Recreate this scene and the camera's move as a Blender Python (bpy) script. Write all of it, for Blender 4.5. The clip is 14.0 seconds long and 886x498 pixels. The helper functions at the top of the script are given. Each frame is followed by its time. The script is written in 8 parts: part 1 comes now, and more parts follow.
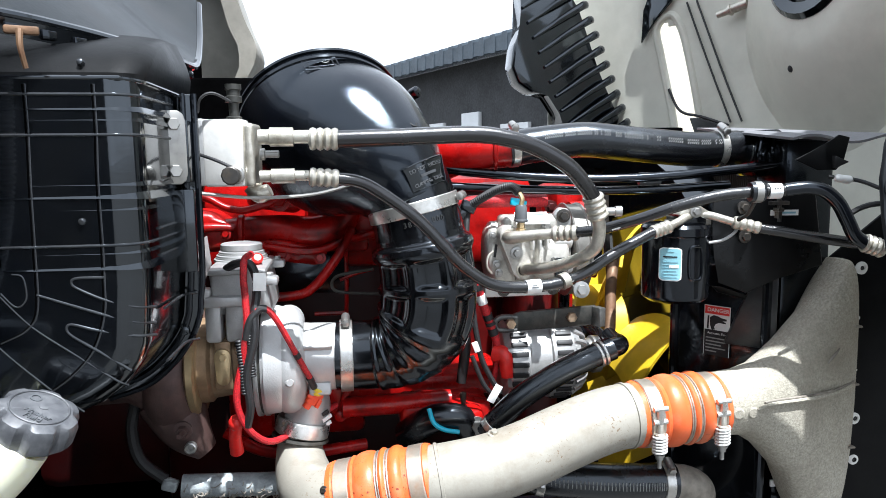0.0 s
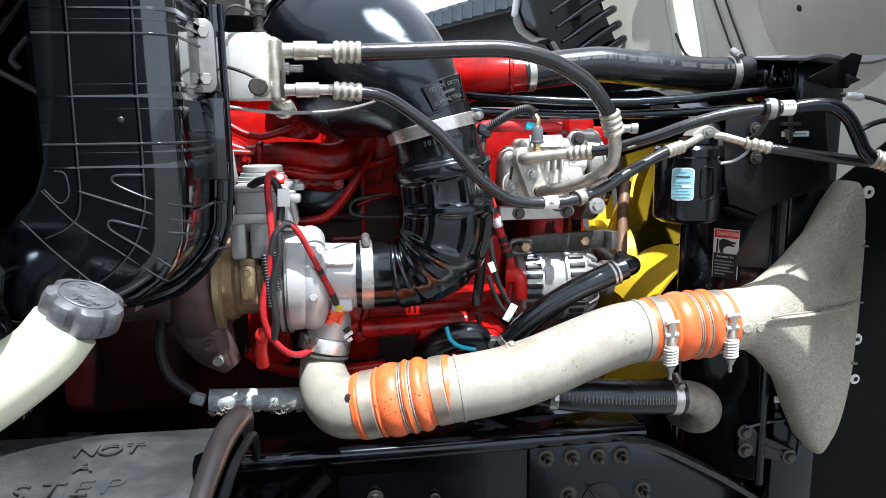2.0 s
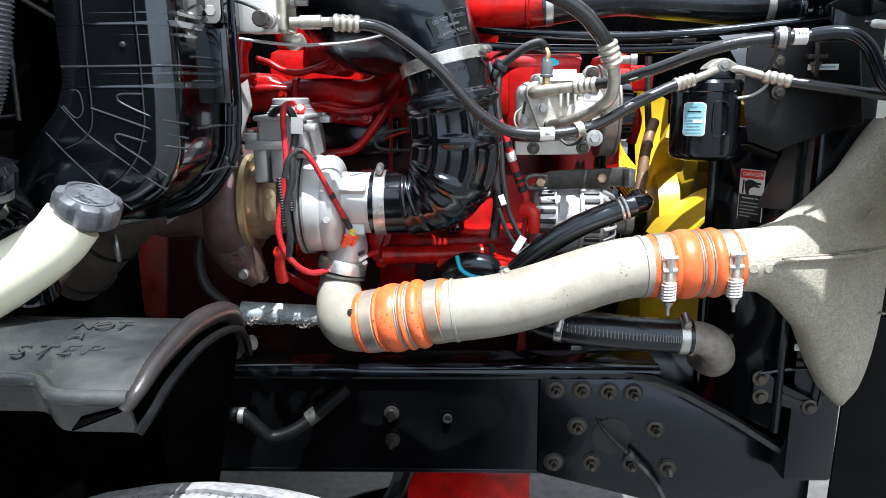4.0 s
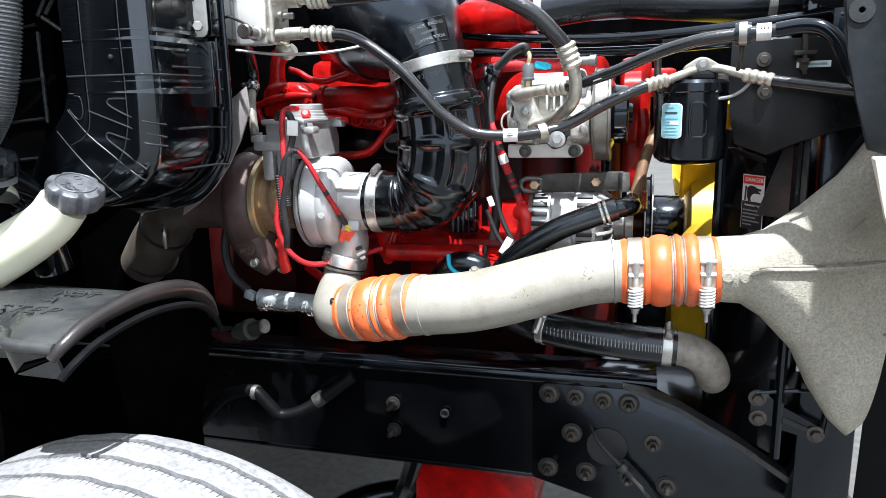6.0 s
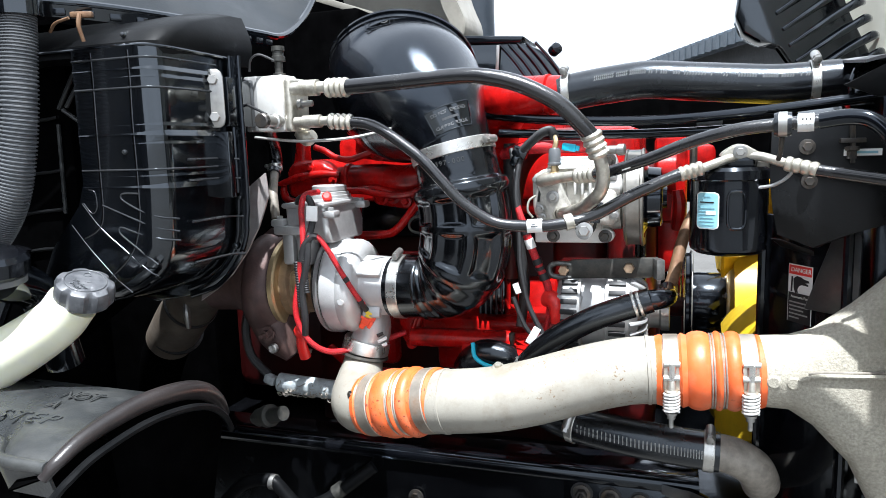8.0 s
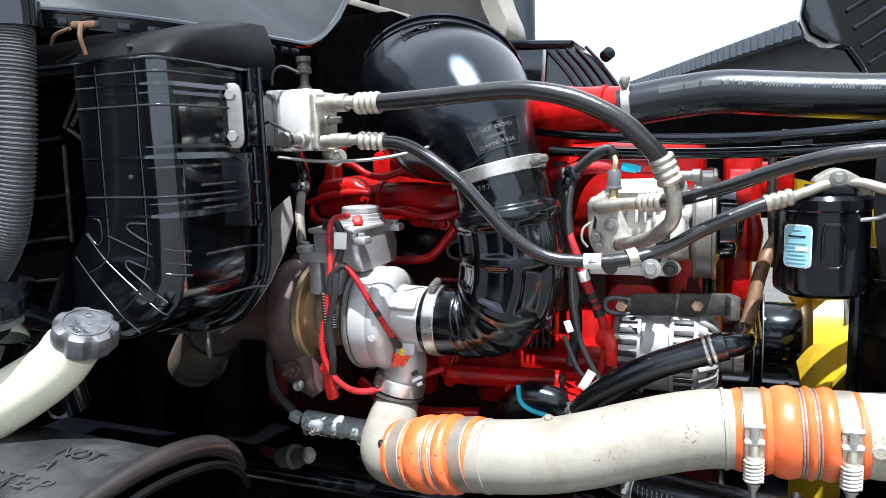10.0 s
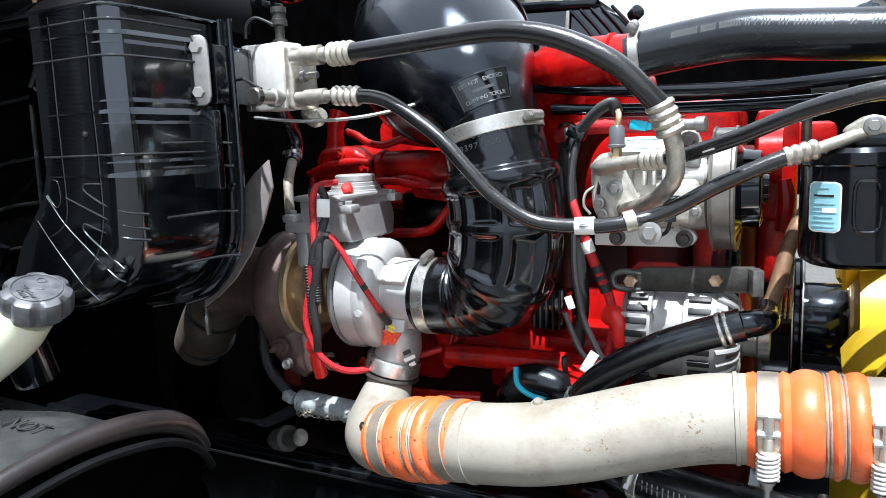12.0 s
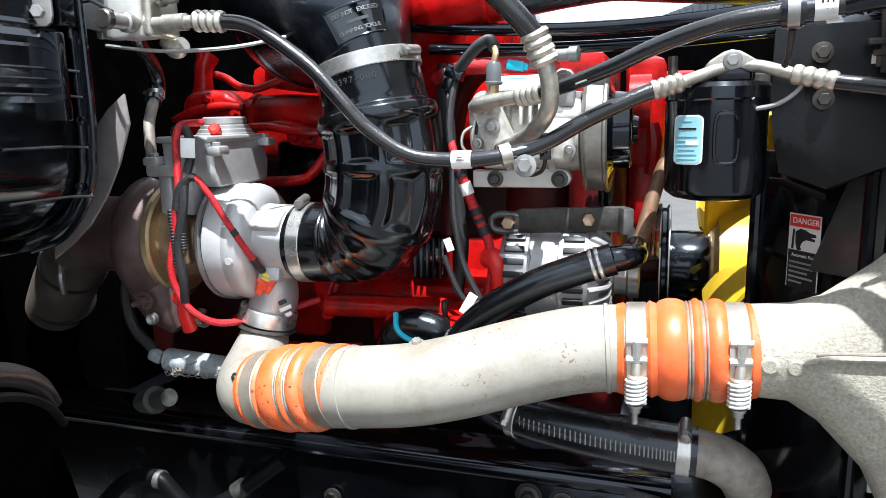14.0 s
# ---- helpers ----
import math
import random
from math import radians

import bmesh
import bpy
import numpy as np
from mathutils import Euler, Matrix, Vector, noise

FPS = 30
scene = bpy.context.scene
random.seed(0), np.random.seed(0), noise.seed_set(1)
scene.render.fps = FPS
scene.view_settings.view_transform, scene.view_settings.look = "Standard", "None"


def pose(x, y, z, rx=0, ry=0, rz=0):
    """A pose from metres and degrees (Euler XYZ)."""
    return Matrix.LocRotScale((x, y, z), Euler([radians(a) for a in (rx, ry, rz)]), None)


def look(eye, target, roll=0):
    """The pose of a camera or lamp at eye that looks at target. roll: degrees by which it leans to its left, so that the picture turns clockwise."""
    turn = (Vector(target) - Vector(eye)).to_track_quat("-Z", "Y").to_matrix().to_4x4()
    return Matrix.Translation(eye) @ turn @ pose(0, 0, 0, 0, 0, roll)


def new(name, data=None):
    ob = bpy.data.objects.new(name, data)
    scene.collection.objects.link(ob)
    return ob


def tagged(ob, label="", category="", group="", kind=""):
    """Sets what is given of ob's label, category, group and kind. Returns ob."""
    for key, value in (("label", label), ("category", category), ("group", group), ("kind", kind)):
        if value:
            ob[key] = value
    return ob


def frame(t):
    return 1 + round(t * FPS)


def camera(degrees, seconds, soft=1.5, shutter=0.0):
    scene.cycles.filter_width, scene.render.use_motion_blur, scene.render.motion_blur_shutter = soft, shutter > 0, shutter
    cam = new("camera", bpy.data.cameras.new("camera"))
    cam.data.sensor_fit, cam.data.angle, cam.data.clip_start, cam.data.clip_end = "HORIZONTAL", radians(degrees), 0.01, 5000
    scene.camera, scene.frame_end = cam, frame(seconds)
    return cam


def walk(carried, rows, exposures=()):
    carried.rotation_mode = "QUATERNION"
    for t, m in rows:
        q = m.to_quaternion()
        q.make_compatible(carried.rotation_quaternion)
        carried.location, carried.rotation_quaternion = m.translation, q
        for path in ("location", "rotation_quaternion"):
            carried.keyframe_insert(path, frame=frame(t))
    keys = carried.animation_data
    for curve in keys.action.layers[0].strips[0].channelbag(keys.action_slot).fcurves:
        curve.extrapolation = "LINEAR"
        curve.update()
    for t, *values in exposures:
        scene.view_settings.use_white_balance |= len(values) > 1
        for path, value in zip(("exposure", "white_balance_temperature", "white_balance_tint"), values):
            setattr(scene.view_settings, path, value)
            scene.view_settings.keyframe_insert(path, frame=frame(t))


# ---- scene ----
cam = camera(64.9, 14.0, soft=0.6)
PATH = [
    (0, (-0.149, 0.296, 1.518), (0.132, 2.261, 1.272), -0.7),
    (0.5, (-0.158, 0.287, 1.511), (0.131, 2.249, 1.252), -0.6),
    (1, (-0.175, 0.281, 1.496), (0.129, 2.236, 1.202), -0.7),
    (1.5, (-0.183, 0.268, 1.465), (0.115, 2.222, 1.159), -1.0),
    (2, (-0.186, 0.264, 1.451), (0.096, 2.213, 1.106), -0.8),
    (2.5, (-0.171, 0.254, 1.436), (0.065, 2.204, 1.062), -0.6),
    (3, (-0.116, 0.226, 1.427), (0.01, 2.18, 1.021), -0.5),
    (3.5, (-0.054, 0.204, 1.417), (-0.034, 2.154, 0.976), -0.6),
    (3.7, (-0.037, 0.198, 1.414), (-0.046, 2.146, 0.959), -0.6),
    (5.8, (0.291, 0.177, 1.387), (-0.21, 2.068, 0.971), -1.5),
    (6, (0.305, 0.185, 1.389), (-0.213, 2.072, 0.979), -1.3),
    (6.5, (0.341, 0.199, 1.404), (-0.232, 2.074, 1.011), -1.2),
    (7, (0.36, 0.219, 1.409), (-0.261, 2.09, 1.07), -1.5),
    (7.5, (0.346, 0.238, 1.425), (-0.286, 2.112, 1.125), -1.7),
    (8, (0.321, 0.259, 1.452), (-0.319, 2.133, 1.171), -1.8),
    (8.5, (0.292, 0.282, 1.471), (-0.353, 2.152, 1.178), -1.9),
    (9, (0.265, 0.308, 1.48), (-0.388, 2.176, 1.186), -2.0),
    (9.2, (0.24, 0.317, 1.484), (-0.394, 2.191, 1.188), -1.9),
    (11.3, (0.336, 0.476, 1.459), (-0.61, 2.221, 1.217), -1.7),
    (11.5, (0.333, 0.48, 1.451), (-0.603, 2.23, 1.198), -1.9),
    (12, (0.331, 0.495, 1.434), (-0.565, 2.259, 1.14), -2.3),
    (12.5, (0.34, 0.514, 1.413), (-0.498, 2.303, 1.103), -2.1),
    (13, (0.344, 0.521, 1.405), (-0.38, 2.356, 1.073), -1.6),
    (13.5, (0.348, 0.522, 1.397), (-0.281, 2.387, 1.037), -1.3),
    (14, (0.336, 0.514, 1.384), (-0.261, 2.387, 1.014), -1.3),
]
walk(cam, [(t, look(eye, target, roll)) for t, eye, target, roll in PATH],
     exposures=[(0.0, 1.22, 5960, 9), (3.0, 1.27, 5960, 9), (7.0, 1.40, 5960, 9), (8.5, 1.36, 5960, 9), (12.0, 1.20, 5960, 9), (14.0, 1.30, 5960, 9)])

# ---- light ----
SUN_EL, SUN_AZ = 69.0, 24.0  # degrees; azimuth from -y towards +x
world = bpy.data.worlds.new("sky")
scene.world = world
world.use_nodes = True
wn, wl = world.node_tree.nodes, world.node_tree.links
sky = wn.new("ShaderNodeTexSky")
sky.sky_type = "NISHITA"
sky.sun_disc = False
sky.sun_elevation = radians(SUN_EL)
sky.sun_rotation = radians(180 - SUN_AZ)
sky.dust_density = 3.0
cloud = wn.new("ShaderNodeTexNoise")
cloud.inputs["Scale"].default_value, cloud.inputs["Detail"].default_value = 2.2, 6.0
cramp = wn.new("ShaderNodeMapRange")
cramp.inputs[1].default_value, cramp.inputs[2].default_value, cramp.inputs[3].default_value, cramp.inputs[4].default_value = 0.30, 0.52, 0.62, 1.0
cmix = wn.new("ShaderNodeMix")
cmix.data_type = "RGBA"
cmix.inputs[7].default_value = (13.0, 13.5, 14.2, 1)
wl.new(wn.new("ShaderNodeTexCoord").outputs["Generated"], cloud.inputs["Vector"])
wl.new(cloud.outputs[0], cramp.inputs[0])
wl.new(cramp.outputs[0], cmix.inputs[0])
wl.new(sky.outputs[0], cmix.inputs[6])
wl.new(cmix.outputs[2], wn["Background"].inputs[0])
wn["Background"].inputs[1].default_value = 0.050
sun_to = Vector((math.sin(radians(SUN_AZ)) * math.cos(radians(SUN_EL)), -math.cos(radians(SUN_AZ)) * math.cos(radians(SUN_EL)), math.sin(radians(SUN_EL))))
sun_data = bpy.data.lights.new("sun", "SUN")
sun_data.energy, sun_data.angle, sun_data.color = 5.0, radians(0.6), (1.0, 0.985, 0.955)
sun = new("sun", sun_data)
sun.matrix_world = look(sun_to * 20, (0, 0, 0))


# ---- materials ----
def mat(name, color, rough=0.5, metal=0.0, vary=0.25, scale=40.0, bump=0.0, bscale=300.0, dirt=None, dirt_amount=0.5, dirt_scale=18.0, coat=0.0, speck=None, speck_at=0.66, rand=0.0, trans=0.0, wave=0.0, spec=0.5, sky_tint=None):
    m = bpy.data.materials.new(name)
    m.use_nodes = True
    n, l = m.node_tree.nodes, m.node_tree.links
    p = n["Principled BSDF"]
    co = n.new("ShaderNodeTexCoord").outputs["Object"]

    def nz(sc, detail=4.0, ro=0.6):
        t = n.new("ShaderNodeTexNoise")
        t.inputs["Scale"].default_value, t.inputs["Detail"].default_value, t.inputs["Roughness"].default_value = sc, detail, ro
        l.new(co, t.inputs["Vector"])
        return t.outputs[0]

    def ramp(src, a, b, lo=0.0, hi=1.0):
        r = n.new("ShaderNodeMapRange")
        r.inputs[1].default_value, r.inputs[2].default_value, r.inputs[3].default_value, r.inputs[4].default_value = a, b, lo, hi
        l.new(src, r.inputs[0])
        return r.outputs[0]

    def mix(fac, a, b):
        x = n.new("ShaderNodeMix")
        x.data_type = "RGBA"
        l.new(fac, x.inputs[0])
        for sock, v in ((x.inputs[6], a), (x.inputs[7], b)):
            if isinstance(v, tuple):
                sock.default_value = (*v, 1)
            else:
                l.new(v, sock)
        return x.outputs[2]

    lo = tuple(max(0.0, c * (1 - vary)) for c in color)
    hi = tuple(min(1.0, c * (1 + vary)) for c in color)
    col = mix(ramp(nz(scale), 0.3, 0.7), lo, hi)
    big = nz(dirt_scale, 6.0, 0.65)
    if dirt:
        col = mix(ramp(big, 0.48, 0.72, 0.0, dirt_amount), col, dirt)
    if speck:
        sp = n.new("ShaderNodeMath")
        sp.operation = "MULTIPLY"
        l.new(ramp(nz(210.0, 2.0), speck_at, speck_at + 0.05), sp.inputs[0])
        l.new(ramp(nz(9.0, 3.0), 0.46, 0.60), sp.inputs[1])
        col = mix(sp.outputs[0], col, speck)
    if rand:
        oi = n.new("ShaderNodeObjectInfo").outputs["Random"]
        h = n.new("ShaderNodeHueSaturation")
        l.new(ramp(oi, 0, 1, 1 - rand, 1 + rand), h.inputs["Value"])
        l.new(col, h.inputs["Color"])
        col = h.outputs[0]
    l.new(col, p.inputs["Base Color"])
    if wave:
        w1 = n.new("ShaderNodeBump")
        w1.inputs["Strength"].default_value, w1.inputs["Distance"].default_value = wave, 0.004
        l.new(nz(14.0, 2.0), w1.inputs["Height"])
    l.new(ramp(big, 0.3, 0.75, max(0.03, rough * 0.75), min(1.0, rough * 1.35)), p.inputs["Roughness"])
    p.inputs["Metallic"].default_value = metal
    p.inputs["Specular IOR Level"].default_value = spec
    p.inputs["Coat Weight"].default_value = coat
    # blue of the reflected sky put into the sheen's colour
    if sky_tint:
        p.inputs["Specular Tint"].default_value = (*sky_tint, 1)
    if trans:
        p.inputs["Subsurface Weight"].default_value = trans
        p.inputs["Subsurface Radius"].default_value = (0.02, 0.02, 0.012)
    if bump:
        bp = n.new("ShaderNodeBump")
        bp.inputs["Strength"].default_value, bp.inputs["Distance"].default_value = bump, 0.001
        l.new(nz(bscale, 3.0), bp.inputs["Height"])
        if wave:
            l.new(w1.outputs[0], bp.inputs["Normal"])
        l.new(bp.outputs[0], p.inputs["Normal"])
    return m


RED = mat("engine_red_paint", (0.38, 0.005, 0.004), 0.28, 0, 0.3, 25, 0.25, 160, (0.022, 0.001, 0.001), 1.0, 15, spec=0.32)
# darker copies of RED: shade low on the engine put into colour, plus grime
RED_SHADE = mat("shaded_grimy_engine_red", (0.085, 0.0022, 0.0022), 0.40, 0, 0.35, 20, 0.3, 120, (0.008, 0.002, 0.002), 1.0, 11, spec=0.4)
RED_DEEP_SHADE = mat("deep_shaded_engine_red", (0.028, 0.0014, 0.0014), 0.42, 0, 0.4, 18, 0.3, 120, (0.004, 0.002, 0.002), 1.0, 9, spec=0.35)
# near-black without sheen: deep shade of the bay put into the colour
DEEP = mat("deep_shade_black", (0.0012, 0.0012, 0.0013), 0.9, 0, 0.4, 20, 0.3, 120, spec=0.0)
HOSE = mat("dusty_braided_hose", (0.006, 0.006, 0.007), 0.24, 0, 0.3, 60, 0.35, 700, (0.018, 0.018, 0.018), 0.5, 20, coat=0.6, spec=0.5)
BEIGE = mat("beige_moulding", (0.24, 0.225, 0.19), 0.5, 0, 0.1, 10, 0.2, 120, (0.12, 0.11, 0.09), 0.6, 6)
STACK = mat("blue_grey_stack_paint", (0.030, 0.038, 0.048), 0.35, 0.2, 0.2, 4, 0.1, 60)
BLACK_PL = mat("black_moulded_plastic", (0.0016, 0.0020, 0.0028), 0.11, 0, 0.3, 30, 0.04, 240, (0.006, 0.006, 0.006), 0.4, 9, coat=0.5, wave=0.14, spec=0.8, sky_tint=(0.80, 0.90, 1.0))
# pale base and orange blotches: mirrored sky and coupling painted in, with wear
BAND = mat("worn_band_mirror_tones", (0.56, 0.50, 0.42), 0.40, 0.8, 0.15, 50, 0.1, 200, (0.52, 0.30, 0.18), 0.6, 30)
# lighter than the body plastic: rib highlights put into the colour
RIBBED = mat("highlit_black_rib", (0.020, 0.021, 0.023), 0.22, 0, 0.3, 30, 0.1, 240, (0.045, 0.045, 0.043), 0.3, 9, spec=0.5, sky_tint=(0.80, 0.90, 1.0))
BLACK_GLOSS = mat("black_gloss_paint", (0.0026, 0.0030, 0.0042), 0.13, 0, 0.3, 30, 0.05, 120, (0.008, 0.008, 0.009), 0.5, 8, coat=0.2, spec=0.5, sky_tint=(0.78, 0.88, 1.0))
ELBOW = mat("dusty_black_elbow", (0.0026, 0.0031, 0.0046), 0.10, 0, 0.3, 30, 0.25, 900, (0.010, 0.010, 0.011), 0.5, 12, coat=0.35, spec=0.55, sky_tint=(0.70, 0.84, 1.0))
RUBBER = mat("black_hose_rubber", (0.005, 0.005, 0.006), 0.24, 0, 0.3, 60, 0.25, 600, (0.018, 0.018, 0.018), 0.5, 20, coat=0.3, spec=0.55, sky_tint=(0.80, 0.90, 1.0))
INTAKE = mat("intake_rubber", (0.0028, 0.0029, 0.0034), 0.17, 0, 0.3, 40, 0.12, 250, (0.009, 0.009, 0.009), 0.4, 14, coat=0.25, wave=0.35, spec=0.55, sky_tint=(0.78, 0.88, 1.0))
FRAME_BLACK = mat("chassis_black_paint", (0.0016, 0.0017, 0.0021), 0.22, 0, 0.4, 20, 0.2, 150, (0.008, 0.008, 0.008), 0.4, 7, wave=0.25, spec=0.5, coat=0.2, sky_tint=(0.72, 0.84, 1.0))
PIPE = mat("cast_aluminium_pipe_paint", (0.32, 0.30, 0.255), 0.40, 0.12, 0.06, 30, 0.25, 220, (0.18, 0.145, 0.10), 0.75, 13, speck=(0.20, 0.14, 0.09), speck_at=0.615)
SAND = mat("sand_cast_aluminium", (0.38, 0.355, 0.29), 0.8, 0.0, 0.30, 260, 1.0, 420, (0.27, 0.245, 0.195), 0.75, 9)
ORANGE = mat("orange_silicone", (0.74, 0.125, 0.03), 0.42, 0, 0.12, 30, 0.2, 500, (0.58, 0.22, 0.12), 0.7, 18, speck=(0.16, 0.03, 0.015), speck_at=0.62)
STEEL = mat("stainless_band", (0.58, 0.57, 0.54), 0.30, 0.85, 0.15, 60, 0.08, 200, (0.26, 0.24, 0.20), 0.6, 35)
ZINC = mat("zinc_plated_steel", (0.38, 0.375, 0.36), 0.36, 0.85, 0.15, 80, 0.1, 300, (0.30, 0.28, 0.24), 0.5, 40)
BOLT = mat("bolt_steel", (0.085, 0.080, 0.075), 0.38, 0.8, 0.2, 90, 0.1, 300, (0.18, 0.13, 0.08), 0.5, 50)
BRASS = mat("yellow_zinc_bolt", (0.46, 0.33, 0.22), 0.40, 0.7, 0.25, 80, 0.2, 300, (0.25, 0.14, 0.09), 0.5, 60)
CAST = mat("cast_aluminium", (0.43, 0.43, 0.425), 0.40, 0.55, 0.1, 60, 0.35, 420, (0.36, 0.35, 0.34), 0.45, 22)
TURBO_W = mat("turbo_cast_aluminium", (0.46, 0.46, 0.455), 0.42, 0.35, 0.06, 50, 0.3, 350, (0.36, 0.36, 0.35), 0.4, 16)
ALU_TUBE = mat("aluminium_tube", (0.56, 0.53, 0.46), 0.36, 0.75, 0.2, 60, 0.3, 300, (0.26, 0.23, 0.17), 0.75, 45)
BLOCK_W = mat("machined_block", (0.66, 0.65, 0.62), 0.40, 0.25, 0.10, 60, 0.10, 350, (0.40, 0.38, 0.34), 0.6, 30)
IRON = mat("heated_cast_iron", (0.085, 0.050, 0.044), 0.46, 0.25, 0.3, 40, 0.4, 260, (0.05, 0.03, 0.03), 0.7, 16)
BRONZE = mat("bearing_housing_iron", (0.30, 0.205, 0.12), 0.45, 0.45, 0.25, 40, 0.3, 260, (0.12, 0.07, 0.04), 0.5, 22)
BRASS_RING = mat("brass_toned_ring", (0.55, 0.42, 0.24), 0.35, 0.8, 0.15, 40, 0.1, 260)
RUST = mat("rusty_clip_steel", (0.15, 0.085, 0.045), 0.6, 0.3, 0.3, 90, 0.3, 300, (0.14, 0.06, 0.03), 0.6, 60)
YELLOW = mat("yellow_fan_plastic", (0.66, 0.44, 0.02), 0.36, 0, 0.1, 30, 0.1, 300, (0.42, 0.28, 0.03), 0.4, 10)
NECK = mat("milky_plastic", (0.78, 0.77, 0.60), 0.40, 0, 0.05, 10, 0.08, 300, (0.66, 0.66, 0.50), 0.5, 8, trans=0.6)
CAPM = mat("black_cap_plastic", (0.075, 0.078, 0.085), 0.36, 0, 0.3, 60, 0.4, 700, (0.15, 0.15, 0.15), 0.5, 60)
HOODIN = mat("hood_fibreglass", (0.60, 0.59, 0.51), 0.5, 0, 0.06, 8, 0.25, 90, (0.40, 0.39, 0.33), 0.6, 2.4)
HOODOUT = mat("hood_cream_paint", (0.62, 0.57, 0.47), 0.25, 0, 0.04, 8, 0.0, 90, coat=0.5)
GREY_PL = mat("grey_cab_paint", (0.017, 0.020, 0.023), 0.38, 0, 0.25, 10, 0.2, 200, (0.05, 0.05, 0.05), 0.5, 7, spec=0.18)
RIM_GREY = mat("scuffed_rail_paint", (0.035, 0.037, 0.038), 0.34, 0.1, 0.3, 30, 0.2, 200, (0.09, 0.09, 0.085), 0.6, 12, spec=0.5)
GREY_SHEET = mat("grey_rubber_sheet", (0.16, 0.16, 0.17), 0.5, 0, 0.15, 14, 0.3, 160, (0.10, 0.10, 0.10), 0.5, 8)
COMP = mat("compressor_casting", (0.58, 0.56, 0.51), 0.42, 0.3, 0.15, 60, 0.35, 350, (0.15, 0.13, 0.10), 0.75, 34)
PULLEY = mat("worn_pulley_steel", (0.22, 0.21, 0.19), 0.36, 0.6, 0.3, 40, 0.2, 200, (0.20, 0.18, 0.15), 0.5, 25)
DARK_STEEL = mat("dark_steel_bracket", (0.055, 0.055, 0.05), 0.5, 0.5, 0.3, 60, 0.4, 300, (0.12, 0.10, 0.08), 0.5, 30)
BRACKET_GREY = mat("scuffed_grey_steel", (0.12, 0.12, 0.115), 0.45, 0.6, 0.3, 90, 0.4, 300, (0.26, 0.25, 0.23), 0.5, 60)
CONDUIT = mat("grey_conduit", (0.085, 0.09, 0.097), 0.32, 0, 0.2, 30, 0.1, 300, (0.18, 0.18, 0.18), 0.5, 25)
TYRE = mat("dusty_tyre_rubber", (0.21, 0.21, 0.215), 0.85, 0, 0.35, 120, 0.9, 260, (0.28, 0.27, 0.25), 0.6, 12)
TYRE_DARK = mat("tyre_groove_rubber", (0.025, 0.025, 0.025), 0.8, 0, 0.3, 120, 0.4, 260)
CONCRETE = mat("concrete_ground", (0.090, 0.087, 0.081), 0.9, 0, 0.3, 30, 0.6, 120, (0.058, 0.056, 0.052), 0.6, 1.3)
CORE = mat("radiator_core", (0.045, 0.040, 0.03), 0.55, 0.4, 0.4, 400, 0.5, 900)
RED_PL = mat("red_plastic", (0.72, 0.02, 0.015), 0.35, 0, 0.15, 60, 0.1, 300, (0.3, 0.01, 0.01), 0.4, 40)
ORANGE_PL = mat("orange_red_plug", (0.80, 0.075, 0.02), 0.35, 0, 0.15, 60, 0.1, 300, (0.3, 0.02, 0.01), 0.4, 60)
RED_SLEEVE = mat("red_braided_sleeve", (0.50, 0.012, 0.018), 0.5, 0, 0.4, 400, 0.8, 900, (0.03, 0.01, 0.01), 0.6, 60)
STAINED = mat("stained_metal_elbow", (0.25, 0.225, 0.19), 0.55, 0.2, 0.3, 60, 0.4, 260, (0.12, 0.10, 0.08), 0.7, 25)
WIRE = mat("black_wire_loom", (0.015, 0.015, 0.016), 0.5, 0, 0.3, 200, 0.3, 700)
BLUE = mat("blue_tube", (0.02, 0.42, 0.60), 0.4, 0, 0.1, 40, 0.1, 300)
TEAL = mat("teal_label", (0.30, 0.58, 0.66), 0.4, 0, 0.05, 40)
LABEL_INK = mat("faded_label_print", (0.22, 0.42, 0.50), 0.5, 0, 0.1, 60)
WHITE = mat("white_label", (0.80, 0.80, 0.78), 0.5, 0, 0.04, 60, 0, 1, (0.6, 0.58, 0.54), 0.3, 50)
INK = mat("black_ink", (0.012, 0.012, 0.013), 0.5, 0, 0.2, 60)
INK_RED = mat("red_ink", (0.70, 0.03, 0.02), 0.5, 0, 0.1, 60)
PALE_INK = mat("pale_print", (0.30, 0.30, 0.29), 0.6, 0, 0.1, 60)
YEL_PL = mat("yellow_plastic", (0.75, 0.55, 0.04), 0.4, 0, 0.1, 60)
WRAP = mat("frayed_silver_wrap", (0.34, 0.37, 0.38), 0.5, 0.15, 0.3, 80, 1.0, 180, (0.16, 0.17, 0.17), 0.7, 30)
GUARD = mat("guard_plastic", (0.026, 0.028, 0.029), 0.30, 0, 0.3, 14, 0.35, 260, (0.085, 0.085, 0.08), 0.6, 10, spec=0.4)
PALE_RAISED = mat("rubbed_raised_plastic", (0.055, 0.058, 0.062), 0.38, 0, 0.3, 60, 0.2, 400, spec=0.5)
LIP = mat("guard_rubber_lip", (0.016, 0.014, 0.014), 0.30, 0, 0.3, 14, 0.3, 260, (0.035, 0.027, 0.025), 0.6, 6)
HOUSING = mat("dull_black_housing", (0.0040, 0.0043, 0.0048), 0.42, 0, 0.3, 20, 0.2, 200, (0.012, 0.012, 0.012), 0.5, 8, spec=0.10)
BRACKET_BLACK = mat("satin_black_bracket", (0.0040, 0.0042, 0.0046), 0.30, 0, 0.3, 20, 0.2, 200, (0.010, 0.010, 0.010), 0.5, 8, spec=0.25)
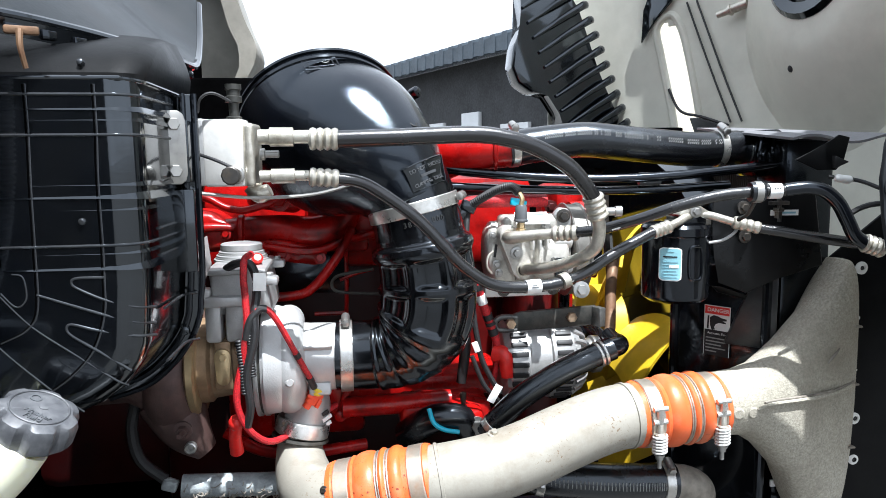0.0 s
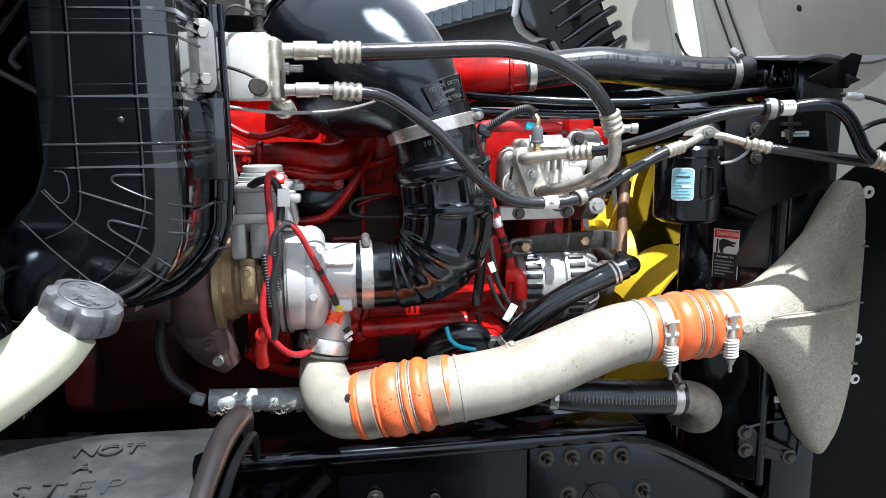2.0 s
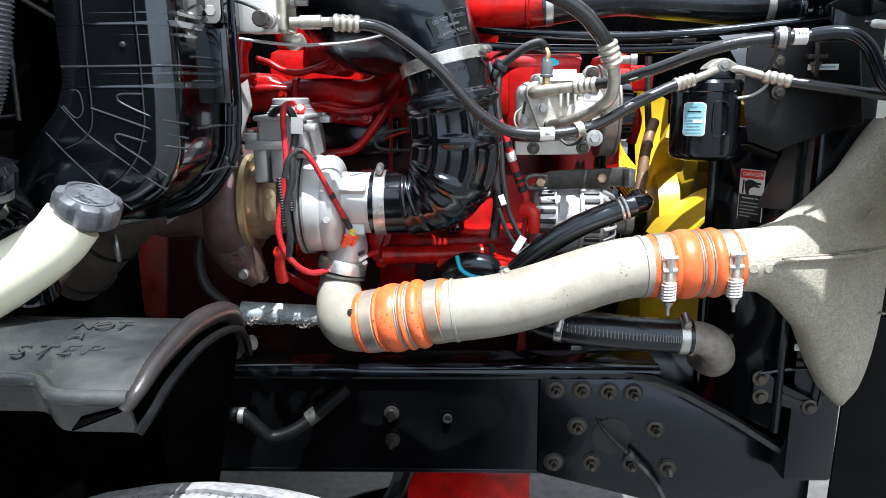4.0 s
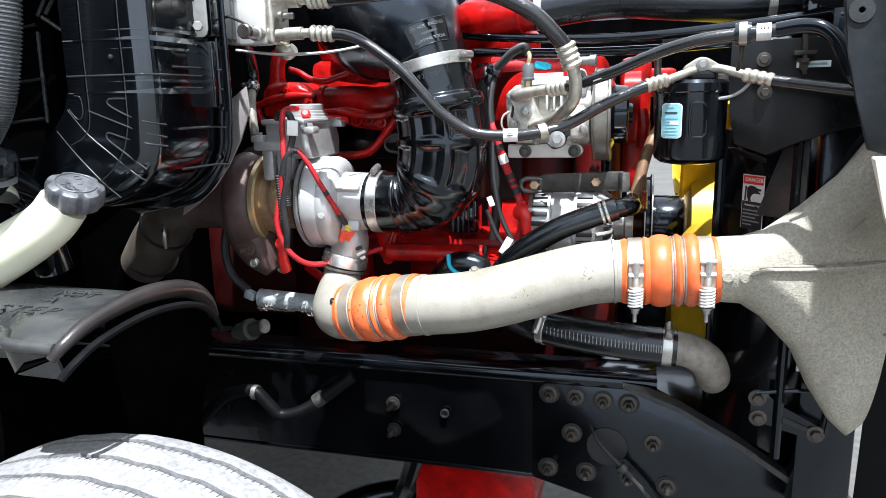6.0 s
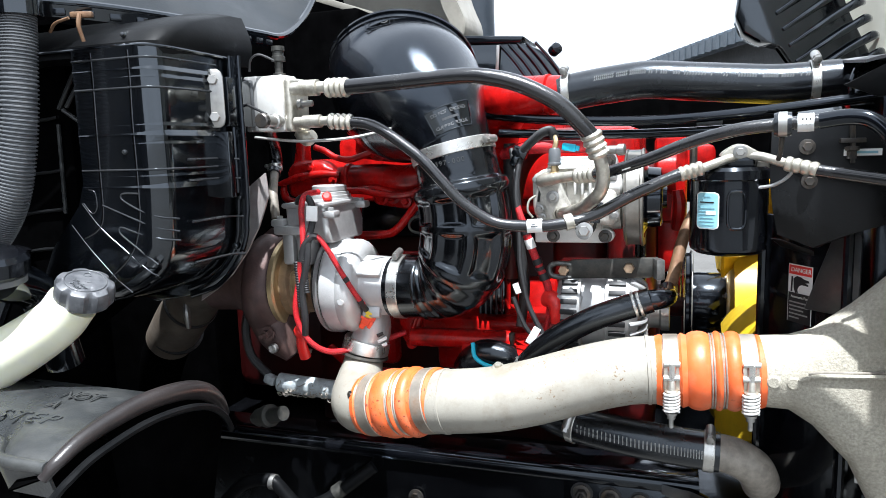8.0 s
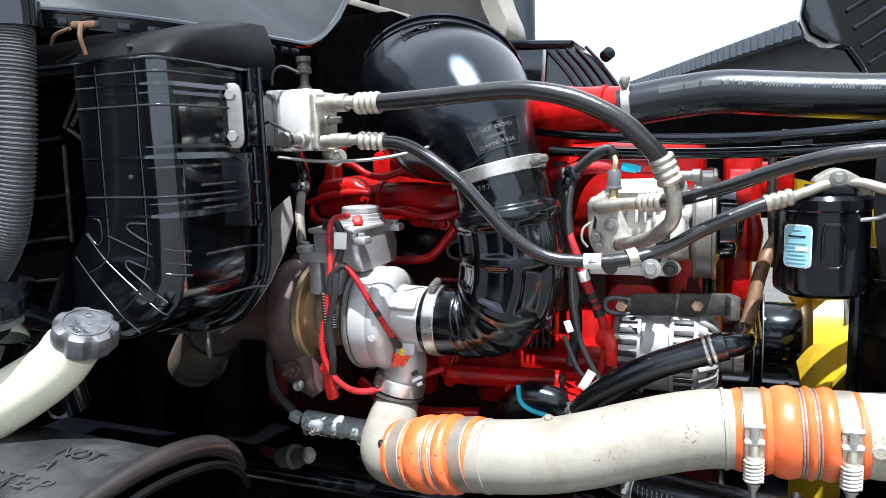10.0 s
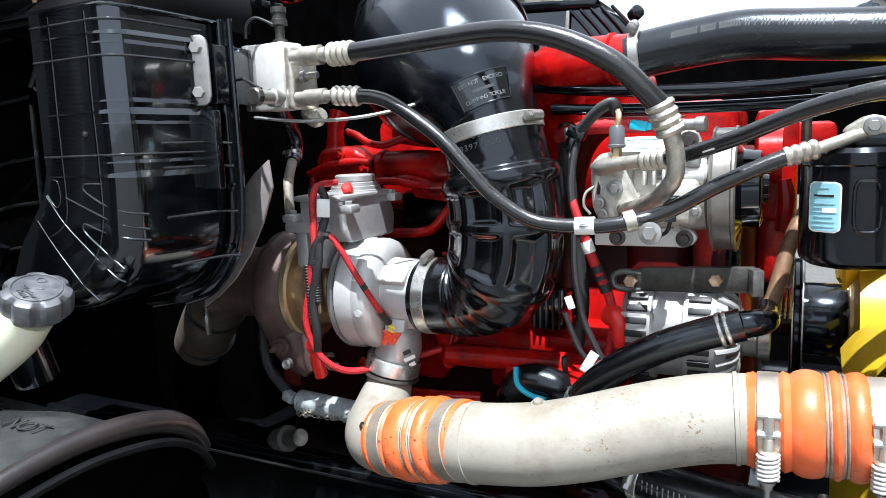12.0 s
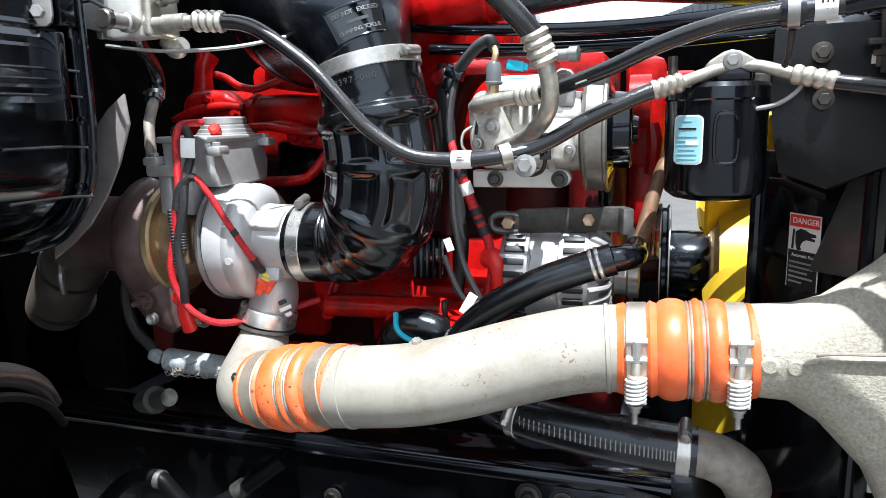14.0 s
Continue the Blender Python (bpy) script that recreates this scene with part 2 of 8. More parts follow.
EXH = mat("exhaust_pipe_steel", (0.16, 0.135, 0.11), 0.55, 0.5, 0.3, 20, 0.4, 200, (0.14, 0.10, 0.07), 0.6, 14)
HEATSH = mat("heat_shield_sheet", (0.40, 0.37, 0.36), 0.5, 0.6, 0.2, 20, 0.2, 200, (0.18, 0.12, 0.10), 0.5, 12)
ROOF = mat("corrugated_roof_sheet", (0.08, 0.10, 0.12), 0.5, 0.3, 0.2, 3, 0, 1)
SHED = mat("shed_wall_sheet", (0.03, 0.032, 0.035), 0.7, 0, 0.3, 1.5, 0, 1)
DOORW = mat("white_shutter", (0.70, 0.72, 0.73), 0.5, 0, 0.06, 2, 0, 1)


# ---- shape helpers ----
def frame_of(axis):
    w = Vector(axis).normalized()
    a = Vector((0, 0, 1)) if abs(w.z) < 0.9 else Vector((0, 1, 0))
    u = a.cross(w).normalized()
    return u, w.cross(u), w


def spline(pts, steps=6):
    p = [Vector(q) for q in pts]
    if len(p) < 3:
        return p
    p = [p[0] * 2 - p[1]] + p + [p[-1] * 2 - p[-2]]
    out = []
    for i in range(1, len(p) - 2):
        for k in range(steps):
            t = k / steps
            a, b, c, d = p[i - 1], p[i], p[i + 1], p[i + 2]
            out.append(0.5 * (2 * b + (c - a) * t + (2 * a - 5 * b + 4 * c - d) * t * t + (3 * b - a - 3 * c + d) * t ** 3))
    return out + [p[-2]]


def rings(bm, loops, caps=True, close=True):
    """Skins a row of vertex loops."""
    vs = [[bm.verts.new(v) for v in lp] for lp in loops]
    for a, b in zip(vs, vs[1:]):
        n = len(a)
        for i in range(n if close else n - 1):
            bm.faces.new((a[i], a[(i + 1) % n], b[(i + 1) % n], b[i]))
    if caps and close:
        bm.faces.new(vs[0][::-1])
        bm.faces.new(vs[-1])
    return vs


def tube(bm, pts, r, seg=16, steps=6, caps=True, squash=1.0):
    """A round tube along a smooth line; r is one radius or one for each point."""
    line = spline(pts, steps)
    rr = [Vector((q, 0, 0)) for q in (r if isinstance(r, (list, tuple)) else [r] * len(pts))]
    rr = [v.x for v in spline(rr, steps)] if len(pts) > 2 else [v.x for v in rr]
    u = None
    loops = []
    for i, c in enumerate(line):
        d = (line[min(i + 1, len(line) - 1)] - line[max(i - 1, 0)]).normalized()
        if u is None:
            u = frame_of(d)[0]
        u = (u - d * u.dot(d)).normalized()
        v = d.cross(u)
        loops.append([c + (u * math.cos(a) + v * math.sin(a) * squash) * rr[i] for a in (2 * math.pi * k / seg for k in range(seg))])
    rings(bm, loops, caps)
    return bm


def lathe(bm, base, axis, prof, seg=32):
    """A turned body: prof holds (distance along the axis, radius)."""
    u, v, w = frame_of(axis)
    b = Vector(base)
    rings(bm, [[b + w * d + (u * math.cos(a) + v * math.sin(a)) * max(r, 1e-4) for a in (2 * math.pi * k / seg for k in range(seg))] for d, r in prof])
    return bm


def merge(bm, other):
    me = bpy.data.meshes.new("tmp")
    other.to_mesh(me)
    other.free()
    bm.from_mesh(me)
    bpy.data.meshes.remove(me)
    return bm


def box(bm, c, s, rot=(0, 0, 0), bev=0.003, bseg=2):
    b = bmesh.new()
    bmesh.ops.create_cube(b, size=1, matrix=pose(*c, *rot) @ Matrix.Diagonal((*s, 1)))
    if bev:
        bmesh.ops.bevel(b, geom=b.edges[:], offset=min(bev, min(s) * 0.45), segments=bseg, affect="EDGES", profile=0.5)
    return merge(bm, b)


def prism(bm, poly, vec, bev=0.0, bseg=2):
    """A plate: a flat outline pushed along vec."""
    b = bmesh.new()
    v = Vector(vec)
    lo = [b.verts.new(Vector(p)) for p in poly]
    hi = [b.verts.new(Vector(p) + v) for p in poly]
    n = len(poly)
    b.faces.new(lo[::-1])
    b.faces.new(hi)
    for i in range(n):
        b.faces.new((lo[i], lo[(i + 1) % n], hi[(i + 1) % n], hi[i]))
    if bev:
        bmesh.ops.bevel(b, geom=b.edges[:], offset=bev, segments=bseg, affect="EDGES", profile=0.5)
    return merge(bm, b)


def sheet(bm, fn, nu, nv, thick=0.003, keep=None):
    """A curved sheet with thickness: fn(u, v) over the unit square."""
    b = bmesh.new()
    g = [[b.verts.new(fn(i / nu, j / nv)) for j in range(nv + 1)] for i in range(nu + 1)]
    for i in range(nu):
        for j in range(nv):
            if keep is None or keep((i + 0.5) / nu, (j + 0.5) / nv):
                b.faces.new((g[i][j], g[i + 1][j], g[i + 1][j + 1], g[i][j + 1]))
    bmesh.ops.recalc_face_normals(b, faces=b.faces[:])
    bmesh.ops.solidify(b, geom=b.faces[:], thickness=thick)
    return merge(bm, b)


def bolt(bm, c, axis, r=0.008, h=0.006, washer=True, stud=False):
    u, v, w = frame_of(axis)
    c = Vector(c)
    if washer:
        lathe(bm, c, w, [(-0.002, r * 1.55), (0.0015, r * 1.55), (0.0018, r * 1.4)], 20)
        c = c + w * 0.0015
    lathe(bm, c, w, [(-0.002, r), (h * 0.8, r), (h, r * 0.86)], 6)
    if stud:
        lathe(bm, c, w, [(h * 0.5, r * 0.5), (h * 2.2, r * 0.5), (h * 2.4, r * 0.4)], 12)
    return bm


def B():
    return bmesh.new()


def finish(name, bm, material, sharp=32):
    bmesh.ops.recalc_face_normals(bm, faces=bm.faces[:])
    lim = radians(sharp)
    for f in bm.faces:
        f.smooth = True
    for e in bm.edges:
        e.smooth = len(e.link_faces) == 2 and e.calc_face_angle(0) < lim
    me = bpy.data.meshes.new(name)
    bm.to_mesh(me)
    bm.free()
    me.materials.append(material)
    return new(name, me)


def thing(name, at, label, category, group="", kind=""):
    e = new(name)
    e.empty_display_size = 0.02
    e.location = at
    return tagged(e, label, category, group, kind)


def part(name, bm, material, parent, label="", sharp=32):
    ob = finish(name, bm, material, sharp)
    ob.parent = parent
    if parent.type == "EMPTY":
        ob.matrix_parent_inverse = Matrix.Translation(parent.location).inverted()
    return tagged(ob, label)


def solo(name, bm, material, label, category, group="", kind="", sharp=32):
    return tagged(finish(name, bm, material, sharp), label, category, group, kind)


def writing(name, words, size, at, right, up, material, parent, depth=0.0006, label="", align="CENTER", thin=0.0):
    cu = bpy.data.curves.new(name, "FONT")
    cu.body, cu.size, cu.extrude, cu.align_x, cu.align_y = words, size, depth, align, "CENTER"
    cu.offset = -thin
    ob = bpy.data.objects.new(name, cu)
    me = bpy.data.meshes.new_from_object(ob)
    bpy.data.objects.remove(ob)
    x, y = Vector(right).normalized(), Vector(up).normalized()
    z = x.cross(y)
    m = Matrix((x, y, z)).transposed().to_4x4()
    m.translation = Vector(at)
    me.transform(m)
    me.materials.append(material)
    o = new(name, me)
    o.parent = parent
    if parent.type == "EMPTY":
        o.matrix_parent_inverse = Matrix.Translation(parent.location).inverted()
    return tagged(o, label)


def band(parent, c, axis, r, width, name="clamp_band", material=None, screw=None, label="stainless band clamp"):
    """A worm-drive band round a hose, with its screw housing on the side given."""
    u, v, w = frame_of(axis)
    c = Vector(c)
    b = lathe(B(), c, w, [(-width / 2, r - 0.003), (-width / 2, r + 0.0012), (-width / 2 + 0.001, r + 0.002), (width / 2 - 0.001, r + 0.002), (width / 2, r + 0.0012), (width / 2, r - 0.003)], 40)
    p = part(name, b, material or STEEL, parent, label)
    if screw:
        d = Vector(screw)
        d = (d - w * d.dot(w)).normalized()
        t = w.cross(d)
        s = c + d * (r + 0.008)
        sb = tube(B(), [s - t * 0.011, s + t * 0.011], 0.0068, 12)
        lathe(sb, s + t * 0.011, t, [(0, 0.0062), (0.006, 0.0062), (0.007, 0.004)], 6)
        tube(sb, [c + d * r - t * 0.012, s - t * 0.002, c + d * r + t * 0.012], [0.003, 0.006, 0.003], 8)
        part("clamp_screw", sb, ZINC, p, "worm screw housing")
    return p


def crimp(parent, a, b, r, label="crimped aluminium ferrule"):
    a, b = Vector(a), Vector(b)
    L = (b - a).length
    prof = [(0, r * 0.8), (0.001, r * 1.0)]
    for k in range(4):
        f = (k + 0.5) / 4 * L
        prof += [(f - L * 0.085, r * 1.12), (f, r * 1.22), (f + L * 0.085, r * 1.12), (f + L * 0.122, r * 0.98)]
    prof += [(L, r * 0.85)]
    return part("ferrule", lathe(B(), a, b - a, prof, 24), ALU_TUBE, parent, label)


# ---- ground, shed and sky behind ----
gb = B()
box(gb, (0, 0, -0.05), (600, 600, 0.1), bev=0)
solo("ground", gb, CONCRETE, "worn grey concrete yard with oil stains", "ground", kind="structure")

# added out of view so the black parts mirror something dark
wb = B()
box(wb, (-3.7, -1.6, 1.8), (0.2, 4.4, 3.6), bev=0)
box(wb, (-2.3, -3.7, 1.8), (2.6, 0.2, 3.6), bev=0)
solo("wall_behind", wb, SHED, "plain dark walls added out of view to darken reflections", "wall", kind="structure")


def shed():
    # one long side that runs away from the truck
    P, d = Vector((2.1, 20.8, 0)), Vector((-0.37, 0.93, 0)).normalized()
    n = Vector((d.y, -d.x, 0))
    m = Matrix((d, n, Vector((0, 0, 1)))).transposed().to_4x4()
    m.translation = P

    def put(bm):
        bm.transform(m)
        return bm

    t = thing("warehouse", P, "long dark warehouse with a corrugated roof and white shutters", "building")
    # dark wall colour stands for the shade below the roof
    part("wall", put(box(B(), (4, 4.0, 2.15), (44, 6, 4.3), bev=0)), SHED, t, "dark wall with its shade put into the colour")
    b = B()
    prism(b, [(-18, 0, 4.15), (26, 0, 4.15), (26, 0, 4.5), (-18, 0, 4.5)], (0, 8, 2.0))
    roof = part("roof", put(b), ROOF, t, "blue-grey corrugated steel roof")
    for i in range(88):
        x = -18 + i * 0.5
        b = prism(B(), [(x, -0.02, 4.12), (x + 0.2, -0.02, 4.12), (x + 0.2, -0.02, 4.56), (x, -0.02, 4.56)], (0, 8, 2.0))
        part("roof_rib", put(b), ROOF, roof)
    for i in range(18):
        part("shutter", put(box(B(), (-14 + i * 2.1, 0.95, 1.45 - 0.1 * (i % 3)), (0.9 + 0.3 * (i % 2), 0.12, 2.9 - 0.2 * (i % 3)), bev=0.01)), DOORW, t, "white roller shutter")


shed()


# ---- chassis ----
def frame_rail():
    t = thing("frame_rail", (-0.2, 1.46, 0.68), "glossy black steel truck frame rail with bolts and dust", "frame rail")
    b = B()
    prism(b, [(-2.4, 1.43, 0.675), (0.36, 1.43, 0.675), (0.36, 1.43, 0.885), (-2.4, 1.43, 0.885)], (0, 0.008, 0))
    part("web", b, FRAME_BLACK, t)
    b = B()
    box(b, (-1.02, 1.47, 0.888), (2.76, 0.085, 0.009), bev=0.003)
    part("top_flange", b, BLACK_GLOSS, t, "glossy black top flange")
    part("flange_bend", tube(B(), [(-2.4, 1.432, 0.8815), (-1.0, 1.432, 0.8815), (0.36, 1.434, 0.8790)], 0.0160, 16, 2), BLACK_GLOSS, t, "rounded glossy bend of the rail")
    b = B()
    box(b, (-1.02, 1.47, 0.672), (2.76, 0.085, 0.009), bev=0.003)
    part("bottom_flange", b, FRAME_BLACK, t)
    b = B()
    lathe(b, (-0.039, 1.421, 0.787), (0, -1, 0), [(-0.004, 0.009), (0.001, 0.009), (0.001, 0.0065), (-0.003, 0.006)], 20)
    part("hole_rim", b, INK, t)
    for c in ((-0.147, 1.424, 0.797), (-0.147, 1.424, 0.74)):
        part("bolt", bolt(B(), c, (0, -1, 0), 0.0095, 0.012, stud=True), BOLT, t, "flange nut on a stud")
    # bolted front plate that drops away towards the bumper
    b = B()
    prism(b, [(0.135, 1.422, 0.882), (0.33, 1.422, 0.886), (0.40, 1.422, 0.852), (0.66, 1.422, 0.70), (0.66, 1.422, 0.60), (0.40, 1.422, 0.60), (0.135, 1.422, 0.672)], (0, 0.012, 0), 0.003)
    part("front_plate", b, FRAME_BLACK, t, "black gusset plate with a row of bolts")
    b = B()
    prism(b, [(0.300, 1.372, 0.889), (0.345, 1.372, 0.884), (0.40, 1.388, 0.857), (0.50, 1.388, 0.800), (0.64, 1.388, 0.706), (0.66, 1.388, 0.690), (0.66, 1.388, 0.682), (0.635, 1.388, 0.698), (0.495, 1.388, 0.791), (0.395, 1.388, 0.848), (0.342, 1.388, 0.874), (0.315, 1.388, 0.880)], (0, 0.034, 0), 0.002)
    part("plate_rim", b, RIM_GREY, t, "scuffed grey rim of the plate")
    b = B()
    lathe(b, (0.275, 1.4205, 0.753), (0, -1, 0), [(-0.006, 0.037), (0.0012, 0.037), (0.0014, 0.030), (0.0014, 0.001)], 36)
    part("plate_hole", b, INK, t, "dark round opening")
    for x, z in ((0.167, 0.849), (0.216, 0.847), (0.266, 0.844), (0.312, 0.842), (0.210, 0.773), (0.357, 0.769), (0.166, 0.697), (0.238, 0.696), (0.314, 0.695), (0.385, 0.685)):
        part("bolt_seat", lathe(B(), (x, 1.4215, z), (0, -1, 0), [(-0.002, 0.0195), (0.0008, 0.0195), (0.001, 0.0165), (0.0004, 0.016)], 24), INK, t, "dark ring round the bolt")
        part("bolt", bolt(B(), (x, 1.420, z), (0, -1, 0), 0.010, 0.010, stud=True), BOLT, t, "dull steel flange nut on a stud")
    b = tube(B(), [(0.245, 1.425, 0.790), (0.256, 1.405, 0.776), (0.277, 1.398, 0.753), (0.313, 1.396, 0.718), (0.355, 1.395, 0.669), (0.38, 1.39, 0.62)], [0.003, 0.003, 0.0035, 0.0055, 0.0055, 0.0055], 10)
    part("loom_wire", b, WIRE, t, "black sleeved wire with a tie")
    part("wire_tie", lathe(B(), (0.300, 1.397, 0.731), (0.7, 0, -0.7), [(0, 0.007), (0, 0.010), (0.012, 0.010), (0.012, 0.007)], 14), GUARD, t)
    # slotted arm bolted beside the plate, and a wire loop over it
    br = part("slotted_arm", prism(B(), [(0.505, 1.352, 0.912), (0.533, 1.352, 0.912), (0.545, 1.352, 0.892), (0.615, 1.352, 0.862), (0.622, 1.352, 0.848), (0.612, 1.352, 0.836), (0.590, 1.352, 0.840), (0.530, 1.352, 0.860), (0.505, 1.352, 0.858)], (0, 0.016, 0), 0.003), FRAME_BLACK, t, "black slotted bracket arm")
    part("arm_slot", prism(B(), [(0.540, 1.3505, 0.874), (0.545, 1.3505, 0.878), (0.598, 1.3505, 0.856), (0.596, 1.3505, 0.849), (0.545, 1.3505, 0.868)], (0, 0.003, 0)), INK, br)
    for x, z in ((0.515, 0.903), (0.518, 0.868), (0.606, 0.848)):
        part("bolt", bolt(B(), (x, 1.351, z), (0, -1, 0), 0.009, 0.008), BOLT, br)
    part("wire_loop", tube(B(), [(0.512, 1.35, 0.912), (0.56, 1.35, 0.920), (0.610, 1.35, 0.922), (0.622, 1.35, 0.914), (0.624, 1.35, 0.89), (0.620, 1.35, 0.85)], 0.0035, 8), BLACK_GLOSS, t)
    return t


frame_rail()

b = B()
box(b, (-0.4, 2.29, 0.78), (4.0, 0.008, 0.21), bev=0)
box(b, (-0.4, 2.25, 0.888), (4.0, 0.085, 0.009), bev=0.002)
solo("far_frame_rail", b, FRAME_BLACK, "black frame rail on the far side of the engine", "frame rail")

# ---- tyre ----
def wheel():
    c, R = Vector((-0.31, 0.79, 0.485)), 0.485
    t = thing("steer_axle", (c.x, c.y, 0), "truck steer axle with a dusty grey ribbed tyre", "axle")
    b = B()
    box(b, (0.0, 1.80, 0.57), (0.26, 0.62, 0.13), bev=0.012)
    part("axle_beam", b, RED, t, "red painted axle beam")
    b = B()
    tube(b, [(-0.40, 1.0, 0.46), (-0.33, 1.5, 0.47), (-0.12, 1.62, 0.50)], 0.035, 12)
    tube(b, [(-0.24, 1.62, 0.40), (-0.16, 1.52, 0.55), (-0.12, 1.50, 0.66)], 0.022, 10)
    part("steering_arm", b, FRAME_BLACK, t, "black steering arm")
    W = 0.14
    grooves = [-0.100, -0.051, -0.003, 0.047, 0.097]

    def crown(s):
        return R - 0.010 * (abs(s) / W) ** 2.5

    prof = [(-W, R - 0.10), (-W - 0.012, R - 0.07), (-W - 0.006, R - 0.030), (-W + 0.006, R - 0.014)]
    for g in grooves:
        prof += [(g - 0.024, crown(g - 0.024)), (g - 0.0042, crown(g)), (g - 0.0034, R - 0.020), (g + 0.0034, R - 0.020), (g + 0.0042, crown(g))]
    prof += [(0.121, crown(0.121)), (W - 0.006, R - 0.014), (W + 0.006, R - 0.030), (W + 0.012, R - 0.07), (W, R - 0.10)]
    # the tread wanders a little from side to side along each groove
    b = B()
    seg = 240
    loops = []
    for k in range(seg):
        a = 2 * math.pi * k / seg
        w = 0.0016 * math.sin(k * 1.3) + 0.0010 * math.sin(k * 0.53 + 1)
        loops.append([c + Vector((math.cos(a) * r, s + (w if abs(s) < 0.125 else 0), math.sin(a) * r)) for s, r in prof])
    vs = [[b.verts.new(v) for v in lp] for lp in loops]
    for k in range(seg):
        p, q = vs[k], vs[(k + 1) % seg]
        for m in range(len(prof) - 1):
            b.faces.new((p[m], p[m + 1], q[m + 1], q[m]))
    part("tyre", b, TYRE, t)
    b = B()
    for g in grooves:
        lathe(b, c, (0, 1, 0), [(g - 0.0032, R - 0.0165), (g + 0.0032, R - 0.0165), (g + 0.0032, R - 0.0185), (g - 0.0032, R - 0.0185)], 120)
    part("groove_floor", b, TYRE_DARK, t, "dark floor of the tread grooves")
    b = B()
    rnd = random.Random(4)
    for g in grooves:
        for k in range(330):
            a = 2 * math.pi * (k + rnd.random() * 0.3) / 330
            kk = a / (2 * math.pi) * seg
            w = 0.0016 * math.sin(kk * 1.3) + 0.0010 * math.sin(kk * 0.53 + 1)
            L = 0.005 + 0.003 * rnd.random()
            r0, r1 = crown(g) + 0.0003, crown(g - L) + 0.0003
            u0 = Vector((math.cos(a), 0, math.sin(a)))
            u1 = Vector((math.cos(a + 0.004), 0, math.sin(a + 0.004)))
            side = Vector((-math.sin(a), 0, math.cos(a))) * 0.0006
            o0, o1 = Vector((0, g + w - 0.0022, 0)), Vector((0, g + w - 0.0022 - L, 0))
            b.faces.new([b.verts.new(c + v) for v in (u0 * r0 + o0 - side, u0 * r0 + o0 + side, u1 * r1 + o1 + side, u1 * r1 + o1 - side)])
    tagged(part("tread_sipes", b, TYRE_DARK, t, "fine cuts along the tread grooves"), kind="stuff")
    b = lathe(B(), c, (0, 1, 0), [(-0.13, 0.36), (-0.13, 0.385), (0.13, 0.385), (0.13, 0.36), (0.05, 0.34), (0.02, 0.1), (0.0, 0.06), (-0.02, 0.1), (-0.05, 0.34)], 48)
    part("rim", b, ZINC, t, "steel wheel rim")


wheel()

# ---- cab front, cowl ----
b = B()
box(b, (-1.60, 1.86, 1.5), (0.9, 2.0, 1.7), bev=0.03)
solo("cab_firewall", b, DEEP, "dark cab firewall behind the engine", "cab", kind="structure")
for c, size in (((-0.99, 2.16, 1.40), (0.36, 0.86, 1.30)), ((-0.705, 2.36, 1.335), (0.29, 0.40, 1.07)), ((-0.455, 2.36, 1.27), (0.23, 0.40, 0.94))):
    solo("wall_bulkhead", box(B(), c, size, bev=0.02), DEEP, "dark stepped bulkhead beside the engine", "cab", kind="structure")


def cowl():
    t = thing("cowl_panel", (-0.5, 1.3, 1.67), "dark grey cab cowl panel with a folded lower edge", "cowl")
    low = [(-1.0, 0.96, 1.690), (-0.62, 1.00, 1.682), (-0.50, 1.05, 1.676), (-0.43, 1.13, 1.670), (-0.385, 1.24, 1.666), (-0.365, 1.33, 1.664), (-0.360, 1.40, 1.670), (-0.372, 1.50, 1.72), (-0.388, 1.60, 1.80)]
    q = spline(low, 6)

    def face(u, v):
        p = q[min(len(q) - 1, int(round(u * (len(q) - 1))))]
        return p + Vector((-0.22 * v, 0.06 * v, 0.20 * v)) + Vector((0.0, -0.012 * math.sin(math.pi * v), 0))

    part("panel", sheet(B(), face, 48, 8, 0.006), GREY_PL, t)
    part("edge_seal", tube(B(), [Vector(p) + Vector((0, 0, -0.004)) for p in low], 0.006, 10, 5), BLACK_PL, t, "black rubber edge seal")
    # notched flange of the housing under the seal
    part("flange_strip", sheet(B(), lambda u, v: q[6 + min(26, int(round(u * 26)))] + Vector((0.004 - 0.006 * v, -0.006, -0.008 - 0.016 * v)), 26, 2, 0.004), BLACK_PL, t, "black notched strip")
    for i in range(8, 34, 2):
        d = (q[i + 1] - q[i - 1]).normalized()
        part("clip", box(B(), q[i] + Vector((0.003, -0.009, -0.018)), (0.016, 0.008, 0.010), (0, 0, math.degrees(math.atan2(d.y, d.x))), 0.0015), BLACK_GLOSS, t, "small black clip")
    b = B()
    box(b, (-0.447, 1.030, 1.648), (0.030, 0.008, 0.008), (0, 0, 20), 0.002)
    tube(b, [(-0.447, 1.026, 1.648), (-0.446, 1.022, 1.632), (-0.444, 1.026, 1.612)], [0.0035, 0.003, 0.0025], 8)
    tube(b, [(-0.470, 1.030, 1.646), (-0.490, 1.026, 1.640), (-0.505, 1.030, 1.630)], 0.0022, 8)
    part("spring_clip", b, RUST, t, "rusty brown spring clip")


cowl()


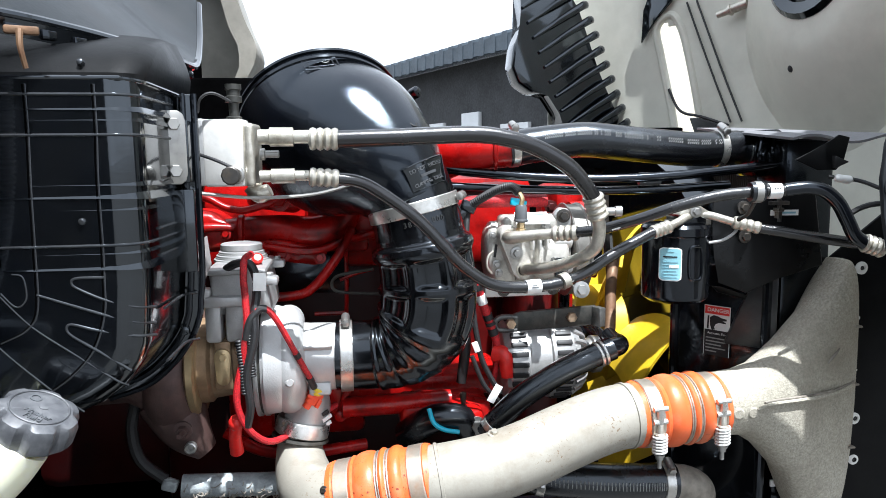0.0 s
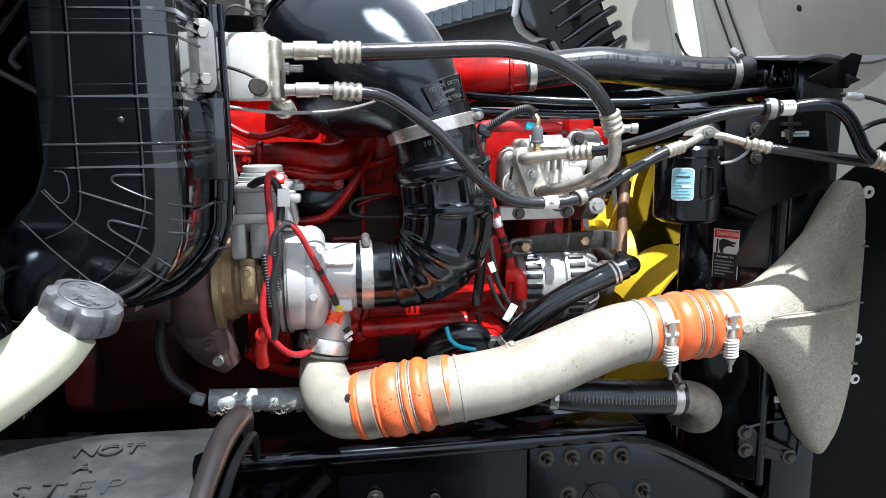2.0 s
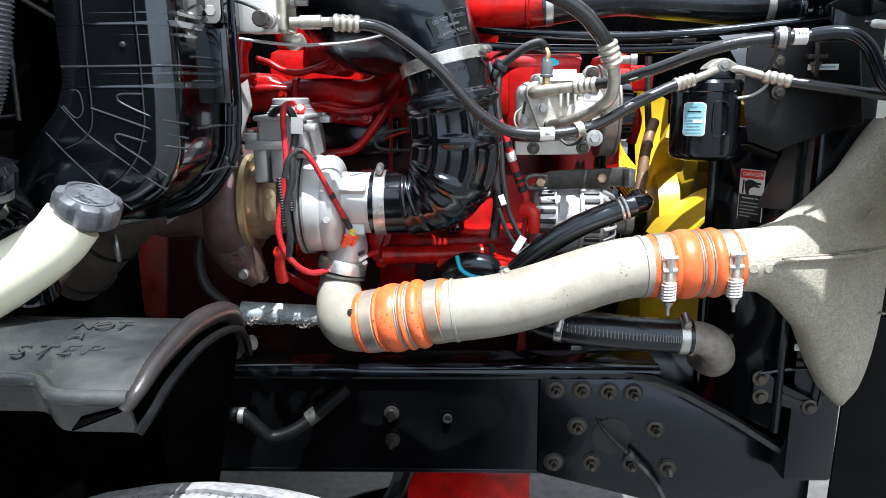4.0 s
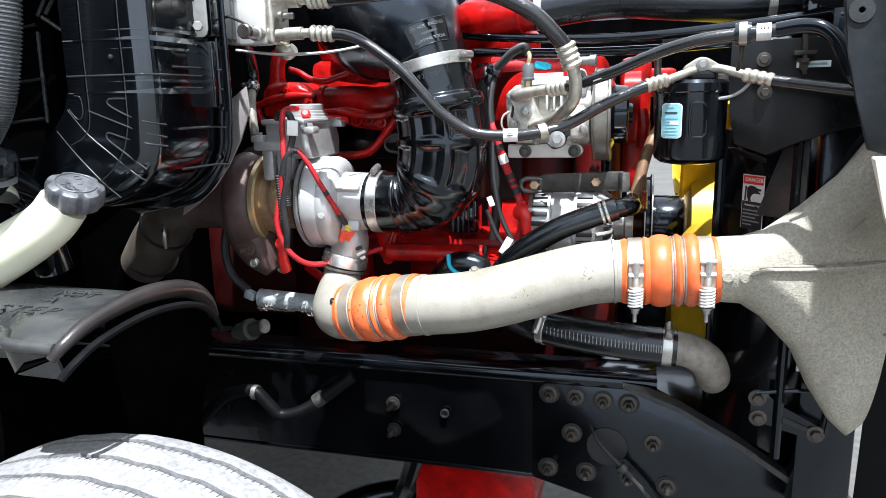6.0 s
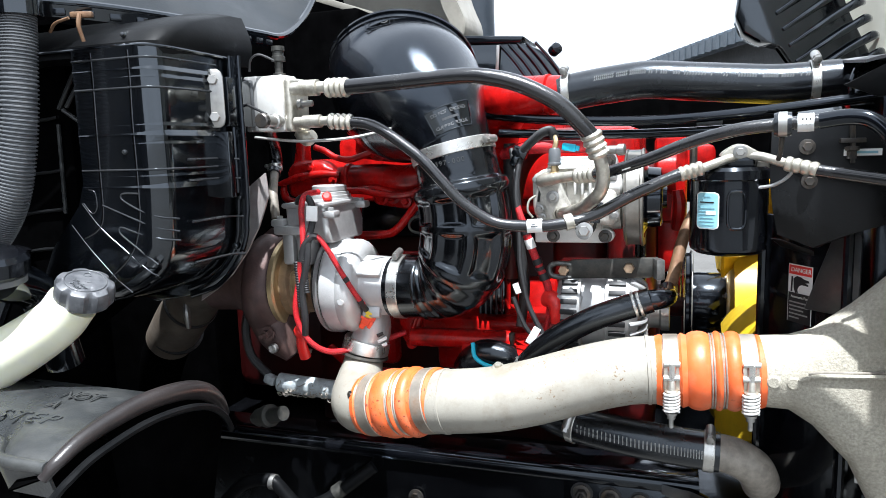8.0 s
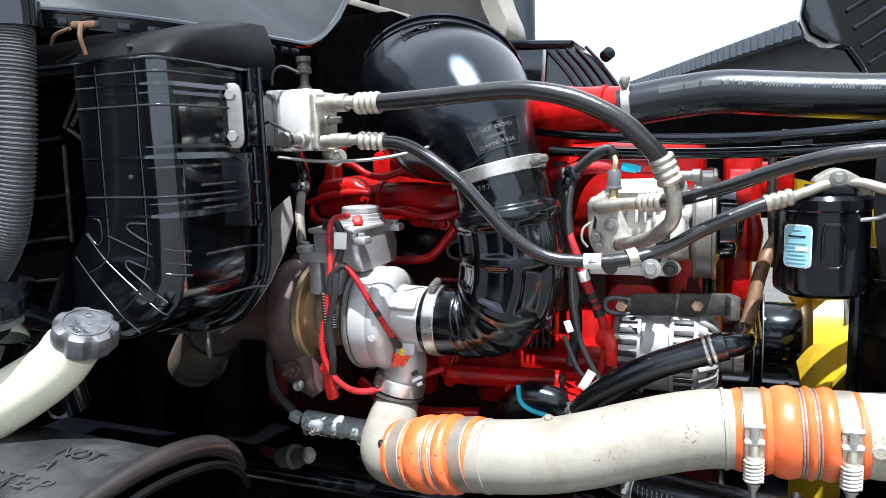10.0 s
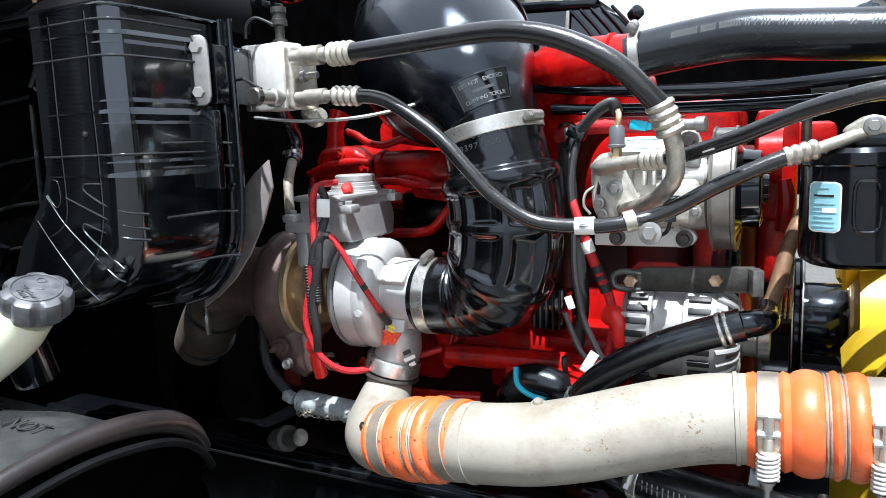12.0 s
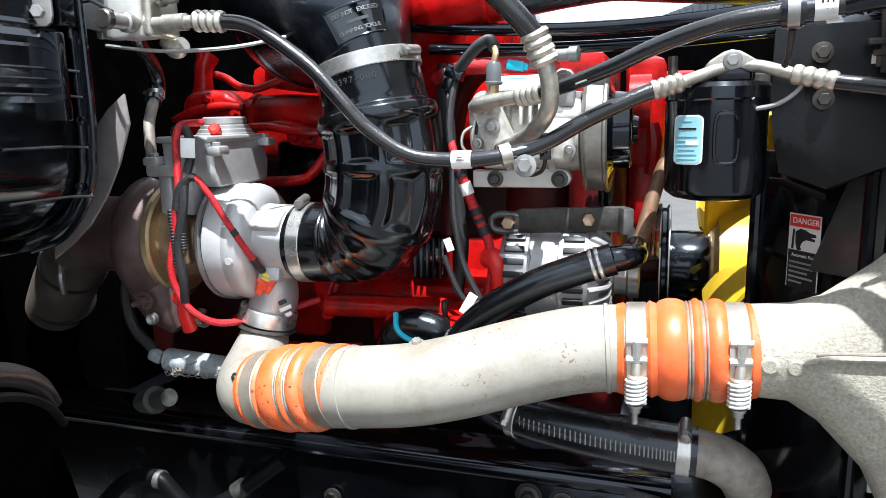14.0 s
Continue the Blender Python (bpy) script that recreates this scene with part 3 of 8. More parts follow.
# ---- black heater duct ----
def duct():
    t = thing("air_duct", (-0.45, 1.1, 1.22), "ribbed black plastic air duct with a curved bottom", "duct")

    def outline(k):
        # k grows the outline outwards
        return [(-0.353 + k, 1.606), (-0.353 + k, 1.40), (-0.357 + k, 1.35), (-0.359 + k, 1.33), (-0.366 + k * 0.9, 1.311 - k * 0.3), (-0.376 + k * 0.8, 1.296 - k * 0.5), (-0.390 + k * 0.65, 1.281 - k * 0.75), (-0.412 + k * 0.4, 1.265 - k), (-0.45, 1.249 - k), (-0.52, 1.235 - k), (-0.585, 1.25 - k), (-0.560, 1.325), (-0.503, 1.388), (-0.491, 1.42), (-0.489, 1.606)]

    b = B()
    prof = [(1.046 + 0.030 * (1 - math.cos(radians(a))), -0.030 * (1 - math.sin(radians(a)))) for a in range(0, 91, 10)] + [(1.10, 0.002), (1.212, 0.006)]
    loops = [[(x, y, z) for x, z in outline(k)] for y, k in prof]
    rings(b, [[Vector(v) for v in lp] for lp in loops])
    body = part("duct_body", b, BLACK_PL, t, sharp=25)
    b = B()
    prism(b, [(x, 1.206, z) for x, z in outline(0.024)], (0, 0.010, 0), 0.003)
    part("flange", b, BLACK_PL, t, "black flange behind the duct")
    b = B()
    pts = [(x, 1.203, z) for x, z in outline(0.012)][:9]
    tube(b, pts, 0.004, 10, 5)
    pts = [(x, 1.208, z) for x, z in outline(0.025)][:9]
    tube(b, pts, 0.004, 10, 5)
    part("flange_bead", b, BLACK_GLOSS, t, "glossy bead along the flange")
    # ribs, grooves and raised bands on the face
    y = 1.0466

    def face_line(z, x0=-0.490):
        return [(x0, y, z), (-0.43, y, z), (-0.395, y, z)] + [(-0.383 + 0.030 * math.sin(radians(a)), y + 0.030 * (1 - math.cos(radians(a))), z) for a in (0, 18, 36, 54, 72, 90)] + [(-0.351, y + 0.060, z), (-0.347, y + 0.13, z)]

    def line(name, pts, r, material, label):
        part(name, tube(B(), [(p[0], p[2] if len(p) > 2 else y, p[1]) for p in pts], r, 10, 6), material, body, label)

    for z in (1.590, 1.550, 1.438):
        part("rib", tube(B(), face_line(z), 0.0017, 10, 5), RIBBED, body, "thin moulded rib")
    for z0, z1, lift in ((1.498, 1.503, 0.0016), (1.484, 1.492, 0.0034), (1.428, 1.432, 0.0016), (1.411, 1.419, 0.0034), (1.473, 1.477, 0.0014), (1.563, 1.568, 0.0016), (1.573, 1.579, 0.0030)):
        b = B()
        lo, hi = spline(face_line(z0), 5), spline(face_line(z1), 5)
        loops = []
        for k, (p, q) in enumerate(zip(lo, hi)):
            d = (lo[min(len(lo) - 1, k + 1)] - lo[max(0, k - 1)]).normalized()
            n = Vector((d.y, -d.x, 0))
            f = 0.35 + 0.65 * min(1.0, k / len(lo) * 1.4)
            w = (q - p) * (1 - f) * 0.5
            loops.append([p + w - n * 0.003, p + w + n * lift * f, q - w + n * lift * f * 0.08, q - w - n * 0.003])
        rings(b, loops)
        part("raised_band", b, BLACK_PL, body, "raised wedge-shaped band", sharp=50)
    # grooves drawn as lines: black for the crease's shade, paler for its highlight
    for pts in ([(-0.457, 1.60), (-0.457, 1.555), (-0.459, 1.494), (-0.460, 1.436), (-0.462, 1.375), (-0.474, 1.353), (-0.50, 1.34)], [(-0.393, 1.60), (-0.393, 1.557), (-0.395, 1.504), (-0.395, 1.442), (-0.396, 1.40), (-0.398, 1.367), (-0.411, 1.329), (-0.437, 1.300), (-0.475, 1.275)]):
        line("groove", pts, 0.0011, DEEP, "matt black line painted for a groove's shade")
        line("groove_lip", [(x + 0.0022, z) for x, z in pts], 0.0012, RIBBED, "")
    for pts in ([(-0.353, 1.367, 1.075), (-0.368, 1.372, y + 0.006), (-0.396, 1.382), (-0.420, 1.394), (-0.426, 1.400), (-0.421, 1.405), (-0.394, 1.405)],
                [(-0.460, 1.389), (-0.430, 1.378), (-0.397, 1.366), (-0.370, 1.356, y + 0.006), (-0.354, 1.349, 1.075)],
                [(-0.375, 1.304, y + 0.004), (-0.401, 1.325), (-0.428, 1.344), (-0.434, 1.352), (-0.429, 1.357), (-0.405, 1.350), (-0.370, 1.341, y + 0.006), (-0.354, 1.336, 1.075)],
                [(-0.497, 1.391), (-0.467, 1.356), (-0.424, 1.322), (-0.390, 1.295, y + 0.002), (-0.380, 1.287, y + 0.008)],
                [(-0.482, 1.411), (-0.473, 1.409), (-0.470, 1.400), (-0.470, 1.386), (-0.476, 1.378), (-0.483, 1.379), (-0.494, 1.392)],
                [(-0.52, 1.36), (-0.49, 1.325), (-0.45, 1.285), (-0.425, 1.262, y + 0.004)]):
        line("rib", pts, 0.0012 if pts[0][0] < -0.48 else 0.0016, RIBBED, "curved moulded rib")
    part("knob", lathe(B(), (-0.411, y, 1.463), (0, -1, 0), [(-0.002, 0.004), (0.003, 0.0035), (0.004, 0.002)], 12), RIBBED, body)
    for z in (1.39, 1.31):
        q = lathe(B(), (-0.338 if z > 1.35 else -0.352, 1.203, z), (0, -1, 0), [(0, 0.006), (0.005, 0.0055), (0.006, 0.003)], 12)
        part("clip", q, BLACK_PL, t, "small black clip")
    for z in (1.45, 1.42, 1.36, 1.30):
        part("side_rib", tube(B(), [(-0.350, 1.10, z), (-0.347, 1.18, z), (-0.336, 1.204, z - 0.002)], 0.0018, 8), RIBBED, body)
    # struts on the recessed housing, paler to carry their highlights
    for pts in ([(-0.520, 1.611), (-0.548, 1.571), (-0.575, 1.532)], [(-0.498, 1.609), (-0.530, 1.571), (-0.560, 1.534)], [(-0.567, 1.530), (-0.535, 1.510), (-0.505, 1.492)], [(-0.513, 1.552), (-0.531, 1.530), (-0.525, 1.519)], [(-0.579, 1.509), (-0.581, 1.44), (-0.583, 1.373)]):
        line("strut", [(x, z, 1.096) for x, z in pts], 0.0032, GUARD, "thin strut on the recessed housing")
    # upper housing that leans back under the cowl
    b = B()
    loops = []
    for z, y0, x1, e in ((1.596, 1.050, -0.352, 0.030), (1.612, 1.052, -0.348, 0.030), (1.628, 1.066, -0.346, 0.034), (1.646, 1.098, -0.350, 0.040), (1.660, 1.145, -0.356, 0.045), (1.674, 1.200, -0.362, 0.050)):
        loops.append([Vector((-0.66, y0, z)), Vector((-0.50, y0, z)), *(Vector((x1 - e + e * math.sin(radians(g)), y0 + e * (1 - math.cos(radians(g))), z)) for g in range(0, 91, 15)), Vector((x1 + 0.004, 1.27, z)), Vector((-0.66, 1.27, z))])
    rings(b, loops)
    part("upper_housing", b, HOUSING, t, "dull black upper housing")
    part("housing_seam", tube(B(), [(-0.60, 1.0485, 1.606), (-0.50, 1.0485, 1.606), (-0.385, 1.0485, 1.606), (-0.366, 1.054, 1.606), (-0.3525, 1.074, 1.605), (-0.348, 1.12, 1.604), (-0.342, 1.205, 1.602)], 0.0028, 10), BLACK_PL, body, "moulded seam")
    part("housing_pimple", lathe(B(), (-0.405, 1.056, 1.622), (0, -1, 0.3), [(-0.002, 0.004), (0.003, 0.003), (0.004, 0.001)], 10), RIBBED, body)
    # tall side housing beside the firewall
    b = B()
    prism(b, [(-0.90, 1.10, 1.0), (-0.56, 1.10, 1.22), (-0.56, 1.10, 1.66), (-0.90, 1.10, 1.66)], (0, 0.12, 0), 0.01)
    part("back_housing", b, DEEP, t)
    for z in (1.30, 1.36, 1.42, 1.50, 1.58):
        b = tube(B(), [(-0.88, 1.097, z - 0.10), (-0.70, 1.097, z), (-0.58, 1.097, z + 0.02)], 0.003, 8)
        part("rib", b, HOUSING, body)
    return t


duct()

b = B()
prism(b, [(-0.332, 1.268, 1.424), (-0.328, 1.268, 1.385), (-0.350, 1.268, 1.335), (-0.378, 1.268, 1.289), (-0.41, 1.268, 1.250), (-0.445, 1.268, 1.222), (-0.48, 1.268, 1.200), (-0.475, 1.268, 1.225), (-0.43, 1.268, 1.27), (-0.40, 1.268, 1.33), (-0.385, 1.268, 1.38), (-0.36, 1.268, 1.405)], (0, 0.004, 0), 0.001)
solo("heat_shield", b, HEATSH, "curved brownish sheet metal heat shield behind the duct", "heat shield")


# ---- expansion valve block ----
def valve_block():
    t = thing("expansion_valve", (-0.30, 1.27, 1.50), "pale aluminium air conditioning valve block with end plate", "valve block")
    b = B()
    box(b, (-0.300, 1.268, 1.534), (0.052, 0.040, 0.088), (0, 0, -6), 0.003)
    part("block", b, BLOCK_W, t)
    b = B()
    box(b, (-0.336, 1.268, 1.535), (0.024, 0.030, 0.088), (0, 0, -6), 0.003)
    box(b, (-0.345, 1.258, 1.535), (0.010, 0.012, 0.088), (0, 0, -6), 0.002)
    part("side_plate", b, CAST, t, "grey stepped side plate")
    b = B()
    box(b, (-0.267, 1.272, 1.531), (0.015, 0.052, 0.084), (0, 0, -6), 0.006, 3)
    part("end_plate", b, ALU_TUBE, t, "cast end plate with rounded corners")
    b = lathe(B(), (-0.286, 1.236, 1.505), (0, -1, 0), [(-0.016, 0.010), (-0.004, 0.010), (-0.002, 0.012), (0.006, 0.012), (0.008, 0.0095), (0.030, 0.0095), (0.031, 0.008)], 20)
    part("service_port", b, ZINC, t, "knurled service port")
    b = lathe(B(), (-0.286, 1.206, 1.505), (0, -1, 0), [(0, 0.0105), (0.002, 0.012), (0.010, 0.012), (0.012, 0.010)], 10)
    part("port_cap", b, BOLT, t, "dark ribbed port cap")
    b = tube(B(), [(-0.286, 1.212, 1.515), (-0.305, 1.215, 1.524), (-0.325, 1.225, 1.531), (-0.345, 1.245, 1.537)], 0.0022, 8)
    part("cap_strap", b, WIRE, t, "black cap strap")
    b = lathe(B(), (-0.287, 1.258, 1.577), (0, 0, 1), [(0, 0.010), (0.004, 0.010), (0.005, 0.0065), (0.022, 0.0065), (0.023, 0.011), (0.030, 0.011), (0.031, 0.009), (0.038, 0.009), (0.039, 0.0105), (0.046, 0.0105)], 16)
    part("top_port", b, DARK_STEEL, t, "dark top service port")
    b = tube(B(), [(-0.287, 1.25, 1.599), (-0.31, 1.24, 1.610), (-0.325, 1.238, 1.603), (-0.33, 1.24, 1.585)], 0.0018, 8)
    part("cap_strap", b, WIRE, t)
    b = lathe(B(), (-0.256, 1.26, 1.532), (1, 0, 0), [(0, 0.008), (0.006, 0.008), (0.007, 0.005), (0.024, 0.005), (0.025, 0.0035)], 12)
    part("stud", b, ZINC, t, "short threaded stud")
    b = tube(B(), [(-0.275, 1.29, 1.49), (-0.262, 1.29, 1.478), (-0.248, 1.288, 1.484)], [0.011, 0.013, 0.009], 12)
    part("lower_boss", b, ALU_TUBE, t)
    # mounting strap on the duct flange
    sn = Vector((0.40, -0.917, 0))
    sr = Vector((0.917, 0.40, 0))
    sc = Vector((-0.344, 1.163, 1.5395))
    q = [sc + sr * sx * 0.0145 + Vector((0, 0, sz * 0.0435)) for sx, sz in ((-1, -0.72), (-0.85, -0.90), (-0.45, -1), (0.45, -1), (0.85, -0.90), (1, -0.72), (1, 0.72), (0.85, 0.90), (0.45, 1), (-0.45, 1), (-0.85, 0.90), (-1, 0.72))]
    part("strap", prism(B(), q, -sn * 0.006, 0.0015), ZINC, t, "grey steel mounting strap")
    for z in (1.567, 1.512):
        part("bolt", bolt(B(), (sc.x + sn.x * 0.001, sc.y + sn.y * 0.001, z), sn, 0.0078, 0.0055, washer=False), ZINC, t, "hex bolt")
    b = B()
    box(b, (-0.338, 1.215, 1.535), (0.014, 0.07, 0.075), bev=0.002)
    part("bracket", b, BLACK_PL, t)
    b = B()
    box(b, (-0.338, 1.171, 1.44), (0.026, 0.012, 0.10), bev=0.002)
    part("lower_bracket", b, BLACK_PL, t, "black bracket below the strap")
    # thin wire that runs under the block
    b = tube(B(), [(-0.335, 1.25, 1.482), (-0.27, 1.27, 1.474), (-0.20, 1.29, 1.475), (-0.15, 1.32, 1.484), (-0.11, 1.36, 1.50), (-0.10, 1.42, 1.52)], 0.0024, 8)
    part("capillary", b, ZINC, t, "thin pale capillary line")
    return t


valve_block()


# ---- refrigerant hoses ----
def hose_thing(name, label, at):
    return thing(name, at, label, "hose", "refrigerant hoses")


def suction_hose():
    t = hose_thing("suction_hose", "thick black refrigerant hose with crimped aluminium ends", (0.21, 1.25, 1.44))
    b = lathe(B(), (-0.256, 1.243, 1.554), (1, 0.0, 0), [(0, 0.010), (0.014, 0.010), (0.015, 0.0125), (0.045, 0.0125), (0.046, 0.009), (0.072, 0.009)], 24)
    part("end_fitting", b, ALU_TUBE, t, "pale aluminium end fitting")
    crimp(t, (-0.190, 1.232, 1.551), (-0.152, 1.228, 1.550), 0.0124)
    pts = [(-0.155, 1.228, 1.550), (-0.077, 1.225, 1.552), (0.022, 1.225, 1.555), (0.070, 1.225, 1.550), (0.114, 1.227, 1.537), (0.160, 1.232, 1.512), (0.188, 1.240, 1.485), (0.207, 1.250, 1.462)]
    part("rubber_hose", tube(B(), pts, 0.0116, 20, 8), HOSE, t)
    crimp(t, (0.203, 1.249, 1.470), (0.2155, 1.257, 1.436), 0.0130)
    pts = [(0.2145, 1.256, 1.438), (0.219, 1.262, 1.415), (0.216, 1.272, 1.390), (0.197, 1.300, 1.369), (0.168, 1.34, 1.353), (0.140, 1.388, 1.344)]
    part("aluminium_tube", tube(B(), pts, 0.0095, 18, 8), ALU_TUBE, t, "bent pale aluminium tube")
    b = lathe(B(), (0.210, 1.262, 1.445), (1, -0.2, 0), [(0, 0.006), (0.03, 0.006), (0.031, 0.008), (0.040, 0.008), (0.041, 0.004)], 12)
    part("charge_port", b, ZINC, t, "small charging port")


def liquid_hose():
    t = hose_thing("liquid_hose", "thin black braided refrigerant hose with a white tag", (0.2, 1.26, 1.33))
    b = lathe(B(), (-0.256, 1.247, 1.503), (1, 0, 0), [(0, 0.008), (0.014, 0.008), (0.015, 0.010), (0.045, 0.010), (0.046, 0.007), (0.07, 0.007)], 24)
    part("end_fitting", b, ALU_TUBE, t, "pale aluminium end fitting")
    crimp(t, (-0.192, 1.238, 1.5015), (-0.153, 1.238, 1.4985), 0.0105)
    pts = [(-0.155, 1.238, 1.4985), (-0.13, 1.240, 1.495), (-0.104, 1.243, 1.483), (-0.051, 1.246, 1.444), (-0.013, 1.247, 1.404), (0.017, 1.252, 1.372), (0.063, 1.259, 1.343), (0.121, 1.2655, 1.3375), (0.163, 1.270, 1.341), (0.206, 1.284, 1.352), (0.256, 1.292, 1.379), (0.307, 1.302, 1.402), (0.336, 1.308, 1.412)]
    part("rubber_hose", tube(B(), pts, 0.0087, 18, 8), HOSE, t)
    b = lathe(B(), (0.110, 1.2645, 1.3375), (1, 0.10, 0.02), [(0, 0.0094), (0.0, 0.0102), (0.022, 0.0102), (0.022, 0.0094)], 24)
    tag = part("tag", b, WHITE, t, "white paper tag round the hose")
    b = B()
    box(b, (0.122, 1.2546, 1.338), (0.010, 0.0006, 0.0012), bev=0)
    box(b, (0.121, 1.2546, 1.341), (0.006, 0.0006, 0.0012), bev=0)
    part("print_bar", b, CONDUIT, tag)
    crimp(t, (0.320, 1.305, 1.407), (0.352, 1.311, 1.416), 0.0090)
    pts = [(0.350, 1.311, 1.415), (0.370, 1.318, 1.422), (0.385, 1.326, 1.427), (0.404, 1.334, 1.430), (0.425, 1.328, 1.430), (0.445, 1.318, 1.424), (0.462, 1.310, 1.418)]
    part("aluminium_tube", tube(B(), pts, 0.0064, 16, 8), ALU_TUBE, t, "pale aluminium tube over the drier")
    crimp(t, (0.456, 1.311, 1.420), (0.496, 1.300, 1.410), 0.0086)
    pts = [(0.493, 1.300, 1.410), (0.54, 1.285, 1.402), (0.60, 1.262, 1.392), (0.66, 1.24, 1.384), (0.75, 1.22, 1.37)]
    part("rubber_hose", tube(B(), pts, 0.0086, 16, 6), HOSE, t)
    # P clip and bolt below the compressor pipes
    b = lathe(B(), (0.164, 1.270, 1.3415), (1, 0.38, 0.28), [(0, 0.0100), (0, 0.0122), (0.012, 0.0122), (0.012, 0.0100)], 24)
    clip = part("p_clip", b, ALU_TUBE, t, "pale cushioned clip")
    b = B()
    prism(b, [(0.180, 1.262, 1.338), (0.200, 1.266, 1.338), (0.205, 1.266, 1.326), (0.196, 1.265, 1.320), (0.184, 1.263, 1.324)], (0, 0.004, 0), 0.001)
    bolt(b, (0.193, 1.262, 1.331), (0, -1, 0.1), 0.008, 0.006)
    part("clip_bolt", b, ZINC, clip, "plated bolt on the clip")


def discharge_hose():
    t = hose_thing("discharge_hose", "black refrigerant hose with pale print and clamp", (0.45, 1.23, 1.46))
    b = tube(B(), [(0.114, 1.400, 1.398), (0.112, 1.374, 1.398), (0.122, 1.362, 1.400), (0.148, 1.348, 1.404), (0.175, 1.335, 1.407)], [0.0090, 0.0105, 0.0100, 0.0085, 0.0085], 18, 6)
    part("end_fitting", b, ALU_TUBE, t, "pale angled end fitting")
    crimp(t, (0.172, 1.337, 1.4065), (0.204, 1.312, 1.410), 0.0104)
    pts = [(0.202, 1.313, 1.410), (0.230, 1.295, 1.415), (0.28, 1.270, 1.431), (0.335, 1.248, 1.452), (0.39, 1.235, 1.466), (0.444, 1.228, 1.471), (0.49, 1.220, 1.473)]
    part("rubber_hose", tube(B(), pts, 0.0084, 18, 8), HOSE, t)
    b = B()
    for i in range(9):
        f = i / 8
        x = 0.25 + f * 0.17
        zz = 1.421 + f * 0.049 - 0.006 * (2 * f - 1) ** 2
        yy = 1.283 - f * 0.050
        box(b, (x, yy - 0.0083, zz + 0.003), (0.013, 0.0008, 0.0018), (0, -17, -12), 0)
    part("print_bars", b, PALE_INK, t, "pale printed marks")
    b = lathe(B(), (0.432, 1.229, 1.4705), (1, -0.15, 0.02), [(0, 0.0085), (0, 0.0140), (0.004, 0.0150), (0.016, 0.0150), (0.020, 0.0140), (0.020, 0.0085)], 24)
    c = part("cushion_clamp", b, RUBBER, t, "black rubber cushion clamp")
    b = lathe(B(), (0.437, 1.228, 1.4705), (1, -0.15, 0.02), [(0, 0.0145), (0, 0.0157), (0.010, 0.0157), (0.010, 0.0145)], 24)
    part("clamp_strap", b, ZINC, c, "plated strap")
    b = B()
    tube(b, [(0.442, 1.232, 1.456), (0.443, 1.25, 1.437), (0.444, 1.275, 1.427)], [0.0035, 0.003, 0.0035], 10)
    part("clamp_stem", b, DARK_STEEL, c)
    b = lathe(B(), (0.458, 1.226, 1.4715), (1, -0.15, 0.02), [(0, 0.0090), (0, 0.0112), (0.018, 0.0112), (0.018, 0.0090)], 24)
    tag = part("tag", b, WHITE, t, "white printed tag")
    b = B()
    for i in range(3):
        box(b, (0.462 + i * 0.004, 1.2148 - i * 0.0006, 1.473), (0.0016, 0.0008, 0.008), (0, 0, -8), 0)
    part("print_bars", b, INK, tag)
    pts = [(0.482, 1.222, 1.473), (0.51, 1.214, 1.476), (0.532, 1.207, 1.472), (0.550, 1.200, 1.455), (0.562, 1.194, 1.43), (0.572, 1.190, 1.408), (0.588, 1.186, 1.395)]
    part("bent_tube", tube(B(), pts, 0.0100, 18, 8), BLACK_GLOSS, t, "glossy black bent tube")
    crimp(t, (0.584, 1.187, 1.398), (0.612, 1.182, 1.388), 0.0115)


suction_hose()
liquid_hose()
discharge_hose()


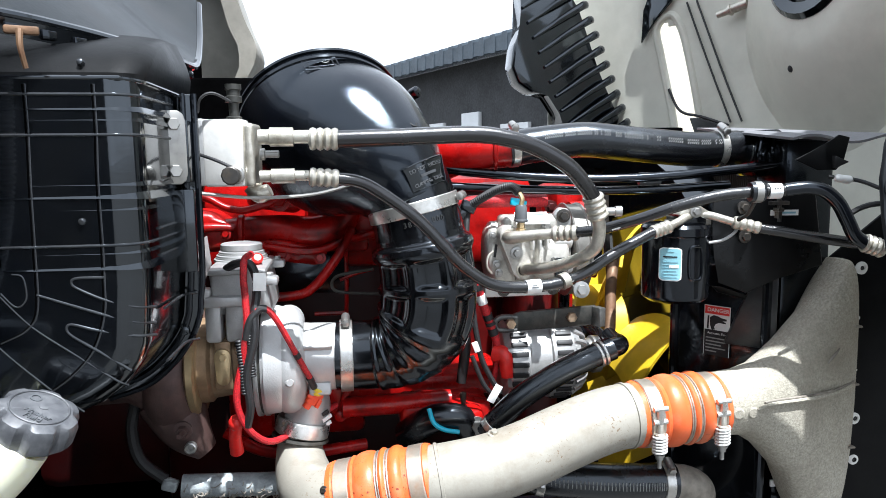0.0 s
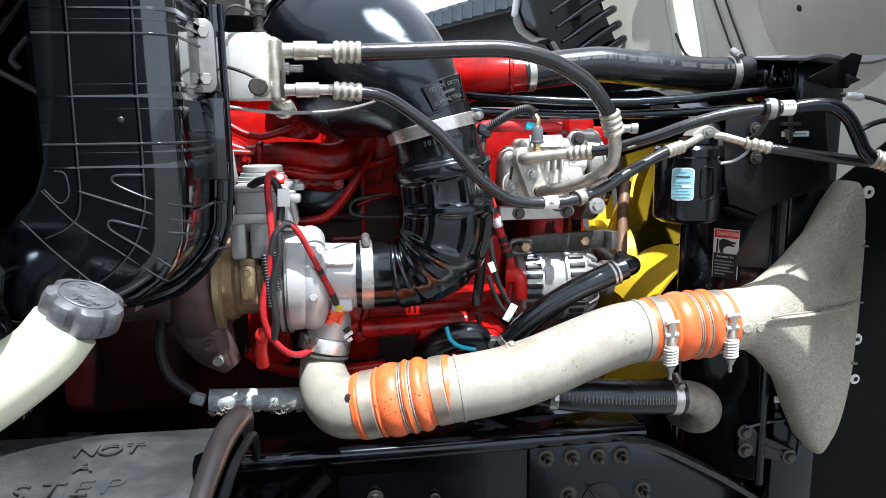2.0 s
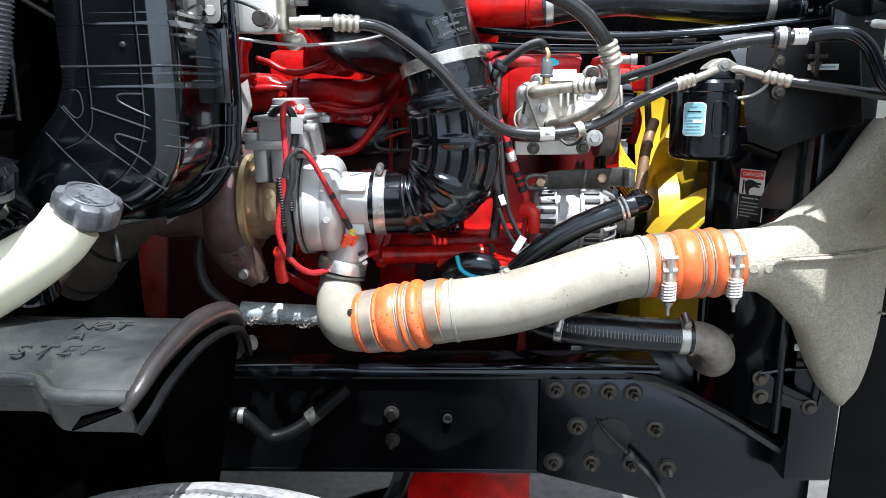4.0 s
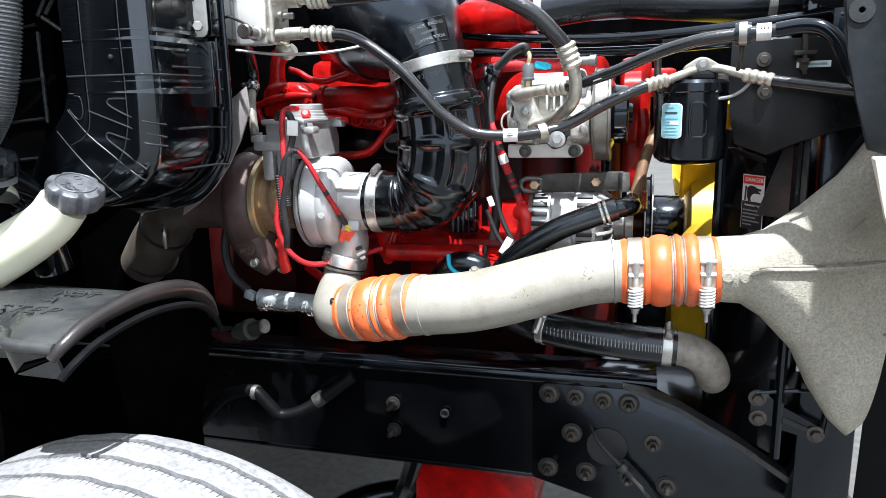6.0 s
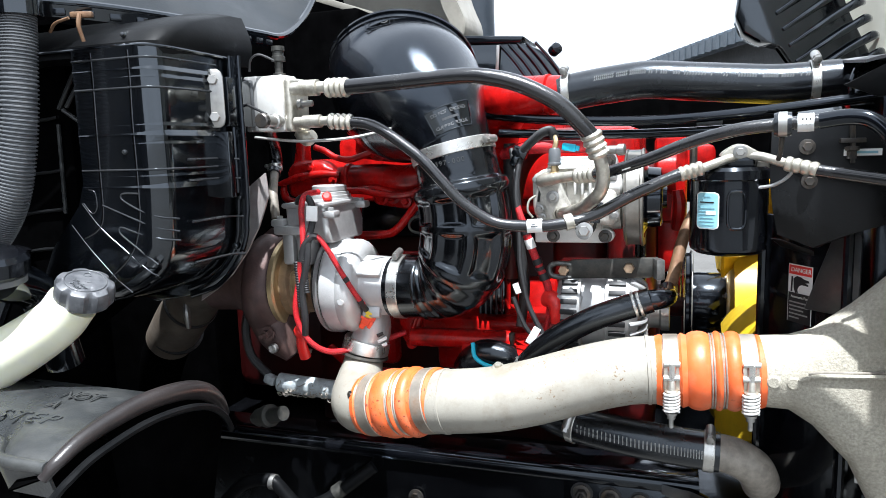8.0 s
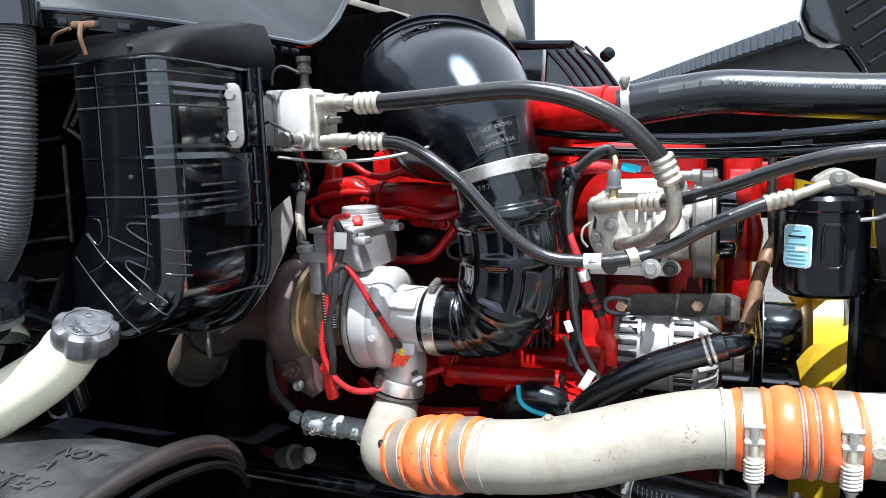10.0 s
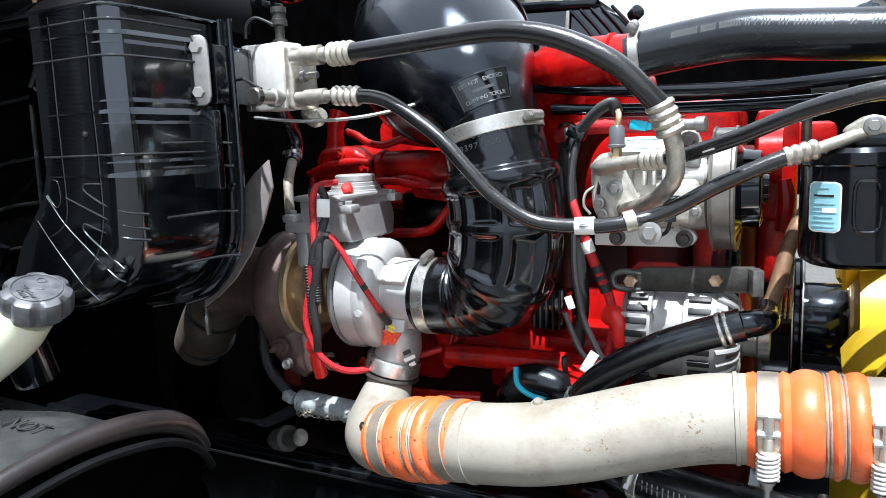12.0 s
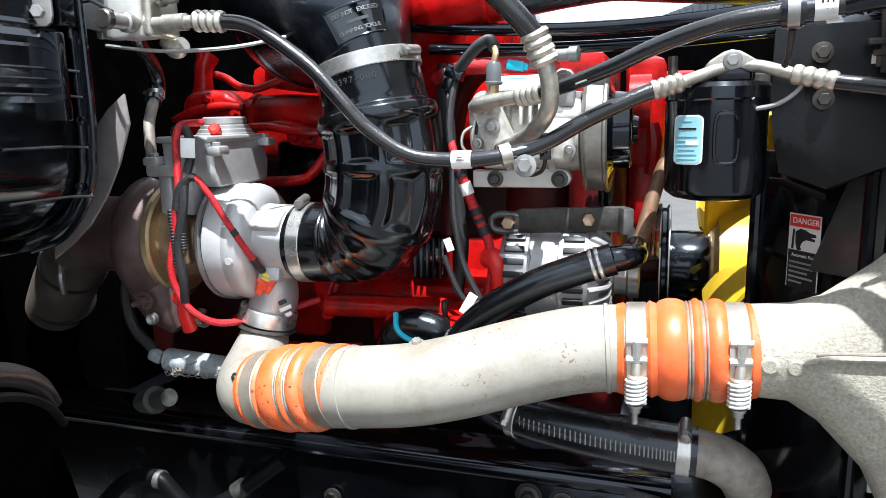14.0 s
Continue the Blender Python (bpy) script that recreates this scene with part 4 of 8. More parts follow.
# ---- engine ----
def engine():
    t = thing("engine", (-0.35, 1.86, 0.62), "large red painted diesel engine, darker castings hold shade in their colour", "engine")
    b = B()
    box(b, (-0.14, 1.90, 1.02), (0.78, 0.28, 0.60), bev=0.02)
    part("cylinder_block", b, RED_DEEP_SHADE, t, "cylinder block in dark red with its shade put into the colour")
    for i in range(3, 6):
        part("block_rib", box(B(), (-0.92 + i * 0.19, 1.755, 1.06), (0.09, 0.05, 0.22), bev=0.015), RED, t)
    part("side_rail", box(B(), (-0.05, 1.68, 1.085), (0.42, 0.16, 0.045), bev=0.012), RED, t)
    b = B()
    box(b, (-0.09, 1.91, 1.40), (0.66, 0.42, 0.18), bev=0.02)
    part("cylinder_head", b, RED, t)
    for i in range(4, 6):
        part("port_flange", box(B(), (-0.92 + i * 0.19, 1.69, 1.40), (0.12, 0.05, 0.11), bev=0.012), RED, t)
        for dz in (-0.03, 0.03):
            part("bolt", bolt(B(), (-0.95 + i * 0.19, 1.664, 1.40 + dz), (0, -1, 0), 0.009, 0.008), RED, t)
    b = B()
    box(b, (-0.17, 1.88, 1.525), (0.48, 0.34, 0.09), bev=0.03, bseg=3)
    part("valve_cover", b, RED, t)
    # exhaust manifold: a cast box with a curved lip, then a fat runner
    b = B()
    prism(b, [(-0.462, 1.548, 1.362), (-0.345, 1.548, 1.368), (-0.340, 1.548, 1.402), (-0.352, 1.548, 1.418), (-0.372, 1.548, 1.437), (-0.415, 1.548, 1.441), (-0.452, 1.548, 1.436), (-0.464, 1.548, 1.415)], (0, 0.10, 0), 0.014, 4)
    part("exhaust_manifold", b, RED, t, "red painted cast exhaust manifold")
    b = tube(B(), [(-0.484, 1.555, 1.391), (-0.455, 1.548, 1.398), (-0.421, 1.544, 1.406), (-0.380, 1.544, 1.411), (-0.338, 1.550, 1.409)], [0.005, 0.008, 0.009, 0.008, 0.006], 12, 6)
    part("manifold_lip", b, RED, t)
    b = tube(B(), [(-0.476, 1.560, 1.388), (-0.474, 1.556, 1.370), (-0.460, 1.553, 1.356), (-0.42, 1.553, 1.352)], [0.006, 0.008, 0.008, 0.006], 12, 6)
    part("manifold_lip", b, RED, t)
    b = tube(B(), [(-0.446, 1.592, 1.425), (-0.444, 1.592, 1.450), (-0.443, 1.595, 1.478), (-0.440, 1.605, 1.50)], [0.022, 0.017, 0.016, 0.020], 16, 5)
    part("riser", b, RED, t, "red cast riser")
    b = tube(B(), [(-0.365, 1.585, 1.400), (-0.335, 1.580, 1.402), (-0.30, 1.576, 1.402), (-0.25, 1.574, 1.400), (-0.205, 1.574, 1.395), (-0.172, 1.58, 1.402), (-0.145, 1.60, 1.430), (-0.13, 1.63, 1.47)], [0.022, 0.0235, 0.026, 0.028, 0.030, 0.031, 0.033, 0.034], 22, 6)
    part("runner", b, RED, t, "smooth red cast runner")
    b = tube(B(), [(-0.318, 1.556, 1.375), (-0.286, 1.552, 1.379), (-0.257, 1.550, 1.379), (-0.222, 1.550, 1.371), (-0.180, 1.556, 1.362)], [0.005, 0.007, 0.0075, 0.0075, 0.006], 12, 6)
    part("runner_lip", b, RED, t)
    b = B()
    box(b, (-0.245, 1.70, 1.308), (0.21, 0.08, 0.085), bev=0.012)
    part("oil_cooler_cover", b, FRAME_BLACK, t, "black cover under the manifold")
    b = lathe(B(), (-0.335, 1.579, 1.401), (1, 0, 0), [(0, 0.02), (0, 0.028), (0.003, 0.030), (0.010, 0.030), (0.013, 0.027), (0.013, 0.02)], 28)
    part("runner_collar", b, RED, t)
    for x, z, w, h in ((-0.27, 1.462, 0.10, 0.055), (-0.235, 1.355, 0.10, 0.035), (-0.10, 1.43, 0.06, 0.10)):
        part("manifold_lug", box(B(), (x, 1.615, z), (w, 0.07, h), (0, 8, 0), 0.017, 4), RED, t)
    for x, y, z, r in ((-0.262, 1.578, 1.454, 0.013), (-0.232, 1.578, 1.466, 0.009), (-0.405, 1.546, 1.424, 0.007), (-0.352, 1.546, 1.398, 0.006), (-0.192, 1.545, 1.352, 0.007), (-0.259, 1.578, 1.359, 0.010), (-0.234, 1.578, 1.361, 0.010)):
        part("bolt", bolt(B(), (x, y, z), (0, -1, 0.15), r, 0.010), RED, t)
    b = tube(B(), [(-0.405, 1.575, 1.466), (-0.379, 1.568, 1.458), (-0.358, 1.565, 1.446), (-0.338, 1.563, 1.440), (-0.318, 1.563, 1.439), (-0.292, 1.565, 1.446), (-0.268, 1.57, 1.455), (-0.245, 1.58, 1.475)], 0.0065, 12)
    part("fuel_line", b, RED, t, "thin red painted line")
    b = tube(B(), [(-0.325, 1.54, 1.376), (-0.287, 1.54, 1.376), (-0.245, 1.54, 1.369), (-0.209, 1.54, 1.366), (-0.178, 1.545, 1.370), (-0.157, 1.55, 1.379), (-0.112, 1.56, 1.388), (-0.06, 1.60, 1.40)], 0.007, 10)
    part("fuel_line", b, RED, t, "thin red painted line")
    b = tube(B(), [(-0.31, 1.51, 1.288), (-0.28, 1.525, 1.287), (-0.228, 1.53, 1.290), (-0.205, 1.53, 1.302), (-0.182, 1.53, 1.327), (-0.163, 1.535, 1.352), (-0.149, 1.54, 1.374), (-0.135, 1.56, 1.40)], 0.0085, 12)
    part("oil_line", b, RED, t, "red painted curved oil line")
    b = tube(B(), [(-0.146, 1.545, 1.375), (-0.146, 1.55, 1.32), (-0.148, 1.55, 1.256), (-0.153, 1.55, 1.250), (-0.205, 1.55, 1.250)], 0.0038, 8)
    part("thin_line", b, RED, t)
    part("cross_line", tube(B(), [(-0.158, 1.54, 1.312), (-0.13, 1.54, 1.322), (-0.098, 1.54, 1.330)], 0.003, 8), RED, t)
    b = tube(B(), [(-0.10, 1.50, 1.336), (-0.15, 1.505, 1.328), (-0.166, 1.505, 1.322), (-0.172, 1.505, 1.310), (-0.165, 1.505, 1.299), (-0.14, 1.50, 1.295), (-0.085, 1.47, 1.297)], 0.0028, 8)
    part("dipstick_line", b, DARK_STEEL, t)
    # front gear case
    b = B()
    box(b, (0.235, 1.86, 1.13), (0.09, 0.48, 0.56), bev=0.03, bseg=3)
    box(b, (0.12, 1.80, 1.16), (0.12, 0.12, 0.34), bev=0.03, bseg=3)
    part("gear_case", b, RED_SHADE, t, "front gear case in grimy red darkened to hold its shade")
    b = B()
    box(b, (0.305, 1.73, 1.385), (0.060, 0.16, 0.17), bev=0.015)
    box(b, (0.302, 1.70, 1.27), (0.045, 0.05, 0.14), bev=0.012)
    box(b, (0.345, 1.70, 1.42), (0.08, 0.06, 0.055), bev=0.012)
    tube(b, [(0.318, 1.56, 1.30), (0.322, 1.55, 1.34), (0.318, 1.55, 1.37)], [0.010, 0.012, 0.009], 10)
    part("fan_bracket", b, RED, t, "red fan support bracket")
    part("stay", tube(B(), [(0.343, 1.56, 1.46), (0.345, 1.555, 1.37), (0.352, 1.55, 1.29)], 0.0065, 10), BOLT, t, "dull grey stay rod")
    part("pan", box(B(), (-0.30, 1.86, 0.74), (1.2, 0.40, 0.10), bev=0.03), FRAME_BLACK, t, "black steel oil pan")
    # water outlet bend
    b = B()
    tube(b, [(-0.06, 1.66, 1.42), (-0.035, 1.60, 1.49), (0.015, 1.525, 1.53), (0.075, 1.475, 1.538), (0.150, 1.456, 1.540)], [0.065, 0.062, 0.05, 0.036, 0.029], 24, 8)
    lathe(b, (0.105, 1.462, 1.539), (1, -0.2, 0.02), [(0, 0.03), (0.002, 0.035), (0.006, 0.035), (0.008, 0.03)], 24)
    part("water_outlet", b, RED, t, "bright red water outlet bend")
    b = tube(B(), [(0.02, 1.50, 1.44), (0.06, 1.47, 1.45), (0.11, 1.46, 1.452), (0.20, 1.47, 1.45)], 0.011, 12)
    part("heater_line", b, RED_SLEEVE, t, "red sleeved line")
    b = tube(B(), [(0.012, 1.58, 1.20), (0.012, 1.575, 1.28), (0.022, 1.56, 1.36), (0.040, 1.545, 1.42), (0.075, 1.53, 1.455), (0.125, 1.53, 1.465), (0.18, 1.54, 1.46)], [0.016, 0.017, 0.018, 0.020, 0.020, 0.018, 0.016], 16)
    part("bypass_pipe", b, RED_SHADE, t, "curved red bypass pipe")
    # bolts on the gear case
    for x, z in ((0.20, 1.045), (0.255, 1.12), (0.255, 1.43)):
        part("bolt", bolt(B(), (x, 1.620, z), (0, -1, 0), 0.008, 0.007), RED_SHADE, t)
    part("ribbed_cover", box(B(), (-0.035, 1.62, 1.155), (0.060, 0.05, 0.075), bev=0.008), BLACK_PL, t, "black ribbed cover behind the hose")
    for i in range(5):
        part("cover_rib", box(B(), (-0.057 + i * 0.011, 1.592, 1.155), (0.004, 0.008, 0.068), bev=0.001), RIBBED, t)
    # lower right details
    b = B()
    box(b, (0.02, 1.50, 1.075), (0.16, 0.10, 0.05), bev=0.012)
    box(b, (0.055, 1.43, 1.085), (0.045, 0.05, 0.035), bev=0.01)
    tube(b, [(-0.16, 1.47, 1.10), (-0.06, 1.475, 1.10), (0.03, 1.48, 1.10)], 0.018, 14)
    part("oil_cooler", b, RED, t)
    b = bolt(B(), (0.062, 1.400, 1.080), (0, -1, 0), 0.010, 0.008)
    part("bolt", b, ZINC, t, "plated hex bolt")
    b = lathe(B(), (0.045, 1.43, 1.098), (0, 0, 1), [(0, 0.007), (0.006, 0.007), (0.007, 0.004), (0.016, 0.0045), (0.018, 0.0055), (0.030, 0.0055), (0.031, 0.003)], 10)
    part("stud", b, BOLT, t, "small threaded stud")
    b = B()
    prism(b, [(-0.190, 1.475, 1.145), (-0.140, 1.475, 1.140), (-0.148, 1.475, 1.112), (-0.158, 1.475, 1.095), (-0.155, 1.475, 1.078), (-0.172, 1.475, 1.074), (-0.178, 1.475, 1.098), (-0.188, 1.475, 1.118)], (0, 0.03, 0), 0.005, 3)
    lathe(b, (-0.164, 1.478, 1.084), (0, -1, 0), [(-0.005, 0.011), (0.006, 0.010), (0.008, 0.006)], 14)
    tube(b, [(-0.150, 1.472, 1.140), (-0.158, 1.468, 1.118), (-0.163, 1.470, 1.095)], 0.004, 8)
    part("drain_boss", b, RED, t, "bright red cast bracket")
    b = tube(B(), [(-0.365, 1.52, 1.05), (-0.30, 1.50, 1.02), (-0.22, 1.48, 1.02), (-0.12, 1.50, 1.02)], 0.010, 12)
    part("drain_line", b, RED, t)
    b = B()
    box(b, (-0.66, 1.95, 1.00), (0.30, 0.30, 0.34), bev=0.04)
    part("flywheel_housing", b, RED_DEEP_SHADE, t, "rear housing in dark red with its shade put into the colour")
    # hose stub with a blue ring low on the block
    b = tube(B(), [(-0.05, 1.46, 1.05), (-0.03, 1.43, 1.075), (0.0, 1.41, 1.095), (0.035, 1.41, 1.09), (0.05, 1.42, 1.07)], 0.024, 18, 6)
    stub = part("oil_hose", b, RUBBER, t, "short dark hose with a blue stripe")
    b = tube(B(), [(-0.018, 1.398, 1.115), (-0.012, 1.387, 1.095), (0.005, 1.384, 1.083), (0.03, 1.384, 1.077)], 0.004, 8)
    part("blue_stripe", b, BLUE, stub, "bright blue stripe")


engine()


# ---- turbocharger ----
def turbo():
    t = thing("turbocharger", (-0.30, 1.40, 1.10), "turbocharger with pale compressor housing and brown turbine housing", "turbocharger")
    Y, Z = 1.418, 1.211
    b = B()
    lathe(b, (-0.165, Y - 0.012, Z), (-1, 0, 0), [(0, 0.047), (0, 0.0525), (0.004, 0.0535), (0.042, 0.0545), (0.052, 0.0555), (0.058, 0.058), (0.062, 0.064), (0.068, 0.074), (0.078, 0.081), (0.092, 0.085), (0.108, 0.086)], 64)
    # volute that swells towards its outlet
    u = []
    for k in range(27):
        a = radians(-80 + k * 13)
        u.append((-0.240, Y - 0.008 + 0.060 * math.cos(a), Z + 0.060 * math.sin(a)))
    tube(b, u, [0.020 + 0.009 * k / 26 for k in range(27)], 18, 3)
    # flat pad on the inlet, small round bosses on the volute
    prism(b, [(-0.171, Y - 0.070, Z + 0.030), (-0.226, Y - 0.070, Z + 0.030), (-0.220, Y - 0.040, Z + 0.052), (-0.171, Y - 0.040, Z + 0.052)], (0, 0.020, -0.016), 0.004, 3)
    lathe(b, (-0.236, Y - 0.088, Z - 0.016), (0.2, -1, 0), [(-0.012, 0.009), (0.004, 0.0075), (0.006, 0.005)], 14)
    box(b, (-0.192, Y - 0.056, Z - 0.040), (0.034, 0.014, 0.020), (-20, 0, 0), 0.004)
    part("compressor_housing", b, TURBO_W, t, "pale cast aluminium compressor housing")
    b = B()
    tube(b, [(-0.222, Y - 0.012, Z - 0.052), (-0.214, Y - 0.014, Z - 0.080), (-0.219, Y - 0.018, Z - 0.102), (-0.227, Y - 0.021, Z - 0.128)], [0.038, 0.036, 0.0345, 0.0345], 28)
    out = part("outlet", b, CAST, t, "grey compressor outlet stub")
    for k, w in enumerate((0.012, 0.018, 0.010)):
        part("data_plate", box(B(), (-0.186 + 0.002 * k, Y - 0.040 + 0.004 * k, Z - 0.085 - k * 0.010), (w, 0.003, 0.006), (0, -20, 35), 0.0005), WHITE if k else INK, out, "small label on the outlet")
    b = lathe(B(), (-0.2205, Y - 0.019, Z - 0.100), (-0.25, -0.12, -1), [(0, 0.034), (0, 0.0415), (0.003, 0.043), (0.022, 0.0435), (0.024, 0.041), (0.026, 0.034)], 40)
    part("v_clamp", b, STEEL, t, "bright clamp collar under the outlet")
    b = lathe(B(), (-0.2270, Y - 0.022, Z - 0.126), (-0.20, -0.14, -1), [(0, 0.034), (0, 0.0445), (0.004, 0.0455), (0.006, 0.043), (0.006, 0.034)], 40)
    part("seal_ring", b, DARK_STEEL, t, "dark ring below the collar")
    for x0, r in ((-0.271, 0.0925), (-0.282, 0.0925), (-0.277, 0.0885), (-0.294, 0.078)):
        b = lathe(B(), (x0, Y, Z), (-1, 0, 0), [(0, r - 0.006), (0.001, r), (0.007, r), (0.008, r - 0.006)], 48)
        part("back_plate", b, CAST if r > 0.09 else DARK_STEEL, t, "thin round backing plate")
    b = lathe(B(), (-0.31, Y, Z), (-1, 0, 0), [(0, 0.050), (0.012, 0.056), (0.045, 0.060), (0.05, 0.066), (0.072, 0.068)], 36)
    prism(b, [(-0.346, Y - 0.055, Z + 0.045), (-0.322, Y - 0.055, Z + 0.045), (-0.320, Y - 0.055, Z - 0.03), (-0.348, Y - 0.055, Z - 0.03)], (0, -0.012, 0), 0.004)
    hous = part("bearing_housing", b, BRONZE, t, "bronze-brown bearing housing")
    b = B()
    pad = []
    for a in range(0, 181, 30):
        pad.append((-0.334 + 0.0125 * math.cos(radians(a)), Y - 0.066, Z + 0.022 + 0.0125 * math.sin(radians(a))))
    for a in range(180, 361, 30):
        pad.append((-0.334 + 0.010 * math.cos(radians(a)), Y - 0.066, Z - 0.012 + 0.010 * math.sin(radians(a))))
    prism(b, pad, (0, -0.005, 0), 0.001)
    bolt(b, (-0.334, Y - 0.071, Z + 0.022), (0, -1, 0), 0.006, 0.003, washer=False)
    part("oval_pad", b, BRASS_RING, hous, "brass-toned oval pad")
    b = lathe(B(), (-0.374, Y, Z), (-1, 0, 0), [(0, 0.066), (0, 0.083), (0.003, 0.087), (0.012, 0.087), (0.015, 0.083), (0.015, 0.066)], 40)
    part("v_band", b, BRASS_RING, t, "brass-toned V-band ring")
    # turbine scroll
    b = B()
    u = []
    for k in range(28):
        a = radians(100 + k * 12.5)
        u.append((-0.418, Y + 0.055 * math.cos(a), Z - 0.005 + 0.066 * math.sin(a)))
    tube(b, u, [0.036 + 0.012 * k / 27 for k in range(28)], 18, 3)
    lathe(b, (-0.388, Y, Z), (-1, 0, 0), [(0, 0.078), (0.01, 0.085), (0.05, 0.085), (0.10, 0.06), (0.16, 0.062)], 32)
    tube(b, [(-0.425, Y - 0.02, Z - 0.05), (-0.40, Y - 0.03, Z - 0.10), (-0.372, Y - 0.03, Z - 0.138)], [0.05, 0.038, 0.018], 20)
    bolt(b, (-0.395, Y - 0.078, Z - 0.085), (0, -1, 0), 0.009, 0.010, stud=True)
    part("turbine_housing", b, IRON, t, "brown heat-stained turbine housing")
    b = lathe(B(), (-0.385, Y - 0.075, Z - 0.112), (0, -1, 0), [(0, 0.009), (0.008, 0.009), (0.009, 0.007), (0.004, 0.004)], 14)
    part("plug", b, ZINC, t, "plated plug")
    # actuator on top, lying across the engine
    b = B()
    prism(b, [(-0.362, 1.335, 1.370), (-0.362, 1.335, 1.318), (-0.350, 1.345, 1.300), (-0.350, 1.470, 1.300), (-0.362, 1.482, 1.330), (-0.362, 1.482, 1.370)], (0.080, 0, 0), 0.008, 3)
    act = part("actuator", b, CAST, t, "grey cast electronic actuator")
    b = B()
    box(b, (-0.322, 1.405, 1.368), (0.088, 0.152, 0.009), (0, 0, 0), 0.004)
    part("cover_flange", b, CAST, act)
    b = B()
    for k in range(3):
        lathe(b, (-0.328, 1.445, 1.370 + k * 0.006), (0, 0, 1), [(0, 0.044 - 0.004 * k), (0.004, 0.044 - 0.004 * k), (0.005, 0.041 - 0.004 * k), (0.007, 0.041 - 0.004 * k)], 32)
    lathe(b, (-0.328, 1.445, 1.387), (0, 0, 1), [(0, 0.033), (0.010, 0.033), (0.012, 0.030)], 32)
    part("motor_lid", b, CAST, act, "stepped round lid")
    for x, y, z in ((-0.372, 1.335, 1.338), (-0.275, 1.472, 1.360), (-0.275, 1.345, 1.352), (-0.368, 1.465, 1.352)):
        b = B()
        box(b, (x, y, z), (0.026, 0.026, 0.013), (0, 0, 0), 0.004)
        bolt(b, (x, y, z + 0.007), (0, 0, 1), 0.006, 0.005, washer=False)
        part("ear", b, CAST, act, "bolt ear")
    for x, w in ((-0.358, 0.024), (-0.326, 0.030)):
        b = B()
        box(b, (x, 1.350, 1.292), (w, 0.036, 0.062), (0, 0, 0), 0.006)
        part("leg", b, CAST, act)
    b = B()
    box(b, (-0.342, 1.335, 1.325), (0.074, 0.03, 0.016), (0, 0, 0), 0.004)
    part("front_shelf", b, CAST, act)
    b = B()
    lathe(b, (-0.298, 1.382, 1.374), (0.2, -0.7, 0.5), [(0, 0.007), (0.008, 0.009), (0.016, 0.009), (0.018, 0.006)], 8)
    part("plug_connector", b, RED_PL, act, "red connector")
    for ob in (act, *act.children):
        ob.data.transform(Matrix.Translation((0.014, 0.012, -0.006)))
    b = tube(B(), [(-0.375, 1.360, 1.338), (-0.386, 1.375, 1.385), (-0.407, 1.418, 1.425)], 0.0080, 14)
    stub = part("coolant_pipe", b, STAINED, t, "plated coolant pipe")
    b = tube(B(), [(-0.404, 1.410, 1.417), (-0.414, 1.435, 1.440), (-0.407, 1.42, 1.468), (-0.38, 1.36, 1.50), (-0.36, 1.33, 1.53)], 0.0122, 14)
    part("coolant_hose", b, RUBBER, t, "black coolant hose")
    b = B()
    tube(b, [(-0.430, 1.425, 1.432), (-0.412, 1.414, 1.430), (-0.394, 1.422, 1.428)], 0.004, 8)
    lathe(b, (-0.409, 1.422, 1.424), (-0.2, 0.3, 1), [(0, 0.0125), (0, 0.0140), (0.010, 0.0140), (0.010, 0.0125)], 20)
    part("spring_clip", b, STEEL, stub, "bright spring clip")


turbo()


# ---- charge air pipe ----
def t_bolt(parent, c, axis, down, r, spring=True):
    """A spring-loaded T-bolt hanging from a band."""
    w = Vector(axis).normalized()
    d = Vector(down).normalized()
    front = d.cross(w)
    c = Vector(c)
    top = c + front * (r + 0.003) + Vector((0, 0, 0.020))
    b = B()
    u, v = w, d
    for s in (-0.005, 0.015):
        p = top + d * s
        tube(b, [p - w * 0.011, p + w * 0.011], 0.0042, 10)
    tube(b, [top - d * 0.006, top + d * 0.018], [0.006, 0.005], 8)
    tb = part("trunnion", b, STEEL, parent, "bright trunnion of the clamp")
    b = lathe(B(), top + d * 0.015, d, [(0, 0.0036), (0.005, 0.0052), (0.017, 0.0060), (0.019, 0.0095), (0.021, 0.0095)], 16)
    part("sleeve", b, ALU_TUBE, tb)
    b = B()
    n = 6
    pts = []
    L = 0.028
    base = top + d * 0.036
    for k in range(n * 10 + 1):
        a = 2 * math.pi * k / 10
        pts.append(base + d * (L * k / (n * 10)) + (w * math.cos(a) + front * math.sin(a)) * 0.0100)
    tube(b, pts, 0.0021, 8, 1)
    part("spring", b, BLOCK_W, tb, "pale coil spring")
    b = lathe(B(), top + d * 0.015, d, [(0, 0.0030), (0.049, 0.0030), (0.050, 0.008), (0.053, 0.008), (0.0535, 0.0058), (0.059, 0.0058), (0.060, 0.0033), (0.072, 0.0033), (0.073, 0.0026)], 12)
    part("bolt_rod", b, ZINC, tb, "threaded rod with nut")


